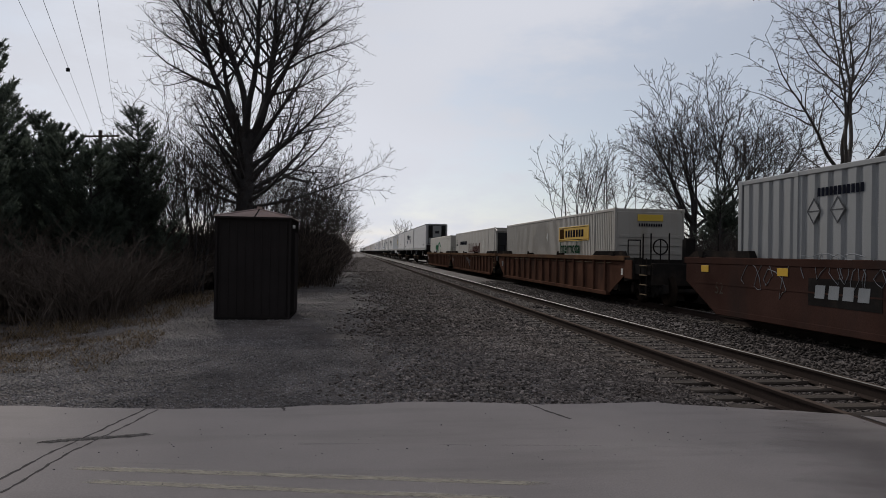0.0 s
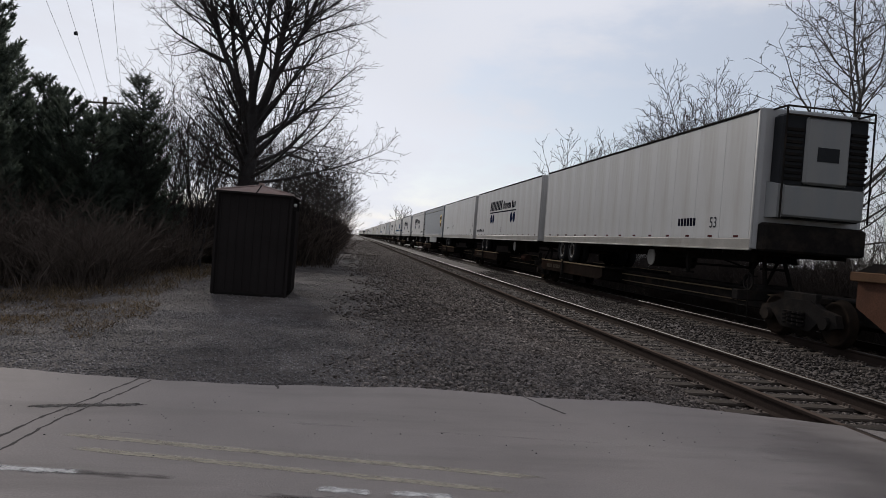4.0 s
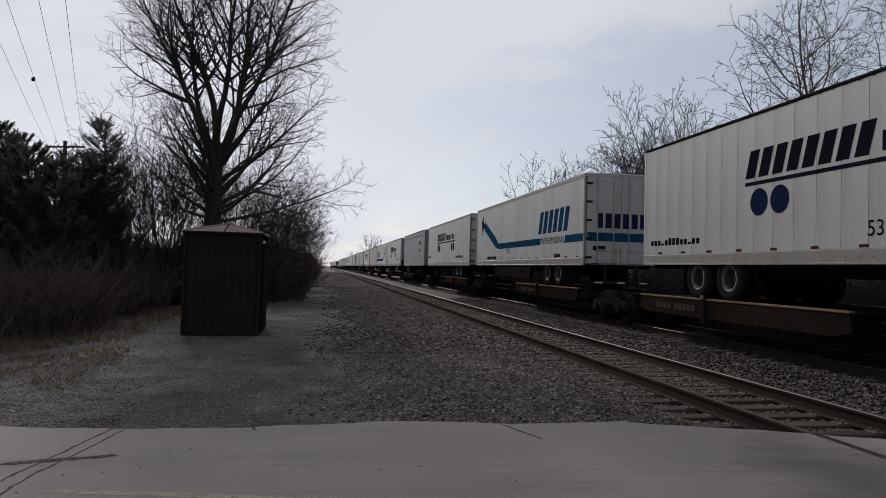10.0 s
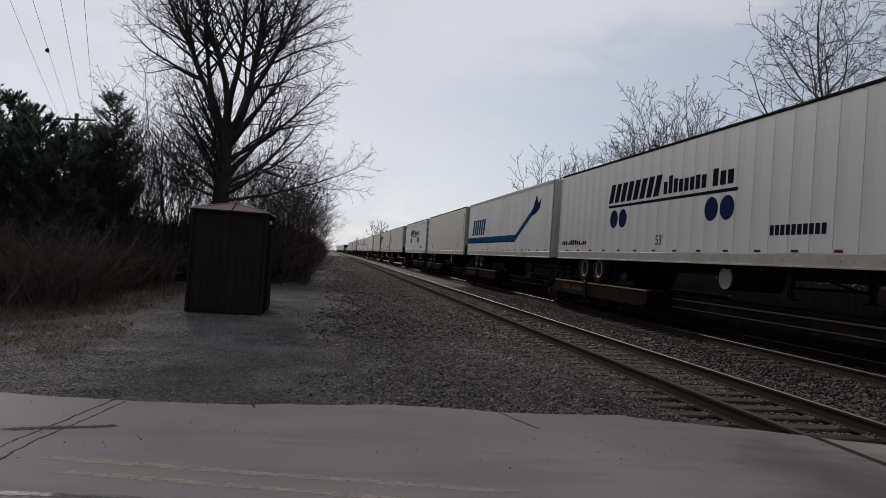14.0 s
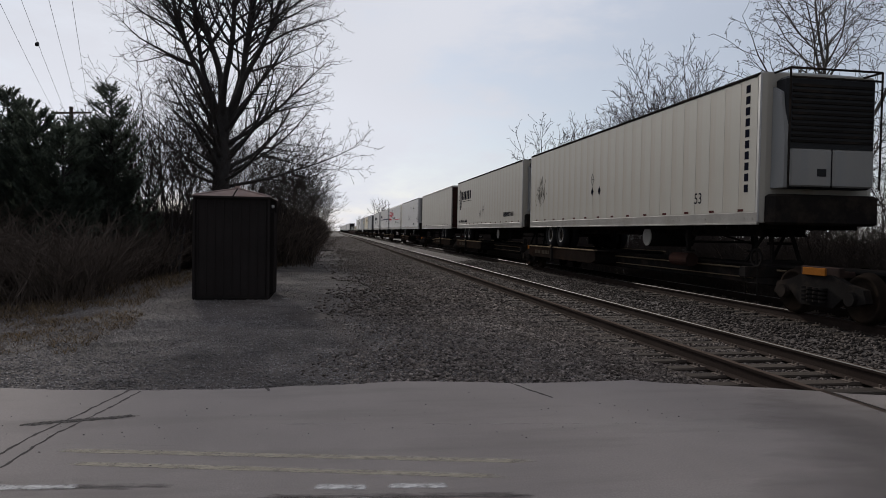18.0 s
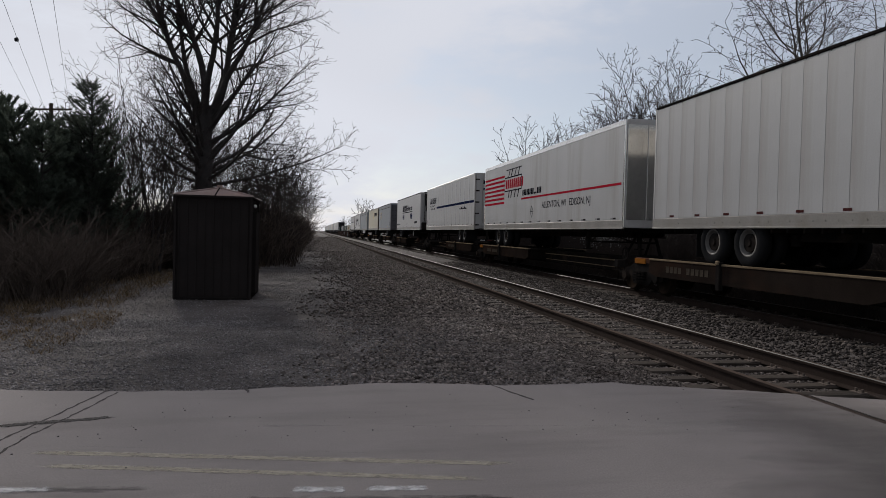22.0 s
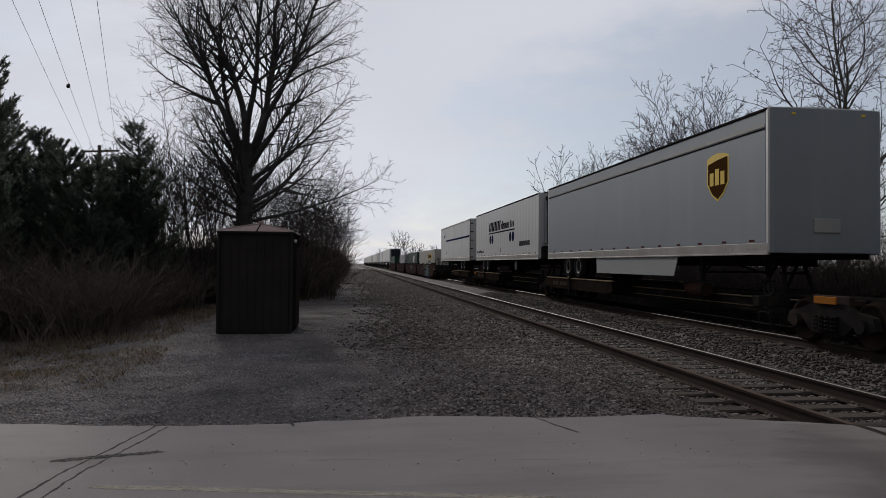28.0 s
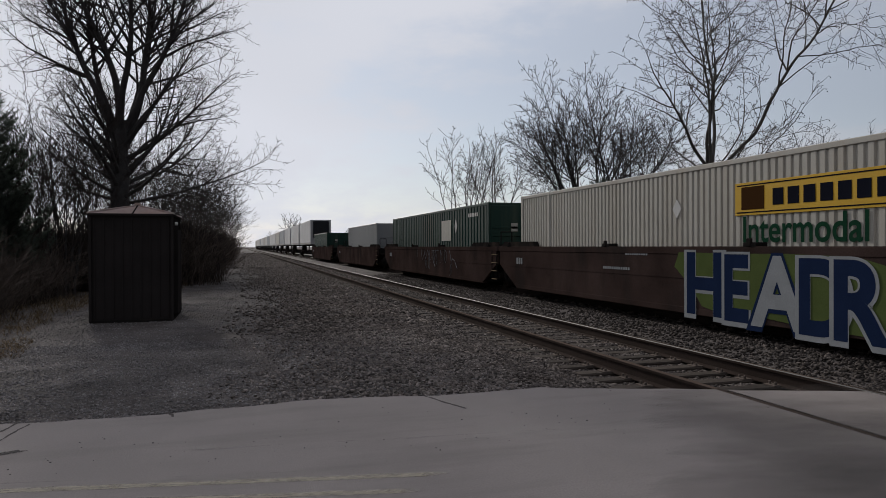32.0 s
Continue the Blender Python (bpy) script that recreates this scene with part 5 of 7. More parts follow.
def placard(tr, y, z, mat="ink", r=0.2):
    if mat == "faded":
        return placard_frame(tr, y, z, r)
    part("diamond_placard", Shape().prism([(y + r * 0.75, z), (y, z + r), (y - r * 0.75, z), (y, z - r)], 0, -0.005, -0.001), mat, tr)


def wear_patches(tr, y, z, n, seed, mat="flake", spread=1.0):
    """Places where old vinyl has peeled: a cluster of small upright ragged flakes."""
    rnd, s = random.Random(seed), Shape()
    for i in range(n * 3):
        cy, cz, r, k = y + rnd.gauss(0, spread * 0.42), z + rnd.gauss(0, spread * 0.3), rnd.uniform(0.02, 0.075), rnd.randint(4, 6)
        s.prism([(cy + (r * 0.55 * math.cos(6.283 * j / k) + 0.3 * r * math.sin(6.283 * j / k)) * rnd.uniform(0.6, 1.2), cz + 1.6 * r * rnd.uniform(0.5, 1.2) * math.sin(6.283 * j / k)) for j in range(k)], 0, -0.002 - 0.00002 * i, -0.001)
    tagged(part("peeled_patch", s, mat, tr, "grey peeled patches"), kind="stuff")


def build_trailers():
    # a refrigerated trailer leads
    t = trailer(81.45, "white refrigerated trailer with a pale cooling unit on its nose", nose="centre", tank=True)
    words("size_mark", "53", "ink", t, 1.8, 2.35, 0.26)
    number_bars(t, 3.4, 2.4, 6)
    t = trailer(98.6, "white trailer with slanted charcoal bars and navy discs", tank=True)
    alliance(t, 16.15, 4.4, end_mark=15.7)
    t = trailer(115.86, "plain bright white smooth-sided trailer", panel=16, dash="dark")
    words("size_mark", "53", "ink", t, 0.75, 2.7, 0.24)
    words("wording", "AIR-RIDE EQUIPPED", "ink", t, 13.95, 2.66, 0.12, 0.2, bold=0.02)
    part("notice", Shape().box(-0.004, 0, 0.9, 1.5, 2.3, 2.55), "light_grey", t)
    wear_patches(t, 10.2, 2.85, 5, 5, spread=0.5)
    t = trailer(133.1, "grey trailer with a brown and gold shield and a pale skirt", paint="grey", panel=16, rail="rail_white", skirt="light_grey", upper="rail_white")
    shield_badge(t, 1.5, 3.42, 1.3)
    words("size_mark", "53", "ink", t, 0.8, 2.62, 0.2)
    t = trailer(150.8, "white trailer with slanted charcoal bars, doors leading", rear=True, tank=True)
    alliance(t, 16.15, 4.2, end_mark=2.98)
    number_bars(t, 15.9, 2.45, 10, 0.14)
    t = trailer(169.95, "white refrigerated trailer with charcoal bars and navy discs", nose="split", tank=True, panel=0.6)
    alliance(t, 16.15, 4.0, end_mark=15.7)
    number_bars(t, 3.6, 2.4)
    t = trailer(190.4, "white trailer with a blue sweeping stripe, doors leading", rear=True, panel=16, skirt="frame", roof_line="rail_white")
    marten(t, 16.15, False)
    t = trailer(208.43, "white trailer with charcoal bars, door hinges at its leading corner", rear=True, tank=False, roof_line="rail_white")
    alliance(t, 16.15, 3.7, end_mark=4.3)
    number_bars(t, 15.9, 2.45, 10, 0.14)
    t = trailer(226.9, "grey shorter trailer with a brown and gold shield on its side", L=14.63, paint="grey", panel=16, upper="rail_white")
    shield_badge(t, 2.8, 3.58, 1.32)
    part("small_shield", Shape().box(-0.004, 0, 3.35, 3.55, 2.3, 2.45), "gold", t)
    t = trailer(244.9, "white refrigerated trailer with charcoal bars and a dark nose unit", nose="split", tank=True, panel=0.6)
    alliance(t, 16.15, 3.8, end_mark=15.7)
    number_bars(t, 3.6, 2.45)
    t = trailer(262.0, "white trailer with blue slanted bars and a low blue stripe", panel=16, roof_line="rail_white")
    marten(t, 16.15, True)
    t = trailer(279.4, "aged white refrigerated trailer, bare of markings", paint="warm", nose="split", tank=True, panel=0.6)
    words("size_mark", "53", "ink", t, 2.4, 2.35, 0.26)
    bars("number_bar", 9, "ink", t, 0.5, 4.5, 0.12, 0.2, vertical=True)
    placard(t, 8.6, 2.7, "faded")
    wear_patches(t, 13.3, 2.35, 5, 3, "ink", 0.3)
    t = trailer(297.0, "white trailer with charcoal bars and rust-stained door posts", rear=True, tank=True)
    alliance(t, 16.15, 4.0, end_mark=4.24)
    t = trailer(316.5, "aged white refrigerated trailer with peeled patches near its tail", paint="warm", nose="split", tank=True, panel=0.6)
    words("size_mark", "53", "ink", t, 2.5, 2.35, 0.26)
    bars("number_bar", 10, "ink", t, 0.5, 4.75, 0.14, 0.23, vertical=True)
    wear_patches(t, 14.6, 3.25, 40, 8, spread=0.75)
    placard(t, 9.0, 3.4, "faded")
    placard(t, 9.0, 3.0, "ink", 0.15)
    placard(t, 8.4, 3.0, "ink", 0.15)
    t = trailer(333.95, "aged white refrigerated trailer with a globe mark and dark bars", paint="warm", nose="split", tank=True, panel=0.6)
    y = 15.55
    g = Shape()
    for k in (-1.0, -0.62, -0.2, 0.25):
        for i in range(14):
            p, q = [-1.45 + 2.9 * (i + j) / 14 for j in (0, 1)]
            g.tube((-0.003, y - 0.42 - 0.5 * k * -math.cos(p), 3.73 + 0.66 * math.sin(p)), (-0.003, y - 0.42 - 0.5 * k * -math.cos(q), 3.73 + 0.66 * math.sin(q)), 0.013, 0.013, 4)
    for z in (-0.5, -0.25, 0.0, 0.25, 0.5):
        r = 0.5 * math.sqrt(1 - (z / 0.68) ** 2)
        g.tube((-0.003, y - 0.42 + r, 3.73 + z - 0.02), (-0.003, y - 0.42 - r * 0.5, 3.73 + z + 0.05), 0.011, 0.011, 4)
    part("globe_mark", g, "ink", t, "dark lined globe mark")
    bars("lettering_bar", 6, "ink", t, 14.57, 3.7, 0.54, 0.5, 0.1)
    stripe("rule", "ink", t, 14.57, 11.55, 3.58, 3.61)
    bars("lettering_bar", 7, "faded", t, 14.54, 3.17, 0.28, 0.43)
    bars("web_address_bar", 17, "ink", t, 15.59, 2.24, 0.16, 0.172, heights=[0.8, 0.8, 0.8, 0.3, 0.8, 1, 0.8, 1])
    number_bars(t, 3.4, 2.4, 11, 0.22)
    placard(t, 8.9, 2.67, "faded", 0.25)
    placard(t, 8.1, 2.9, "faded", 0.25)
    t = trailer(352.45, "aged white trailer with upright seams, faded lettering and dark brown doors", paint="warm", rear=True, seam="faded", door="maroon", dash="dark", roof_line="rail_white")
    bars("lettering_bar", 6, "faded", t, 5.7, 3.8, 0.5, 0.66)
    t = trailer(371.48, "white refrigerated trailer with a small tan notice and placards", nose="centre", tank=True, panel=0.6)
    part("notice", Shape().box(-0.004, 0, 3.38, 4.33, 3.68, 4.24), "faded", t, "tan paper notice")
    bars("lettering_bar", 8, "ink", t, 4.28, 3.92, 0.16, 0.11, 0.2, x=-0.007)
    part("vent_hatch", Shape().box(-0.02, 0, 6.2, 6.42, 3.95, 4.15, 0.005), "ink", t)
    number_bars(t, 4.56, 2.3, 10, 0.17)
    for q, r in ((8.61, 2.87), (8.39, 3.19), (7.58, 2.94), (7.24, 3.25), (7.21, 2.86)):
        placard(t, q, r, "ink" if r > 2.9 else "faded", 0.17)
    wear_patches(t, 0.9, 2.95, 14, 9, "flake", 0.5)
    bars("number_bar", 10, "ink", t, 0.45, 4.75, 0.14, 0.23, vertical=True)
    t = trailer(389.33, "white trailer with red stripes and a polished steel nose", panel=16, nose="steel", dash="dark", roof_line="chrome")
    kreil(t, 16.15)
    t = trailer(407.76, "white panelled trailer with a dark blue stripe, doors leading", rear=True, seam="light_grey", roof_line="alloy", dash="red")
    bars("lettering_bar", 6, "ink", t, 14.56, 3.74, 0.4, 0.43, 0.25)
    words("wording", "TRUCK LINE  SINCE 1957", "ink", t, 14.62, 3.52, 0.13, 0.2, squeeze=1.05)
    words("wording", "NORTHFIELD, MN", "ink", t, 14.26, 3.3, 0.12, squeeze=1.3, bold=0.02)
    words("size_mark", "53", "ink", t, 16.0, 2.25, 0.3)
    stripe("blue_stripe", "navy", t, 11.83, 0.15, 3.34, 3.48)
    bars("web_address_bar", 20, "ink", t, 3.95, 3.05, 0.15, 0.1, 0.2, heights=[0.5, 0.5, 0.5, 0.3, 1, 1, 0.9, 1])
    door_marks(t)
    t = trailer(427.2, "white refrigerated trailer with charcoal bars and a dark nose", nose="split", tank=True, panel=0.6)
    alliance(t, 16.15, 3.9, end_mark=15.7)
    number_bars(t, 3.4, 2.4)
    t = trailer(450.2, "grey shorter trailer with a shield and a dark roll-up door", L=13.72, paint="grey", rear=True, roll_up=True, door="shingle", panel=16, upper="rail_white")
    shield_badge(t, 11.12, 3.55, 1.1)
    for i in range(3):
        part("notice", Shape().box(-0.004, 0, 0.55, 0.75, 2.3 + i * 0.16, 2.42 + i * 0.16), "frame", t)
    part("small_shield", Shape().box(-0.004, 0, 2.2, 2.4, 2.25, 2.4), "gold", t)
    t = trailer(465.8, "cream trailer with upright seams, gold bars and dark red doors", paint="cream", rear=True, seam="faded", door="maroon", roof_line="rail_white")
    bars("lettering_bar", 6, "ink", t, 5.68, 3.8, 0.5, 0.66)
    bars("crest_bar", 3, "gold", t, 7.1, 3.5, 0.9, 0.25, 0.2)
    t = trailer(485.7, "grey trailer with a pale skirt and a shield by its nose", paint="grey", panel=16, skirt="light_grey", upper="rail_white")
    shield_badge(t, 2.0, 3.7, 1.15)
    t = trailer(503.37, "white refrigerated trailer with charcoal bars and worn nose", nose="split", tank=True, panel=0.6)
    alliance(t, 16.15, 3.9, end_mark=15.7)
    number_bars(t, 3.7, 2.55, 11, 0.24)
    t = trailer(522.1, "smooth white trailer with a dark blue stripe, doors leading", rear=True, panel=16, dash="red", roof_line="rail_white")
    stripe("blue_stripe", "navy", t, 12.69, 0.25, 3.58, 3.73)
    bars("lettering_bar", 1, "red", t, 14.25, 4.03, 0.16, 0.22, 0.2)
    bars("lettering_bar", 3, "ink", t, 14.0, 4.03, 0.16, 0.17, 0.2)
    words("size_mark", "53", "ink", t, 15.85, 2.53, 0.22)
    wear_patches(t, 12.8, 4.15, 9, 15, "flake", 0.35)
    part("pen_holder", Shape().box(-0.012, 0, 12.3, 12.33, 2.45, 2.75), "frame", t)
    door_marks(t)


def door_marks(t):
    part("door_bar", Shape().box(0.42, 1.15, -0.036, -0.031, 4.35, 4.55), "ink", t)
    part("door_bar", Shape().box(0.45, 1.12, -0.036, -0.031, 4.0, 4.14), "navy", t)
    part("door_bar", Shape().box(1.6, 2.1, -0.036, -0.031, 4.5, 4.68), "ink", t)


def marten(t, L, nose_leads):
    """A blue stripe that dips from a bird-shaped mark and runs along the side, with slanted bars over it."""
    if not nose_leads:
        stripe("blue_stripe", "blue", t, 11.3, 4.65, 2.65, 2.92, skew=0.0)
        stripe("blue_stripe", "blue", t, 1.85, 0.1, 2.65, 2.92)
        stripe("blue_sweep", "blue", t, 14.3, 11.9, 3.72, 4.2, skew=-0.95)
        part("blue_sweep", Shape().prism([(11.9, 2.77), (11.9, 3.25), (11.3, 2.92), (11.3, 2.65)], 0, -0.004, -0.001), "blue", t)
        part("bird_mark", Shape().prism([(15.0, 4.15), (14.5, 4.6), (14.6, 4.2), (14.1, 3.9), (14.55, 3.8), (14.75, 3.4), (14.85, 3.85)], 0, -0.007, -0.004), "navy", t, "swooping bird in navy")
        bars("lettering_bar", 6, "blue", t, 4.95, 3.08, 0.87, 0.58, 0.3)
        words("wording", "INTERMODAL", "ink", t, 4.57, 2.67, 0.25, 0.0, squeeze=1.25)
        for i in range(2):
            placard(t, 9.3 + i * 0.4, 2.6, "faded", 0.2)
        words("size_mark", "53", "ink", t, 16.0, 2.18, 0.22)
        bars("web_address_bar", 14, "ink", t, 13.6, 2.15, 0.15, 0.14)
        bars("number_bar", 6, "ink", t, 3.0, 2.15, 0.12, 0.12)
        part("door_stripe", Shape().box(0.1, WIDTH - 0.1, -0.036, -0.031, 2.66, 2.95), "blue", t, "blue band across the doors")
        s = Shape()
        for i in range(6):
            s.box(0.42 + i * 0.31, 0.64 + i * 0.31, -0.036, -0.031, 3.1, 3.6)
        part("door_lettering_bar", s, "navy", t)
        part("door_number_bar", Shape().box(0.3, 0.75, -0.036, -0.031, 2.35, 2.5), "ink", t)
    else:
        stripe("blue_stripe", "blue", t, L - 0.1, 5.2, 2.58, 2.86)
        stripe("navy_stripe", "navy", t, L - 0.1, 5.2, 2.53, 2.585)
        stripe("blue_sweep", "blue", t, 5.2, 2.6, 2.58, 2.86, skew=1.1)
        part("bird_mark", Shape().prism([(2.9, 3.6), (2.2, 4.5), (1.9, 4.1), (1.5, 4.35), (1.7, 3.9), (2.2, 3.7)], 0, -0.007, -0.004), "navy", t, "swooping bird in navy")
        bars("lettering_bar", 6, "blue", t, 14.9, 3.0, 0.88, 0.55, 0.28)


def kreil(t, L):
    """Seven red stripes behind a framed red word of bars, a red rule to the nose."""
    for i in range(7):
        stripe("red_stripe", "red", t, L - 0.1, 12.45, 3.02 + i * 0.2, 3.12 + i * 0.2)
    f = Shape()
    y0, y1 = 12.41, 9.8
    f.prism([(y0, 3.55), (y0, 3.6), (y1, 3.6), (y1, 3.55)], 0, -0.005, -0.001).prism([(y0, 4.15), (y0, 4.2), (y1, 4.2), (y1, 4.15)], 0, -0.005, -0.001)
    f.prism([(y0, 3.55), (y0, 4.2), (y0 - 0.06, 4.2), (y0 - 0.06, 3.55)], 0, -0.005, -0.001).prism([(y1 + 0.06, 3.55), (y1 + 0.06, 4.2), (y1, 4.2), (y1, 3.55)], 0, -0.005, -0.001)
    for a in (0.55, 0.95, 1.5, 2.0):
        f.prism([(y0 - a, 4.2), (y0 - a - 0.1, 4.2), (y0 - a - 0.3, 4.5), (y0 - a - 0.2, 4.5)], 0, -0.005, -0.001)
        f.prism([(y0 - a, 3.25), (y0 - a - 0.1, 3.25), (y0 - a - 0.25, 3.55), (y0 - a - 0.15, 3.55)], 0, -0.005, -0.001)
    f.prism([(y0 - 0.2, 4.5), (y0 - 2.6, 4.5), (y0 - 2.6, 4.54), (y0 - 0.2, 4.54)], 0, -0.005, -0.001)
    part("frame_mark", f, "ink", t)
    bars("lettering_bar", 9, "red", t, y0 - 0.18, 3.68, 0.4, 0.3)
    bars("lettering_bar", 13, "ink", t, y1 - 0.15, 3.26, 0.24, 0.19, heights=[1, 1, 1, 1, 1, 1, 1, 1, 0.3, 0.3, 1, 1, 1])
    stripe("red_rule", "red", t, y1, 0.2, 3.1, 3.17)
    words("wording", "ALLENTON, WI   EDISON, NJ", "ink", t, 7.1, 2.66, 0.25, squeeze=1.05)
    placard(t, 8.35, 2.56, "faded", 0.25)


def build_containers():
    c = container(-1.66, "light grey corrugated container with two warning placards", z1=3.26, paint="light_grey", pitch=0.36)
    for y in (13.59, 12.95):
        part("placard_plate", Shape().prism([(y + 0.18, 2.45), (y, 2.7), (y - 0.18, 2.45), (y, 2.2)], 0, 0.082, 0.088), "light_grey", c)
        placard_frame(c, y, 2.45, 0.25, 0.076)
    bars("number_bar", 11, "ink", c, 13.5, 2.72, 0.16, 0.11, x=0.086)
    for s, z in ((21.84, 3.14), (544.15, 3.14)):
        c = container(s, "off-white corrugated container with a yellow sign on its side", z1=z, paint="offwhite" if s < 100 else "warm")
        sign = part("sign", Shape().box(0.078, 0.092, 2.55, 6.27, 2.1, 2.68, 0.004), "yellow", c, "yellow sign with a dark rim")
        bars("lettering_bar", 7, "ink", sign, 5.35, 2.25, 0.28, 0.33, x=0.073, heights=[1, 1, 1, 1, 1, 1, 1])
        part("scroll_mark", Shape().box(0.073, 0.078, 5.55, 6.1, 2.2, 2.6), "shield", sign)
        part("rim_line", Shape().box(0.074, 0.078, 2.6, 6.22, 2.62, 2.64).box(0.074, 0.078, 2.6, 6.22, 2.14, 2.16), "ink", sign)
        words("wording", "Intermodal", "dark_green", c, 6.1, 1.63, 0.46, x=0.08, squeeze=0.92, bold=0.022)
        part("diamond_placard", Shape().prism([(8.15, 2.32), (8.0, 2.52), (7.85, 2.32), (8.0, 2.12)], 0, 0.08, 0.084), "refl_white", c)
        end = part("end_sign", Shape().box(0.85, 1.75, -0.03, -0.02, z - 0.42, z - 0.2, 0.003), "gold", c, "small yellow sign")
        bars_end = Shape()
        for i in range(10):
            bars_end.box(0.9 + i * 0.085, 0.95 + i * 0.085, -0.026, -0.021, z - 0.6, z - 0.5)
        part("lettering_bar", bars_end, "ink", c)
    c = container(41.45, "aged white refrigerated container with dark red gothic bars", z1=3.16, paint="offwhite", side="panels", lead="reefer")
    bars("lettering_bar", 11, "brick_red", c, 9.5, 1.6, 0.66, 0.42, 0.05, x=0.076, heights=[1, 0.2, 1, 0.2, 1, 0.66, 0.72, 1, 0.66, 0.66, 1])
    part("crest_bar", Shape().prism([(4.1, 1.62), (3.95, 2.2), (3.58, 2.55), (3.2, 2.2), (3.05, 1.62)], 0, 0.074, 0.08), "faded", c)
    bars("lettering_bar", 9, "ink", c, 13.6, 2.2, 0.26, 0.36, x=0.076)
    words("size_mark", "53 ft", "ink", c, 15.6, 2.4, 0.22, x=0.076)
    bars("number_bar", 3, "ink", c, 15.6, 2.1, 0.2, 0.2, x=0.076)
    c = container(60.7, "white refrigerated container with a green animal-head mark", z1=3.12, paint="warm", side="panels", lead="doors")
    bars("lettering_bar", 5, "sign_green", c, 11.13, 1.85, 0.65, 0.42, 0.15, x=0.076, heights=[1, 0.7, 0.8, 0.7, 0.7])
    head = [(8.2 + 0.78 * math.cos(radians(q)), 2.1 + 0.52 * math.sin(radians(q))) for q in range(50, 251, 20)] + [(8.12 + 0.56 * math.cos(radians(q)), 2.08 + 0.33 * math.sin(radians(q))) for q in range(240, 49, -20)]
    part("head_mark", Shape().prism([(16.4 - y, z) for y, z in head][::-1], 0, 0.074, 0.08).prism([(7.75, 2.5), (7.2, 2.3), (7.0, 2.12), (7.2, 2.06), (7.5, 2.2), (7.9, 2.3)], 0, 0.074, 0.08).prism([(7.6, 1.95), (7.3, 1.9), (7.25, 1.6), (7.45, 1.55), (7.5, 1.8)], 0, 0.074, 0.08), "sign_green", c, "green animal-head mark of a few strokes")
    words("wording", "STACK LIMIT 3 HIGH", "ink", c, 2.85, 2.83, 0.1, x=0.076, squeeze=0.8)
    words("wording", "WTP", "ink", c, 1.35, 2.75, 0.15, x=0.064, squeeze=0.9)
    bars("lettering_bar", 4, "navy", c, 10.9, 1.6, 0.2, 0.35, 0.15, x=0.076)
    c = container(563.28, "dark green corrugated container with a white placard", z1=3.16, paint="green", pitch=0.36)
    part("notice", Shape().box(0.075, 0.083, 4.6, 6.02, 1.8, 2.68), "faded", c)
    part("diamond_placard", Shape().prism([(4.1, 2.4), (3.93, 2.7), (3.76, 2.4), (3.93, 2.1)], 0, 0.078, 0.084), "refl_white", c)
    bars("number_bar", 6, "refl_white", c, 2.3, 2.7, 0.14, 0.2, x=0.076)
    part("diamond_placard", Shape().box(0.95, 1.2, -0.02, -0.01, 2.1, 2.4), "faded", c)
    container(584.5, "light grey corrugated container, shorter", L=12.19, z1=3.1, paint="light_grey")
    c = container(611.6, "dark green corrugated container, shorter", L=12.19, z1=3.0, paint="green", pitch=0.36)
    part("diamond_placard", Shape().box(0.95, 1.2, -0.02, -0.01, 2.0, 2.3), "faded", c)


def graffiti(car):
    """Large painted letters with a pale rim over lime patches."""
    g = part("paint_patch", Shape().prism([(7.75, 1.15), (7.6, 1.44), (6.4, 1.42), (4.8, 1.43), (3.5, 1.4), (2.9, 1.25), (2.95, 0.8), (2.55, 0.6), (3.0, 0.42), (3.3, 0.28), (4.4, 0.3), (5.4, 0.36), (6.2, 0.3), (6.9, 0.42), (7.2, 0.75)], 0, -0.156, -0.153), "lime", car, "lime spray paint behind big letters")
    for k, (ch, y, w, z) in enumerate((("H", 7.42, 1.02, 0.3), ("E", 6.32, 0.84, 0.27), ("A", 5.52, 1.0, 0.25), ("D", 4.6, 0.85, 0.23), ("R", 3.95, 0.95, 0.22))):
        rim = words("letter_rim", ch, "lilac" if ch == "A" else "chalk", g, y + 0.05, z - 0.05, 1.2, 0.0, -0.158 - 0.002 * k, w * 1.04, bold=0.075)
        words("letter", ch, "chalk" if ch == "A" else "lilac", g, y, z, 1.14, 0.0, -0.159 - 0.002 * k, w, bold=0.045)


def scrawl(car, y, z, size, seed, mat="chalk"):
    rnd, s = random.Random(seed), Shape()
    p, line = Vector((0, y, z)), []
    for i in range(26):
        a = i * 0.9 + rnd.uniform(-0.7, 0.7)
        q = p + Vector((0, -0.055 * size + 0.16 * size * math.cos(a), 0.2 * size * math.sin(a)))
        q.z = min(max(q.z, z - 0.3 * size), z + 0.35 * size)
        line.append(Vector((-0.142, q.y, q.z)))
        p = q
    s.pipe(line, 0.009, 4)
    part("scrawl", s, mat, car, "thin white spray scrawl")


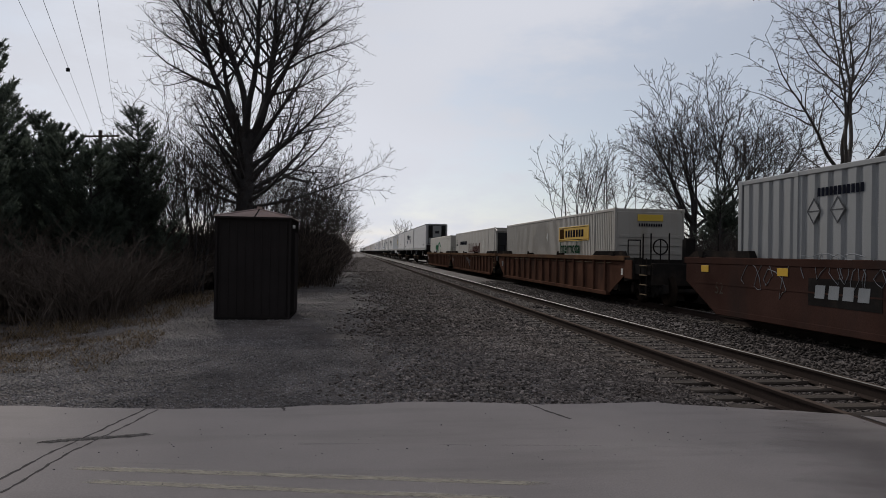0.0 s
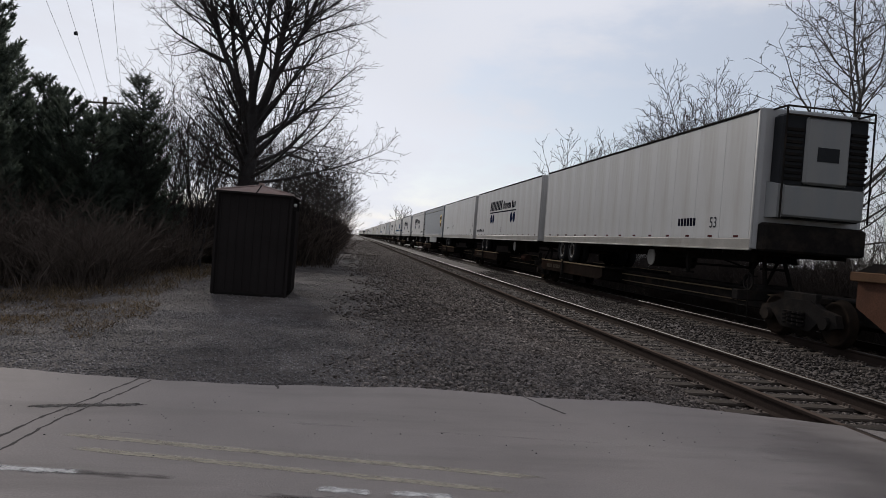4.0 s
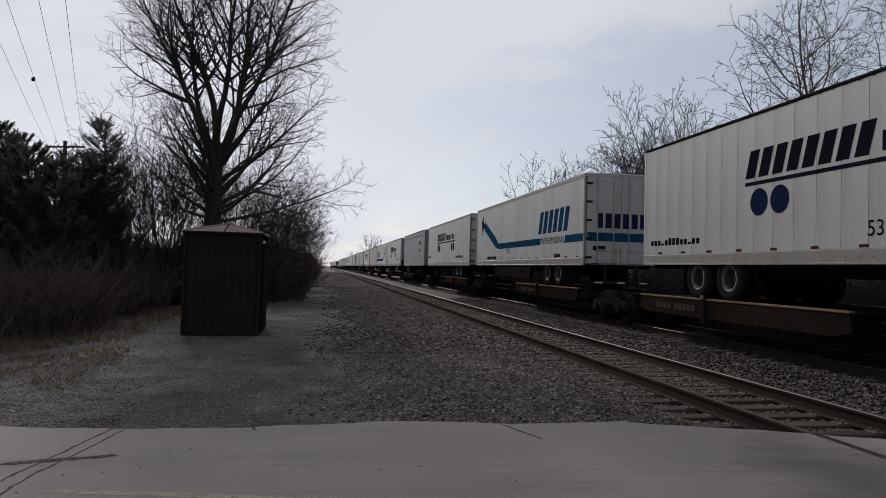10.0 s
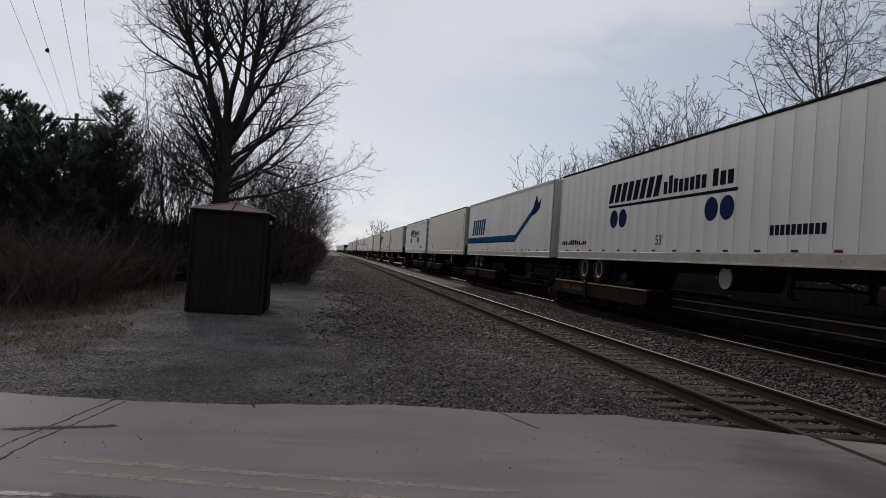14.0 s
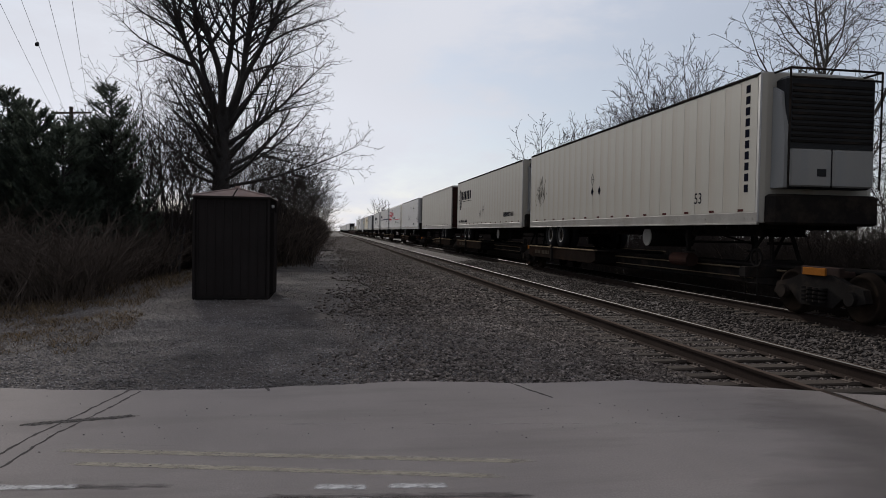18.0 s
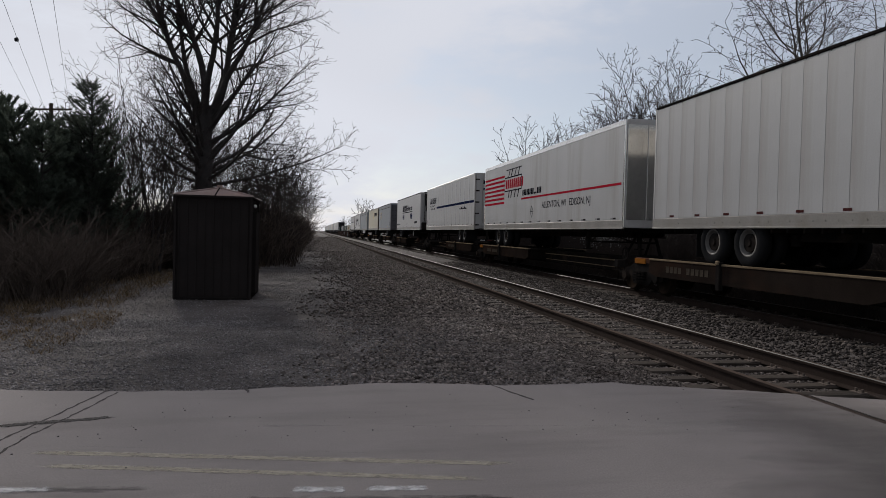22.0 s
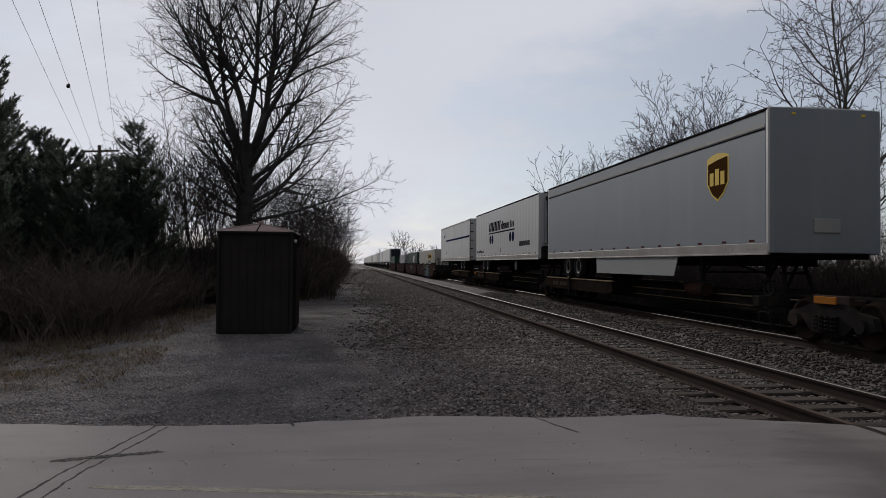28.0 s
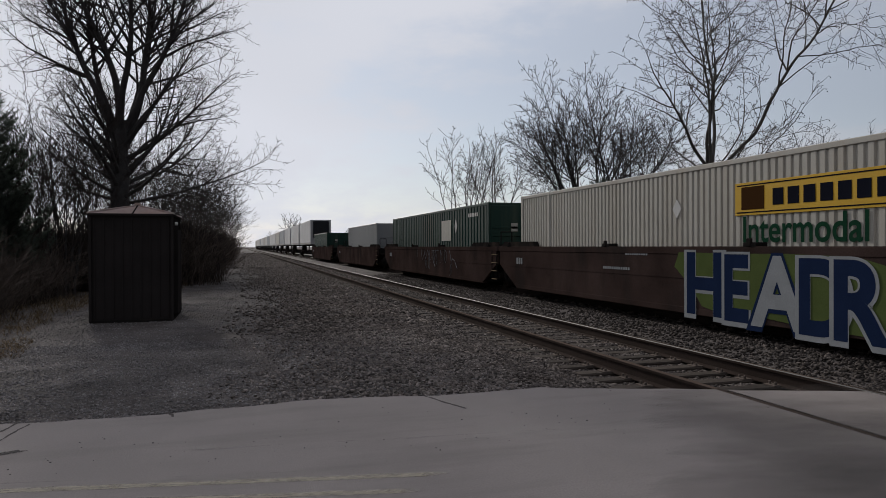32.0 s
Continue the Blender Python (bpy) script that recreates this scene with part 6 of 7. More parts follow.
def build_cars():
    for s, label in ((21.84, "weathered orange ribbed well car"), (41.45, "weathered orange ribbed well car with rusty streaks"), (60.7, "weathered orange ribbed well car carrying a white container")):
        c = well_car(s, 16.15, 1.35, 1.35, "orange", True, label, end=s < 30)
        bars("number_bar", 2, "chalk", c, 16.6, 0.85, 0.28, 0.2, x=-0.09)
    scrawl(MOVERS[-2][0], 9.0, 0.9, 1.0, 4)
    c = well_car(-1.66, 16.15, 1.35, 2.05, "rust", False, "orange-brown smooth-sided well car with chalky scrawls", plate=(17.0, 14.0))
    stripe("dark_field", "frame", c, 13.4, 11.6, 0.7, 1.2, -0.1445)
    bars("reporting_bar", 4, "chalk", c, 13.22, 0.84, 0.24, 0.36, 0.12, x=-0.149)
    words("size_mark", "52", "stencil", c, 16.7, 0.72, 0.26, x=-0.147)
    scrawl(c, 15.4, 1.05, 1.2, 7)
    scrawl(c, 13.4, 1.2, 1.3, 9)
    scrawl(c, 12.4, 1.2, 1.0, 10)
    for s, L, label in ((544.15, 16.15, "brown smooth-sided well car with bold painted letters"), (563.28, 16.15, "brown smooth-sided well car with pale scrawls"), (584.5, 16.15, "brown smooth-sided well car"), (607.0, 16.15, "brown smooth-sided well car under a green container")):
        c = well_car(s, L, 1.45, 1.4, "brown", False, label, plate=(0.9,) if s < 550 else None, end=s < 550)
        if s < 550:
            graffiti(c)
            bars("number_bar", 10, "chalk", c, 9.6, 1.36, 0.07, 0.09, x=-0.146)
            bars("number_bar", 12, "chalk", c, 10.6, 1.02, 0.06, 0.1, x=-0.146)
        elif s < 570:
            for i in range(3):
                scrawl(c, 9.4 - i * 1.7, 0.85, 1.9, 20 + i)
        bars("number_bar", 3, "chalk", c, 16.0, 1.0, 0.2, 0.17, x=-0.146)


def build_spines():
    cars = sorted(m[2] for m in MOVERS if m[0].name.startswith("semi_trailer"))
    info = {round(m[2], 2): m[0] for m in MOVERS if m[0].name.startswith("semi_trailer")}
    for i, s in enumerate(cars):
        tr = info[round(s, 2)]
        L = {226.9: 14.63, 450.2: 13.72}.get(round(s, 2), 16.15)
        rear = any(c.name.startswith("rear_bumper") for c in tr.children)
        gap = min(max(s - cars[i - 1] - 16.15, 1.4), 3.2) if i else 3.0
        sill = {98.6: "orange", 115.86: "brown", 150.8: "orange", 226.9: "orange", 262.0: "orange", 316.5: "brown", 333.95: "brown", 371.48: "orange", 389.33: "orange", 407.76: "brown", 485.7: "brown", 522.1: "orange"}.get(round(s, 2), "frame")
        spine_car(s, L, max(gap, 1.6), rear, sill, {"orange": "spine railcar with rusty orange sills", "frame": "black grimy spine railcar", "brown": "spine railcar with dark brown sills"}[sill], tank=i % 3 == 1)


def far_trailer(s, paint, nose):
    """The tail of the train, far down the line."""
    tr = rolling(thing("semi_trailer", {"white": "white trailer far back in the train", "grey": "grey trailer far back in the train", "warm": "aged white trailer far back in the train"}[paint], "trailer", group="trailers on the train"), s)
    part("body", kept(("far_body", paint), lambda: Shape().box(0, WIDTH, 0, 16.15, 1.86, 4.94, 0.03), paint), None, tr)
    part("bottom_rail", kept(("bottom_rail", 16.15, "rail_white"), lambda: rail_shape(16.15, 1.86), "rail_white"), None, tr)
    part("underframe", kept(("underframe", 16.15), lambda: under_shape(16.15), "frame"), None, tr)
    if nose:
        part("cooling_unit", kept(("far_unit",), lambda: Shape().box(0.3, WIDTH - 0.3, -0.4, 0, 2.6, 4.8, 0.06), "dark"), None, tr)
    for d in (12.0, 13.25):
        road_wheel(tr, 0.04, d, 1.55)
    car = rolling(thing("spine_car", "dark spine railcar far back in the train", "railcar", group="spine cars of the train"), s)
    part("centre_sill", kept(("far_sill",), lambda: Shape().box(0.6, 2.0, -1.6, 16.2, 0.52, 1.0, 0.03), "frame"), None, car)
    part("deck", kept(("deck", 7.6), lambda: deck_shape(7.6), "frame"), None, car, at=(0, 8.7, 0))
    bogie(car, -0.9, WIDTH / 2)


build_trailers()
build_containers()
build_spines()
build_cars()
for i, (paint, nose) in enumerate((("white", True), ("white", False), ("white", True), ("grey", False), ("warm", True), ("white", False), ("white", True), ("grey", False), ("white", True), ("warm", False), ("white", True), ("white", False), ("grey", True), ("white", False), ("white", True), ("white", False), ("warm", True), ("white", False))):
    far_trailer(627.94 + 18.3 * i, paint, nose)

# ---- shed ----
def build_shed():
    shed = thing("equipment_shed", "dark brown metal equipment shed with a rusty hipped roof", "shed", (-2.42, 18.42, -0.2))
    body = part("wall", Shape().box(-0.865, 0.865, -0.98, 0.98, 0.06, 2.5), "shed", shed)
    rib = Shape().box(-0.018, 0.018, -0.02, 0.0, 0.1, 2.46, 0.004).mesh("rib", MAT["shed"])
    for i in range(9):
        part("rib", rib, None, body, at=(-0.8 + i * 0.2, -0.98, 0))
        r = part("rib", rib, None, body, at=(0.865, -0.88 + i * 0.22, 0))
        r.rotation_euler = (0, 0, math.pi / 2)
    for x in (-0.885, 0.885):
        for y in (-1.0, 1.0):
            part("corner_trim", Shape().box(x - 0.03, x + 0.03, y - 0.03, y + 0.03, 0.04, 2.52, 0.008), "shed", shed)
    part("skid", Shape().box(-0.9, 0.9, -1.0, 1.0, 0.0, 0.08, 0.01), "frame", shed)
    corners = [(-0.93, -1.06), (0.93, -1.06), (0.93, 1.06), (-0.93, 1.06)]
    ob = part("eave", Shape().box(-0.93, 0.93, -1.06, 1.06, 2.5, 2.555, 0.012), "shed", shed)
    for i in range(4):
        a, b = corners[i], corners[(i + 1) % 4]
        part("roof_sheet", Shape().add([(*a, 2.558), (*b, 2.558), (0, 0, 2.8), (*[0.97 * c for c in a], 2.55), (*[0.97 * c for c in b], 2.55), (0, 0, 2.77)], [(0, 1, 2), (5, 4, 3), (0, 3, 4, 1), (1, 4, 5, 2), (2, 5, 3, 0)]), "shed_roof", shed)
    ridge = Shape()
    for a in corners:
        ridge.tube((*a, 2.57), (0, 0, 2.81), 0.022, 0.022, 5)
    part("ridge_cap", ridge, "shed_roof", shed)
    part("roof_seam", Shape().tube((0.03, -1.06, 2.565), (0, -0.02, 2.805), 0.016, 0.016, 5), "shed", shed, "dark standing seam down the front of the roof")
    part("vent_cap", Shape().disc(0, 0, 2.78, 0.07, 2, 0.09, 10), "shed_roof", shed)
    part("hasp_light", Shape().disc(0.94, -0.9, 2.33, 0.04, 0, 0.06, 10), "refl_white", shed, "small white lamp on the side wall")
    part("door_frame", Shape().box(0.87, 0.975, -0.55, 0.45, 0.15, 2.2, 0.006), "shed", shed)
    pad = thing("concrete_pad", "pale grey slab lying beside the shed", "slab", (-0.75, 17.85, -0.2))
    part("block", Shape().box(-0.5, 0.2, -0.2, 0.25, -0.05, 0.02, 0.02), "light_grey", pad)


build_shed()


# ---- trees ----
def bough(rnd, wood, fine, p, way, length, r, level, style):
    """One limb that curves towards the light and sets off smaller ones, level by level."""
    step = (0.5, 0.42, 0.3, 0.2, 0.15)[level]
    n = max(2, round(length / step))
    step = length / n
    pts, radii = [p], [r]
    gap, turn = style["gap"][min(level, 2)], rnd.uniform(0, 6.283)
    due, travelled = length * (0.22 if level else 0.3) + rnd.uniform(0, gap), 0.0
    crook = style["crook"] * (0.6, 0.85, 1.0, 1.1, 1.1)[level]
    kids = []
    for i in range(n):
        u = (i + 1) / n
        way = (way + Vector((rnd.gauss(0, crook), rnd.gauss(0, crook), rnd.gauss(0, crook) + style["rise"][level] * step))).normalized()
        p = p + way * step
        pts.append(p)
        radii.append(max(style["tip"] * (0.6 if level > 2 else 0.8), r * (1 - u) ** 0.85))
        travelled += step
        while travelled >= due and level < style["levels"]:
            due += gap * rnd.uniform(0.55, 1.4)
            turn += 2.4 + rnd.uniform(-0.5, 0.5)
            side = way.orthogonal().normalized()
            side = side * math.cos(turn) + way.cross(side) * math.sin(turn)
            a = radians(rnd.uniform(*style["angle"]))
            long = style["ratio"] * (1.0, 0.95, 0.8, 0.7)[level] * (0.3 + 0.8 * (1 - u)) * length * rnd.uniform(0.55, 1.15)
            kids.append((p, way * math.cos(a) + side * math.sin(a), max(long, 0.18), max(style["tip"] * 0.8, radii[-1] * rnd.uniform(0.48, 0.72))))
    (wood if r > 0.03 else fine).limb(pts, radii, 8 if r > 0.15 else (5 if r > 0.03 else 3))
    for k in kids:
        bough(rnd, wood, fine, *k, level + 1, style)
    if level >= style["levels"] - 1 and style.get("balls") is not None and rnd.random() < 0.3:
        style["balls"].append(p)


def grow(seed, height, fork, r, mains, sides, reach, spread, low=0.6, skew=0.0, stems=1, fan=14, gap=(0.5, 0.34, 0.2, 0.16), angle=(28, 58), rise=(0.1, 0.12, 0.1, 0.05, 0), ratio=0.42, crook=0.085, tip=0.0085, levels=3, climb=(12, 46), balls=None):
    """A bare tree: stems that fork into leaders, with side limbs below the fork; skew leans the crown along x."""
    rnd = random.Random(seed)
    wood, fine = Shape(), Shape()
    style = dict(gap=gap, angle=angle, rise=rise, ratio=ratio, crook=crook, tip=tip, levels=levels, balls=balls)
    for k in range(stems):
        a = 6.283 * k / stems + 0.5
        tilt = radians(fan if stems > 1 else 0)
        top = fork * rnd.uniform(0.85, 1.12) if stems > 1 else fork
        at = [Vector((0.22 * math.cos(a) * (stems > 1) + math.sin(tilt) * math.cos(a) * top * u + rnd.gauss(0, 0.02), 0.22 * math.sin(a) * (stems > 1) + math.sin(tilt) * math.sin(a) * top * u + rnd.gauss(0, 0.02), -0.35 + (top + 0.35) * u)) for u in [i / 10 for i in range(11)]]
        wood.limb(at, [r * (1.45 if i == 0 else (1.15 if i == 1 else 1.0 - 0.022 * i)) for i in range(11)], 11)

        def send(z, az, el, long, thick, level):
            u = min(1.0, (z + 0.35) / (top + 0.35))
            base = at[int(u * 9)].lerp(at[int(u * 9) + 1], u * 9 - int(u * 9)) if u < 1 else at[10]
            lean = Vector((math.sin(tilt) * math.cos(a), math.sin(tilt) * math.sin(a), 0))
            way = (Vector((math.cos(az) * math.cos(el), math.sin(az) * math.cos(el), math.sin(el))) + lean * 0.8).normalized()
            bough(rnd, wood, fine, base, way, long * (1 + skew * math.cos(az)), thick, level, style)

        for i in range(mains):
            az = 6.283 * i / mains + a + rnd.uniform(-0.3, 0.3) - 0.5
            el = radians(90 - spread * (0.15 if i == mains - 1 and mains > 2 else rnd.uniform(0.65, 1.1)))
            z = top * rnd.uniform(0.86, 1.0)
            send(z, az, el, (height - z) * 0.93 / math.sin(el) ** 0.5, r * rnd.uniform(0.32, 0.46), 0)
        for i in range(sides):
            u = (i + 0.5) / sides
            z = fork * (low + (0.97 - low) * u)
            az = 2.4 * i + a + rnd.uniform(-0.4, 0.4)
            send(z, az, radians(climb[0] + (climb[1] - climb[0]) * u + rnd.uniform(-8, 8)), reach * rnd.uniform(0.75, 1.1), r * rnd.uniform(0.18, 0.27), 1 if stems > 1 else 0)
    return wood, fine


TREES = {}


def tree_kind(kind, bark="bark", **how):
    balls = [] if bark == "pale_bark" else None
    wood, fine = grow(balls=balls, **how)
    TREES[kind] = [wood.mesh("trunk", bark, True), fine.mesh("crown", "twig" if bark == "bark" else bark)]
    if balls:
        s = Shape()
        for p in balls:
            s.add([tuple(p + Vector(q) * 0.04 - Vector((0, 0, 0.08))) for q in ((1, 0, 0), (0, 1, 0), (-1, 0, 0), (0, -1, 0), (0, 0, 1), (0, 0, -1))], [(0, 1, 4), (1, 2, 4), (2, 3, 4), (3, 0, 4), (1, 0, 5), (2, 1, 5), (3, 2, 5), (0, 3, 5)])
        TREES[kind].append(s.mesh("seed_fruit", "twig"))


def plant_tree(kind, x, y, turn, size, label, group="", z=None):
    t = thing("tree", label, "tree", (x, y, ground_z(x, y) if z is None else z), group)
    part("trunk", TREES[kind][0], None, t)
    part("crown", TREES[kind][1], None, t)
    if len(TREES[kind]) > 2:
        tagged(part("seed_fruit", TREES[kind][2], None, t, "small dark hanging seed balls"), kind="stuff")
    t.rotation_euler, t.scale = (0, 0, radians(turn)), (size, size, size)
    return t


tree_kind("great", seed=17, height=17.0, fork=7.2, r=0.43, mains=8, sides=28, reach=5.4, spread=33, low=0.56, skew=0.15, gap=(0.27, 0.21, 0.15), ratio=0.55, tip=0.0095, crook=0.09, climb=(12, 52))
tree_kind("mid", seed=5, height=9.0, fork=2.4, r=0.1, mains=3, sides=5, reach=2.8, spread=40, stems=3, fan=13, gap=(0.36, 0.29, 0.22), ratio=0.52, tip=0.0105, crook=0.11)
tree_kind("mid2", seed=8, height=10.6, fork=3.2, r=0.14, mains=4, sides=5, reach=3.4, spread=44, stems=2, fan=12, gap=(0.36, 0.29, 0.22), ratio=0.52, tip=0.0105, crook=0.11)
tree_kind("slim", seed=31, height=6.4, fork=1.9, r=0.07, mains=3, sides=4, reach=1.4, spread=26, stems=5, fan=10, gap=(0.32, 0.27, 0.2), ratio=0.42, tip=0.0105, crook=0.12, rise=(0.14, 0.2, 0.15, 0.1, 0))
tree_kind("upright", seed=36, height=10.6, fork=3.4, r=0.13, mains=3, sides=4, reach=2.4, spread=30, stems=3, fan=8, gap=(0.46, 0.35, 0.27), ratio=0.46, tip=0.016, crook=0.1)
tree_kind("round", seed=51, height=12.8, fork=5.4, r=0.3, mains=7, sides=12, reach=4.2, spread=48, low=0.58, gap=(0.3, 0.25, 0.21), ratio=0.52, tip=0.017, climb=(4, 46), crook=0.11)
tree_kind("round_two", seed=57, height=13.4, fork=4.8, r=0.26, mains=5, sides=8, reach=4.2, spread=50, low=0.6, stems=2, fan=12, gap=(0.3, 0.25, 0.21), ratio=0.52, tip=0.017, climb=(4, 44), crook=0.11)
tree_kind("pale", "pale_bark", seed=33, height=22.5, fork=8.0, r=0.3, mains=5, sides=15, reach=7.0, spread=36, low=0.52, skew=-0.35, gap=(0.5, 0.38, 0.3), ratio=0.5, tip=0.017, angle=(32, 66), crook=0.14, climb=(-8, 40), rise=(0.1, 0.06, 0.0, -0.05, 0))

tree_kind("far_tree", seed=71, height=11.5, fork=3.4, r=0.2, mains=5, sides=6, reach=3.4, spread=46, stems=1, gap=(0.6, 0.5, 0.4), ratio=0.5, tip=0.055, crook=0.1, levels=2)

plant_tree("great", -4.9, 32.0, 0, 1.0, "large bare deciduous tree with a dense dark crown")
BARE = "bare leafless tree beside the tracks"
for k, x, y, turn, size in (("mid2", -7.4, 36, 10, 0.95), ("slim", -2.4, 37, 70, 1.0), ("mid", -5.6, 42, 130, 1.0), ("slim", -2.2, 43, 200, 1.1), ("slim", -3.4, 40, 320, 1.1), ("mid2", -6.5, 50, 250, 0.9), ("slim", -2.3, 49, 300, 1.1), ("mid", -3.8, 46, 20, 0.7),
                            ("slim", -2.4, 56, 90, 1.1), ("mid", -3.8, 62, 160, 0.75), ("slim", -2.6, 68, 15, 1.1), ("mid2", -6.5, 84, 220, 0.9), ("mid", -3.8, 78, 280, 0.8), ("mid", -4.0, 92, 40, 0.85), ("mid2", -3.4, 112, 340, 0.9), ("mid", -2.6, 132, 60, 1.15),
                            ("mid", -2.6, 158, 110, 1.2), ("mid2", -3.4, 190, 10, 1.0), ("mid", -3.0, 230, 50, 1.2), ("slim", -8.6, 33, 40, 1.2), ("mid", -11.0, 40, 75, 0.7), ("mid", -8.8, 46, 15, 1.0), ("slim", -6.6, 30, 115, 1.0), ("slim", -7.4, 33.5, 215, 1.15), ("slim", -4.2, 35, 12, 0.95),
                            ("mid", -13.5, 44, 190, 0.6), ("mid2", -10.5, 52, 75, 0.7), ("mid", -16.0, 48, 33, 0.6), ("slim", -9.8, 37, 333, 1.25)):
    plant_tree(k, x, y, turn, size, BARE, "bare trees along the line")
for k, x, y, turn, size, label in (("upright", 14.2, 43, 0, 0.95, "thin upright bare tree behind the train"), ("upright", 16.6, 43, 80, 0.95, "slender bare tree behind the train"), ("round", 21.3, 41, 0, 0.95, "round-crowned bare tree behind the train"),
                                   ("round_two", 24.6, 42, 0, 1.0, "bare tree with two stems and dense twigs behind the train"), ("pale", 27.9, 36, 180, 1.0, "tall pale-barked bare tree behind the train")):
    plant_tree(k, x, y, turn, size, label, "bare trees behind the train", -0.9)
for x, y, k, size in ((24.5, 349, "far_tree", 1.6), (29, 352, "far_tree", 1.0), (34, 356, "far_tree", 1.15), (19, 420, "far_tree", 1.0), (45, 380, "far_tree", 1.1), (62, 400, "far_tree", 1.0), (52, 330, "far_tree", 0.9), (38, 120, "mid", 0.7), (36, 36, "mid2", 0.95), (34.2, 34, "mid", 0.8), (39, 38, "mid2", 0.85), (41.5, 37, "mid", 0.95), (33.0, 41, "mid2", 0.7), (33, 50, "mid", 0.9), (40, 44, "mid2", 0.8), (44, 60, "mid", 0.9)):
    plant_tree(k, x, y, x * 37 % 360, size, "distant bare tree in a field", "distant bare trees", -0.9)


# ---- evergreens ----
def conifer(seed, height, radius):
    """A pine: trunk, whorls of upswept boughs with side shoots, and brushes of needles round every shoot."""
    rnd = random.Random(seed)
    wood, v, f = Shape(), [], []
    wood.tube((0, 0, -0.3), (0, 0, height * 0.97), 0.16, 0.015, 7)

    def brush(p, w, long, size):
        for _ in range(int(8 + long * 80)):
            c = p + w * (long * rnd.uniform(0.1, 1.0))
            d = (w * rnd.uniform(0.4, 1.1) + Vector((rnd.gauss(0, 0.6), rnd.gauss(0, 0.6), rnd.gauss(0.1, 0.5)))).normalized() * size * rnd.uniform(0.7, 1.2)
            e = d.orthogonal().normalized() * 0.02
            m = len(v)
            v.extend((tuple(c - e), tuple(c + e), tuple(c + d)))
            f.append((m, m + 1, m + 2))

    z = 0.4
    while z < height * 0.98:
        k = z / height
        reach = radius * (1 - k) ** 0.7 * rnd.uniform(0.7, 1.12) + 0.15
        for j in range(rnd.randint(5, 7) if k < 0.85 else 4):
            a, r = rnd.uniform(0, 6.283), reach * rnd.uniform(0.55, 1.15)
            p, w = Vector((0, 0, z)), Vector((math.cos(a), math.sin(a), 0.12 + 0.5 * k))
            n = max(2, int(r / 0.34))
            for i in range(n):
                w = (w + Vector((rnd.gauss(0, 0.1), rnd.gauss(0, 0.1), 0.16))).normalized()
                q = p + w * (r / n)
                wood.tube(p, q, 0.024 * (1 - i / (n + 1)), 0.024 * (1 - (i + 1) / (n + 1)), 3, False)
                if i >= n * 0.2:
                    for side in (-1, 1, rnd.choice((-1, 1))):
                        x = (w + Vector((-math.sin(a), math.cos(a), 0)) * side * rnd.uniform(0.4, 1.1) + Vector((0, 0, rnd.uniform(0.1, 0.7)))).normalized()
                        brush(p.lerp(q, rnd.random()), x, rnd.uniform(0.22, 0.46), 0.18)
                p = q
            brush(p, (w + Vector((0, 0, 0.5))).normalized(), rnd.uniform(0.3, 0.55), 0.15)
        z += rnd.uniform(0.24, 0.4)
    brush(Vector((0, 0, height * 0.93)), Vector((0, 0, 1)), height * 0.07, 0.16)
    return wood.mesh("trunk", "bark"), Shape().add(v, f).mesh("needle_crown", "needle")


PINES = [conifer(s, h, r) for s, h, r in ((1, 8.3, 2.7), (2, 9.8, 3.3), (3, 6.6, 2.9), (4, 7.6, 2.5))]


def plant_pine(i, x, y, turn, size, z=None):
    t = thing("pine_tree", "grey-green pine tree with boughs to the ground", "tree", (x, y, ground_z(x, y) if z is None else z), "pines beside the apron")
    part("trunk", PINES[i][0], None, t)
    part("needle_crown", PINES[i][1], None, t, "dark green needle clumps")
    t.rotation_euler, t.scale = (0, 0, radians(turn)), (size, size, size)


for i, x, y, turn, size in ((1, -12.8, 23.6, 0, 1.0), (3, -8.5, 28.5, 60, 0.97), (2, -10.3, 26.2, 120, 0.88), (2, -8.9, 24.8, 200, 0.78), (0, -12.4, 29, 20, 0.86), (2, -14.0, 26.5, 77, 0.95), (2, -11.0, 21.4, 300, 0.8), (1, -15.5, 23.0, 33, 1.0), (2, -9.4, 30.5, 250, 0.95), (0, -13.4, 33, 140, 0.9),
                            (2, -17, 30, 10, 1.0), (1, -19, 27, 90, 0.9), (2, -13.2, 20.5, 210, 0.8), (2, -10.8, 33, 45, 0.9), (2, -12.0, 37, 15, 0.95), (0, -16.5, 36, 70, 0.85)):
    plant_pine(i, x, y, turn, size)
for i, x, y, turn, size in ((2, -9.6, 29.6, 80, 0.85), (0, -18.5, 24.5, 140, 1.0), (2, -10.2, 29.2, 40, 0.9), (1, -14.2, 30.0, 220, 0.85), (1, -13.1, 25.6, 160, 0.97)):
    plant_pine(i, x, y, turn, size)
plant_pine(2, 20.6, 36.5, 30, 0.92, -0.9)
plant_pine(2, 21.6, 38.0, 130, 0.8, -0.9)


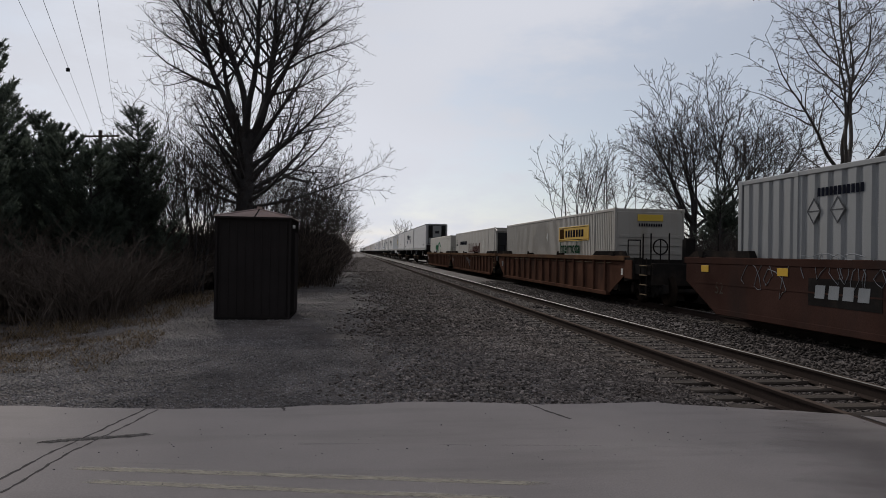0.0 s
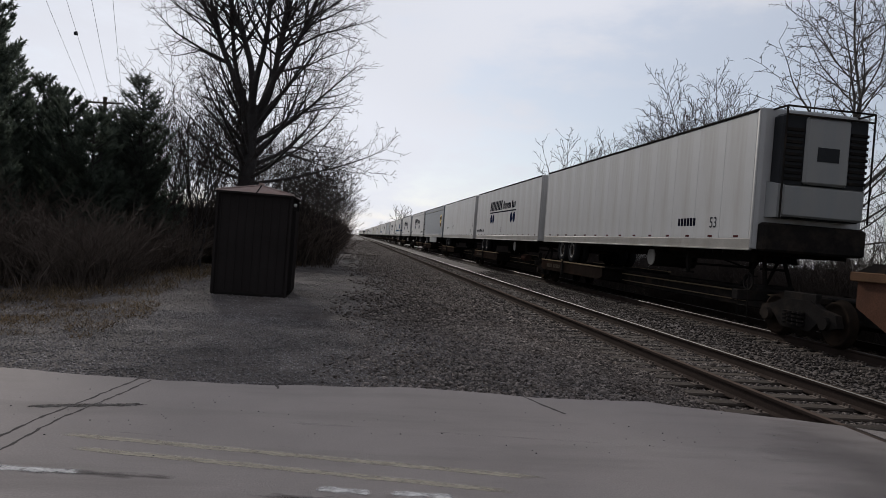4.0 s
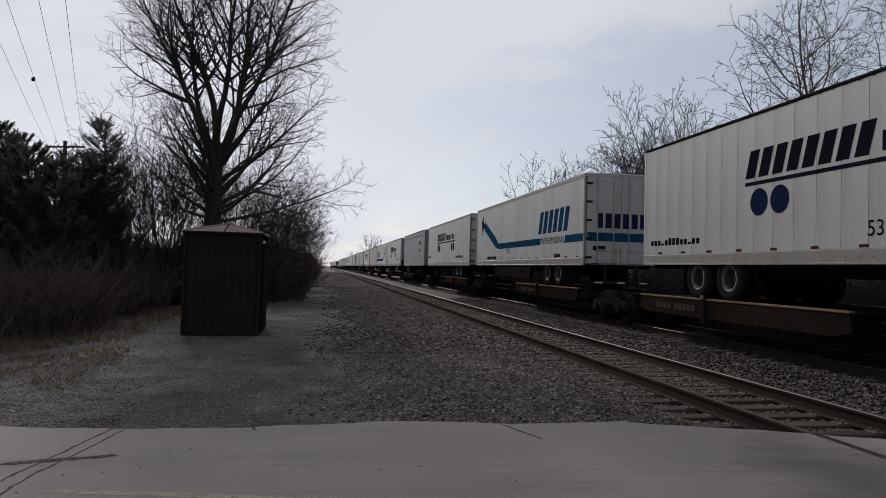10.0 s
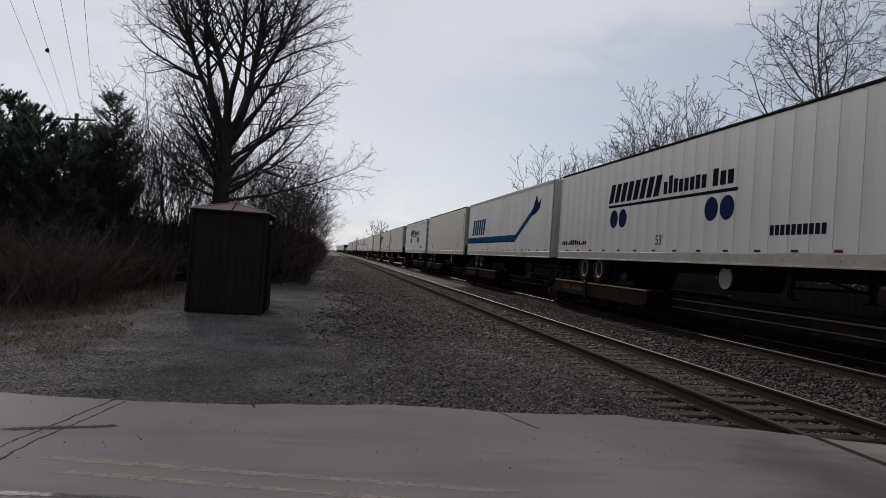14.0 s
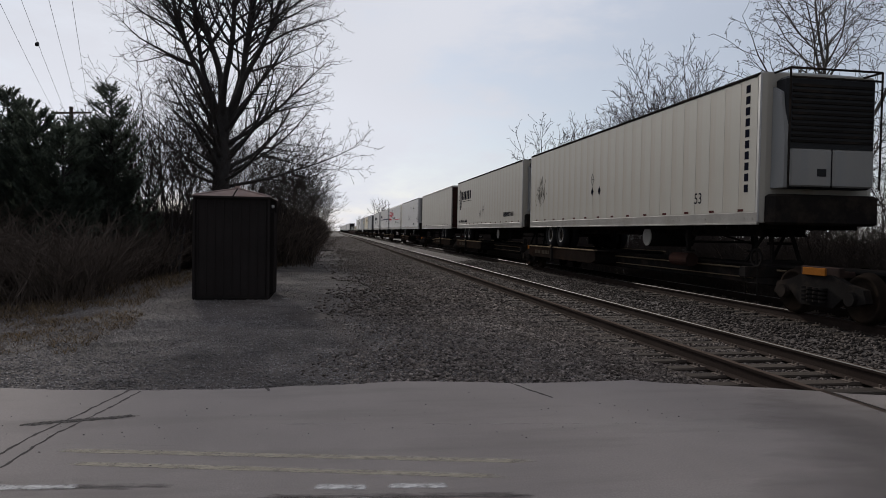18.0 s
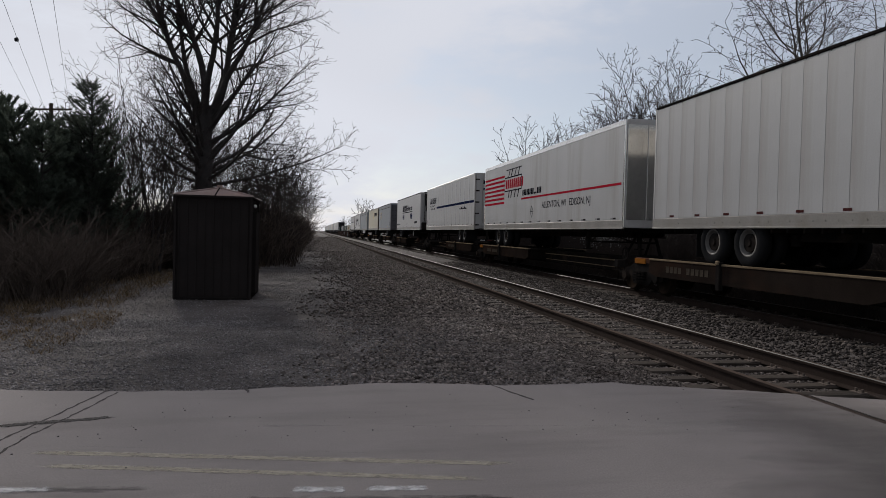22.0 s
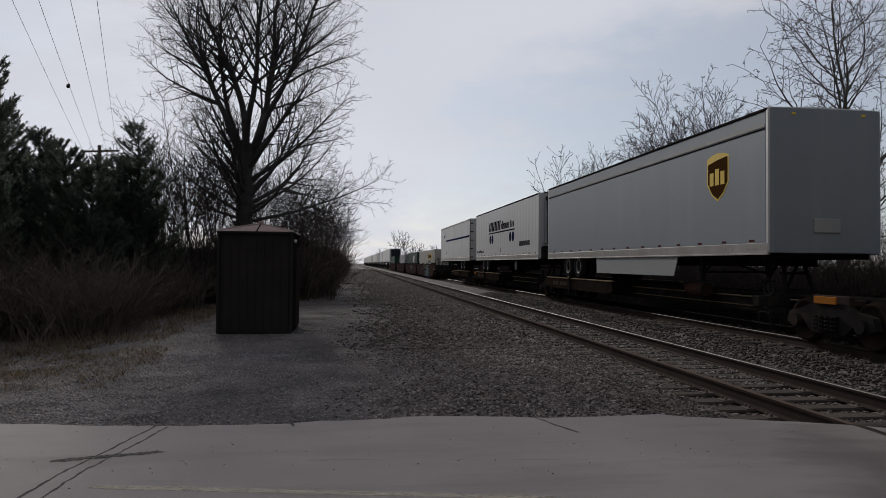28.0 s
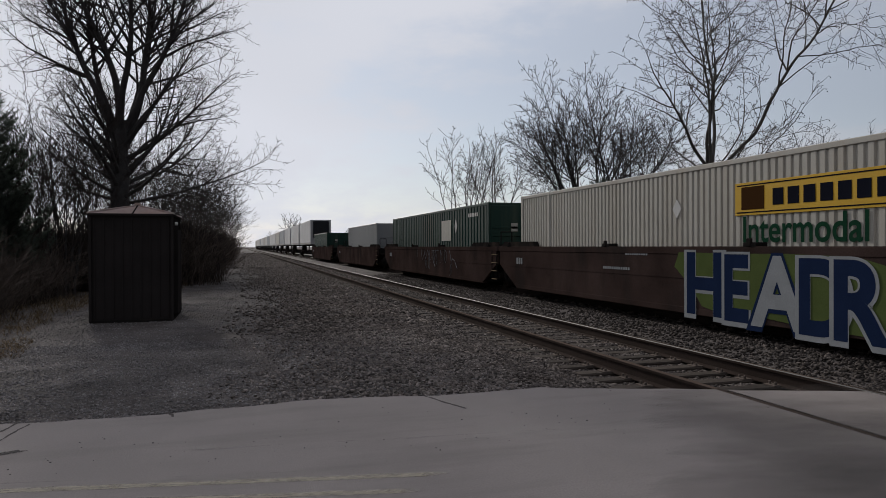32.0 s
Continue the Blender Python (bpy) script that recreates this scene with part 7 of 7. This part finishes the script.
# ---- brush ----
def thicket(seed, n, radius, height, mat="brush"):
    rnd, s, tips = random.Random(seed), Shape(), Shape()
    for _ in range(n):
        a, r = rnd.uniform(0, 6.283), radius * math.sqrt(rnd.random())
        p = Vector((r * math.cos(a), r * math.sin(a), -0.05))
        w = Vector((rnd.gauss(0, 0.28), rnd.gauss(0, 0.28), 1)).normalized()
        h = height * rnd.uniform(0.5, 1.0)
        for i in range(5):
            q = p + w * h / 5
            s.tube(p, q, 0.014 * (1 - i / 6), 0.014 * (1 - (i + 1) / 6), 3)
            if i > 0:
                for _k in range(3):
                    d = (w + Vector((rnd.gauss(0, 0.6), rnd.gauss(0, 0.6), rnd.gauss(0, 0.3)))).normalized() * h * rnd.uniform(0.12, 0.3)
                    tips.tube(q, q + d, 0.006, 0.003, 3)
            p, w = q, (w + Vector((rnd.gauss(0, 0.22), rnd.gauss(0, 0.22), -0.06))).normalized()
    return s.mesh("branchwork", mat), tips.mesh("twig_mass", mat)


THICKETS = [thicket(60 + i, 90, 1.0, 2.2) for i in range(3)]


def plant_brush(i, x, y, turn, size, tall=1.0):
    t = thing("bush", "leafless brown thicket of thin stems", "bush", (x, y, ground_z(x, y) - 0.03), "thickets beside the line")
    part("branchwork", THICKETS[i % 3][0], None, t)
    part("twig_mass", THICKETS[i % 3][1], None, t)
    t.rotation_euler, t.scale = (0, 0, radians(turn)), (size, size, size * tall)


rng = random.Random(77)
for i in range(46):
    y = 18.5 + rng.random() * 16
    plant_brush(i, -6.4 - rng.random() * 4.2 - 0.06 * (y - 18), y, rng.uniform(0, 360), rng.uniform(0.8, 1.3), rng.uniform(0.7, 1.15))
for i in range(44):
    y = 33 + 110 * (i / 44) ** 1.4
    plant_brush(i, -1.9 - rng.random() * 2.6, y, rng.uniform(0, 360), rng.uniform(1.0, 1.6), rng.uniform(0.7, 1.2))
# twig colour, darker than the thickets' brush, paints shade into the tangle
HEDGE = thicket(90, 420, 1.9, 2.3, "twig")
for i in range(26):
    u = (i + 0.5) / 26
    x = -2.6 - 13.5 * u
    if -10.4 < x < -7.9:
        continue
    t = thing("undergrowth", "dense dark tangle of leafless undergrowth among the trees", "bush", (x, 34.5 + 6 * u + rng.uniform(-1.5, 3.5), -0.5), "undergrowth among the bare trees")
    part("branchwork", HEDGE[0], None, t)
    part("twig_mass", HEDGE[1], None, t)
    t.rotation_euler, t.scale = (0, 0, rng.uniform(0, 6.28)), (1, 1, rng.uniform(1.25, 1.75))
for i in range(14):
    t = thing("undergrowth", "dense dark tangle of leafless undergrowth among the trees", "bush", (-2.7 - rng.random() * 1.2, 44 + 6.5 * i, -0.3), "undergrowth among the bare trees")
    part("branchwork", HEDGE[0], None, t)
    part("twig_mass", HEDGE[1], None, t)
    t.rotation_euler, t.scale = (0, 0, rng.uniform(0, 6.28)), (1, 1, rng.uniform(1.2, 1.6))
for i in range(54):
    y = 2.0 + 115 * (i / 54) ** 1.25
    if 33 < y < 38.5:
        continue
    t = thing("hedge", "leafless hedge beyond the tracks, coloured dark as if shaded", "hedge", (14.6 + rng.random() * 1.6, y, -0.95), "hedge beyond the tracks")
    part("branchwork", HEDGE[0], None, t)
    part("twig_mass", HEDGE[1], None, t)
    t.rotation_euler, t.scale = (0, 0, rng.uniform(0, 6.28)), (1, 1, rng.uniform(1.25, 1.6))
for i in range(34):
    plant_brush(i, 15.5 + rng.random() * 14, 16 + rng.random() * 40, rng.uniform(0, 360), rng.uniform(0.9, 1.5), rng.uniform(0.6, 1.0))


# ---- pole and wires ----
def build_pole(x, y, label):
    p = thing("utility_pole", label, "pole", (x, y, -0.5), "utility poles")
    part("mast", Shape().tube((0, 0, 0), (0, 0, 9.35), 0.16, 0.11, 10), "pole", p)
    way = Vector((math.cos(radians(-17)), math.sin(radians(-17)), 0))
    arm = Shape()
    a, b = way * -1.3, way * 1.3
    arm.tube((a.x, a.y, 8.98), (b.x, b.y, 8.98), 0.07, 0.07, 4)
    part("crossarm", arm, "pole", p)
    for k in (-0.6, 0.6):
        q = way * k
        part("brace", Shape().tube((q.x, q.y, 8.93), (0, 0, 8.3), 0.02, 0.02, 4), "frame", p)
    for k in (-1.2, -0.45, 0.45, 1.2):
        q = way * k
        part("insulator", Shape().disc(q.x, q.y, 9.02, 0.05, 2, 0.14, 8).disc(q.x, q.y, 9.08, 0.07, 2, 0.03, 8), "siding", p)
    return way


way = build_pole(-15.83, 45.4, "dark wooden utility pole with one crossarm")
build_pole(2.2, -14.0, "dark wooden utility pole behind the road")
for n, k in enumerate((-1.2, -0.45, 0.45, 1.2)):
    a, b = Vector((-15.83, 45.4, 8.64)) + way * k, Vector((2.2, -14.0, 8.64)) + way * k
    line, pts = Shape(), []
    for i in range(25):
        u = i / 24
        p = a.lerp(b, u)
        p.z -= 0.35 * 4 * u * (1 - u)
        pts.append(p)
    line.pipe(pts, 0.0065, 4)
    w = thing("overhead_wire", "thin dark overhead wire strung between poles", "wire", (0, 0, 0), "overhead wires")
    part("strand", line, "wire", w)
    if n == 1:
        m = thing("line_marker", "small dark lump clamped on an overhead wire", "marker", tuple(pts[7].lerp(pts[8], 0.24)))
        part("lump", Shape().disc(-0.05, 0, -0.11, 0.07, 0, 0.1, 8).disc(-0.03, 0.04, -0.06, 0.05, 0, 0.06, 8), "dark", m)


# ---- houses far off ----
def house(x, y, z, w, d, h, roof, label):
    b = thing("house", label, "house", (x, y, z))
    part("wall", Shape().box(0, w, 0, d, 0, h), "siding", b)
    board = Shape().box(0, w, -0.02, 0, 0, 0.14, 0.006).mesh("board", MAT["siding"])
    for i in range(int(h / 0.3)):
        part("siding_board", board, None, b, at=(0, 0, i * 0.3 + 0.1))
    part("roof", Shape().prism([(-0.4, h), (d + 0.4, h), (d / 2, h + roof)], 0, -0.4, w + 0.4), "shingle", b)
    for q in (0.18, 0.5, 0.8):
        win = part("window", Shape().box(w * q, w * q + 1.0, -0.05, 0, h * 0.35, h * 0.82, 0.01), "siding", b)
        part("pane", Shape().box(w * q + 0.08, w * q + 0.92, -0.06, -0.045, h * 0.38, h * 0.79), "glass", win)
    part("door", Shape().box(w * 0.36, w * 0.36 + 0.9, -0.05, 0, 0, 2.0, 0.01), "shed_roof", b)


house(24.2, 60, -0.8, 11, 6, 2.7, 0.55, "low white sided house across the tracks")
house(42, 84, -0.8, 10, 7, 2.6, 0.9, "white sided house far across the tracks")
house(-19.5, 62, -0.5, 9, 6, 2.6, 0.7, "low pale house behind the bare trees")

# ---- road marks ----
def flat(name, outline, mat, z, label, category):
    """A thin film of paint or tar on the road."""
    ob = new(name, Shape().prism(outline, 2, z - 0.003, z).mesh(name, mat))
    return tagged(ob, label, category, kind="structure")


def worn_film(name, x0, y0, x1, y1, width, mat, z, label, category="road marking"):
    """A thin sheet of worn paint, oil or painted shade laid from one point of the road to another."""
    n = math.hypot(x1 - x0, y1 - y0)
    ob = new(name, Shape().box(0, n, -width / 2, width / 2, -0.0006, 0).mesh(name, mat))
    ob.location, ob.rotation_euler = (x0, y0, z), (0, 0, math.atan2(y1 - y0, x1 - x0))
    tagged(ob, label, category, kind="structure")


worn_film("road_line", -2.1, 5.16, 1.6, 4.49, 0.15, "film_y", 0.0022, "worn faded yellow centre line")
worn_film("road_line", -1.9, 4.87, 1.3, 4.23, 0.14, "film_y", 0.0022, "worn faded yellow centre line")
worn_film("road_line", -2.6, 5.4, 1.6, 4.66, 0.09, "film_dust", 0.0022, "faint trace of an old centre line")
worn_film("stop_mark", -2.75, 4.47, -1.35, 4.38, 0.2, "film_w", 0.0034, "worn white paint patch on the road")
worn_film("stop_mark", -0.14, 4.23, 0.25, 4.18, 0.22, "film_w", 0.0034, "worn white paint patch on the road")
worn_film("stop_mark", 0.3, 4.19, 0.75, 4.15, 0.2, "film_w", 0.0034, "worn white paint patch on the road")
worn_film("stop_mark", -0.3, 4.03, 0.3, 3.98, 0.14, "film_w", 0.0034, "worn white paint patch on the road")
worn_film("road_stain", -0.7, 4.12, 1.5, 3.9, 0.34, "film_oil", 0.0012, "dark oily smear on the asphalt")
worn_film("road_stain", -2.6, 4.5, -0.7, 4.3, 0.26, "film_oil", 0.0012, "dark oily smear on the asphalt")
# this broad film paints the road's dimming towards the rails
worn_film("road_stain", 1.62, 4.15, 9.4, 3.2, 5.2, "film_falloff", 0.0016, "road painted darker beside the rails, where sky glare fades")
worn_film("road_stain", -1.4, 5.75, 3.6, 5.25, 0.35, "film_dust", 0.0012, "pale dusty wheel track")
worn_film("road_patch", -2.5, 5.78, -1.5, 6.02, 0.2, "film_tar", 0.003, "dark tar patch over a crack", "road patch")


def crack(points, width, seed, name="road_crack", label="dark open crack in the asphalt"):
    rnd = random.Random(seed)
    s = Shape()
    fine = []
    for (a, b), (c, d) in zip(points, points[1:]):
        n = max(2, int(math.hypot(c - a, d - b) / 0.06))
        fine += [(a + (c - a) * i / n + rnd.gauss(0, 0.004), b + (d - b) * i / n + rnd.gauss(0, 0.004)) for i in range(n)]
    fine.append(points[-1])
    for p, q in zip(fine, fine[1:]):
        u = Vector((q[1] - p[1], p[0] - q[0])).normalized() * width * rnd.uniform(0.5, 1.3)
        s.prism([(p[0] - u.x, p[1] - u.y), (p[0] + u.x, p[1] + u.y), (q[0] + u.x, q[1] + u.y), (q[0] - u.x, q[1] - u.y)], 2, -0.001, 0.002)
    tagged(new(name, s.mesh(name, "tar")), label, "road crack", kind="structure")


crack([(-2.42, 3.9), (-2.26, 4.92), (-2.2, 5.5), (-2.1, 5.94), (-1.98, 6.6), (-1.91, 7.0)], 0.011, 1)
crack([(-2.2, 4.2), (-2.1, 4.85), (-2.06, 5.5), (-1.98, 5.85), (-1.88, 6.4), (-1.8, 6.9)], 0.01, 2)
crack([(-0.66, 7.05), (-0.6, 6.8)], 0.012, 3)
crack([(1.83, 7.05), (1.98, 6.6), (2.1, 6.3)], 0.013, 5)
crack([(-4.8, 6.9), (-4.5, 5.8), (-4.6, 4.6)], 0.008, 6)

# ---- loose stones ----
def stones(name, n, box, small, big, seed, label, mat="gravel", power=1.0, avoid=None, lift=0.3):
    """Many angular stones in one mesh."""
    rnd = np.random.RandomState(seed)
    x0, x1, y0, y1 = box
    px = rnd.uniform(x0, x1, n)
    py = y0 + (y1 - y0) * rnd.uniform(0, 1, n) ** power
    if avoid:
        keep = np.array([avoid(a, b) for a, b in zip(px, py)])
        px, py = px[keep], py[keep]
        n = len(px)
    pz = np.array([ground_z(a, b) for a, b in zip(px, py)])
    r = rnd.uniform(small, big, n)
    corner = np.array([(-1, -1, -1), (1, -1, -1), (1, 1, -1), (-1, 1, -1), (-1, -1, 1), (1, -1, 1), (1, 1, 1), (-1, 1, 1)], float) * 0.6
    v = corner[None] + rnd.uniform(-0.42, 0.42, (n, 8, 3))
    v *= (r[:, None] * rnd.uniform(0.6, 1.25, (n, 3)) * np.array((1, 1, 0.68)))[:, None, :]
    a, b = rnd.uniform(0, 6.283, n), rnd.uniform(-0.6, 0.6, n)
    ca, sa, cb, sb = np.cos(a)[:, None], np.sin(a)[:, None], np.cos(b)[:, None], np.sin(b)[:, None]
    y, z = v[..., 1] * cb - v[..., 2] * sb, v[..., 1] * sb + v[..., 2] * cb
    x, y = v[..., 0] * ca - y * sa, v[..., 0] * sa + y * ca
    v = np.stack([x + px[:, None], y + py[:, None], z + (pz + r * lift)[:, None]], -1).reshape(-1, 3)
    quad = np.array([(0, 3, 2, 1), (4, 5, 6, 7), (0, 1, 5, 4), (1, 2, 6, 5), (2, 3, 7, 6), (3, 0, 4, 7)])
    f = (quad[None] + 8 * np.arange(n)[:, None, None]).reshape(-1)
    me = bpy.data.meshes.new(name)
    me.vertices.add(len(v))
    me.vertices.foreach_set("co", v.ravel())
    me.loops.add(len(f))
    me.loops.foreach_set("vertex_index", f)
    me.polygons.add(len(f) // 4)
    me.polygons.foreach_set("loop_start", np.arange(0, len(f), 4))
    me.update(calc_edges=True)
    me.materials.append(MAT[mat])
    return tagged(new(name, me), label, "stones", kind="stuff")


def off_road(x, y):
    return y > (edge_y(x) + 0.03 if x < 3.6 else edge_right(x) + 0.02)


def off_ties(x, y):
    if not off_road(x, y):
        return False
    for c in (NEAR, FAR_TRACK):
        if abs(x - c) < 1.33 and abs((y - 6.55 + 0.25) % 0.5 - 0.25) < 0.13:
            return False
        if min(abs(x - c - GAUGE / 2), abs(x - c + GAUGE / 2)) < 0.09:
            return False
    return True


def shoulder(x, y):
    """The ragged line where the ballast thins out into the apron."""
    return off_ties(x, y) and smooth(-0.6, 2.9, x + 0.9 * noise.noise((y * 0.5, 1.7, 0))) > (math.sin(x * 91.7 + y * 57.3) * 437.5) % 1.0


def apron(x, y):
    return off_road(x, y) and x < 3.2 + 0.6 * noise.noise((y * 0.5, 1.7, 0)) and noise.noise((x * 0.35, y * 0.25, 3)) > -0.45


stones("ballast_stones", 44000, (-1.4, 4.2, 5.4, 14.5), 0.012, 0.031, 1, "grey angular stones of the ballast shoulder", "pale_stone", power=1.1, avoid=lambda x, y: x < 3.4 + 0.5 * noise.noise((y * 0.7, 0.2, 5)) and shoulder(x, y))
stones("ballast_stones", 40000, (2.8, 6.9, 5.4, 14.5), 0.012, 0.033, 9, "brownish angular ballast stones round the ties", "stone", power=1.1, avoid=lambda x, y: x >= 3.4 + 0.5 * noise.noise((y * 0.7, 0.2, 5)) and off_ties(x, y))
stones("ballast_stones", 18000, (6.3, 8.9, 5.2, 40.0), 0.018, 0.04, 7, "dark ballast stones between the tracks", "dusky", power=1.5, avoid=lambda x, y: x > 6.9 and off_ties(x, y))
stones("ballast_stones", 56000, (-1.4, 8.9, 14.0, 60.0), 0.026, 0.052, 2, "grey angular ballast stones beside the rails", "stone", power=1.7, avoid=lambda x, y: x < 6.9 and shoulder(x, y))
stones("ballast_stones", 30000, (-2.2, 6.9, 58.0, 190.0), 0.05, 0.1, 8, "grey ballast stones far down the line", "stone", power=1.4, avoid=off_ties)
stones("ballast_stones", 9000, (8.4, 12.6, 5.8, 26.0), 0.03, 0.05, 3, "grey ballast stones under the train", "dusky", power=1.2, avoid=off_ties)
stones("gravel_stones", 42000, (-6.5, 3.2, 6.8, 13.5), 0.006, 0.02, 4, "small grey gravel of the apron", power=1.2, avoid=apron, lift=0.1)
stones("gravel_stones", 26000, (-6.5, 3.0, 12.5, 50.0), 0.008, 0.024, 5, "small grey gravel of the apron", power=1.8, avoid=apron, lift=0.1)
stones("gravel_stones", 1500, (-4.0, 5.0, 6.75, 7.3), 0.006, 0.016, 6, "crumbs of gravel on the road edge", lift=0.4)


def road_crumbs():
    rnd, s = random.Random(12), Shape()
    for _ in range(110):
        x, y, r = rnd.uniform(-3, 5), rnd.gauss(5.7, 0.4), rnd.uniform(0.002, 0.007)
        s.box(x - r, x + r, y - r * 0.8, y + r * 0.8, 0.0, r, r * 0.4)
    tagged(new("road_crumbs", s.mesh("road_crumbs", "ballast")), "dark crumbs scattered on the asphalt", "stones", kind="stuff")


road_crumbs()


# ---- dry grass ----
def grass(name, n, box, tall, seed, label, keep=None):
    rnd = random.Random(seed)
    v, f = [], []
    for _ in range(n):
        x, y = rnd.uniform(box[0], box[1]), rnd.uniform(box[2], box[3])
        if noise.noise((x * 0.9, y * 0.9, seed)) < rnd.uniform(-0.35, 0.25) or (keep and not keep(x, y)):
            continue
        z, h, a = ground_z(x, y) - 0.01, tall * rnd.uniform(0.4, 1.1), rnd.uniform(0, 6.283)
        for _k in range(4):
            b = a + rnd.gauss(0, 1.2)
            dx, dy = math.cos(b) * h * rnd.uniform(0.8, 2.2), math.sin(b) * h * rnd.uniform(0.8, 2.2)
            sx, sy = -math.sin(b) * 0.004, math.cos(b) * 0.004
            m = len(v)
            v += [(x - sx, y - sy, z), (x + sx, y + sy, z), (x + dx * 0.5 + sx * 0.7, y + dy * 0.5 + sy * 0.7, z + h * 0.75), (x + dx * 0.5 - sx * 0.7, y + dy * 0.5 - sy * 0.7, z + h * 0.75), (x + dx, y + dy, z + h * 0.85)]
            f += [(m, m + 1, m + 2, m + 3), (m + 3, m + 2, m + 4)]
    tagged(new(name, Shape().add(v, f).mesh(name, "grass")), label, "grass", kind="stuff")


grass("dry_grass", 5200, (-9.5, -3.3, 9.5, 18), 0.1, 3, "tufts of straw-coloured dry grass", lambda x, y: x < -3.4 - 0.25 * max(0, y - 12) + 0.8 * noise.noise((x, y, 9)))
grass("dry_grass", 4200, (-12, -4.2, 15, 30), 0.28, 5, "dry brown grass under the brush")
grass("dry_grass", 2500, (-4.2, -2.2, 30, 70), 0.25, 6, "dry grass along the foot of the trees")
grass("dry_grass", 3500, (13.0, 24.0, 8, 50), 0.3, 7, "dry grass on the far side of the tracks")


# ---- trackside posts ----
for x, y in ((-2.3, 42.0), (-2.6, 52.0)):
    p = thing("marker_post", "thin pale trackside marker post", "post", (x, y, ground_z(x, y)), "marker posts")
    part("stake", Shape().box(-0.04, 0.04, -0.03, 0.03, 0, 1.1, 0.01), "paint_w", p)


# ---- ties, nearest first ----
def lay_ties(track, first, count, far, extra):
    ob, tie, plate = track
    for i in range(count):
        y = first + 0.5 * i
        t = part("tie", tie, None, ob, at=(random.Random(i * 7 + count).gauss(0, 0.02), y, random.Random(i).uniform(-0.008, 0.004)))
        t.rotation_euler = (0, 0, random.Random(i * 3).gauss(0, 0.008))
        for side in (-GAUGE / 2, GAUGE / 2):
            part("tie_plate", plate, None, t, at=(side, 0, 0))
    s = Shape()
    for i in range(extra):
        y = first + 0.5 * (count + i)
        s.box(-1.3, 1.3, y - 0.115, y + 0.115, -0.36, -0.185)
    tagged(part("ties", s, "tie", ob), kind="stuff")


lay_ties(near_track, 6.05, 91, False, 260)
lay_ties(far_track, 6.05, 60, True, 260)

motions()
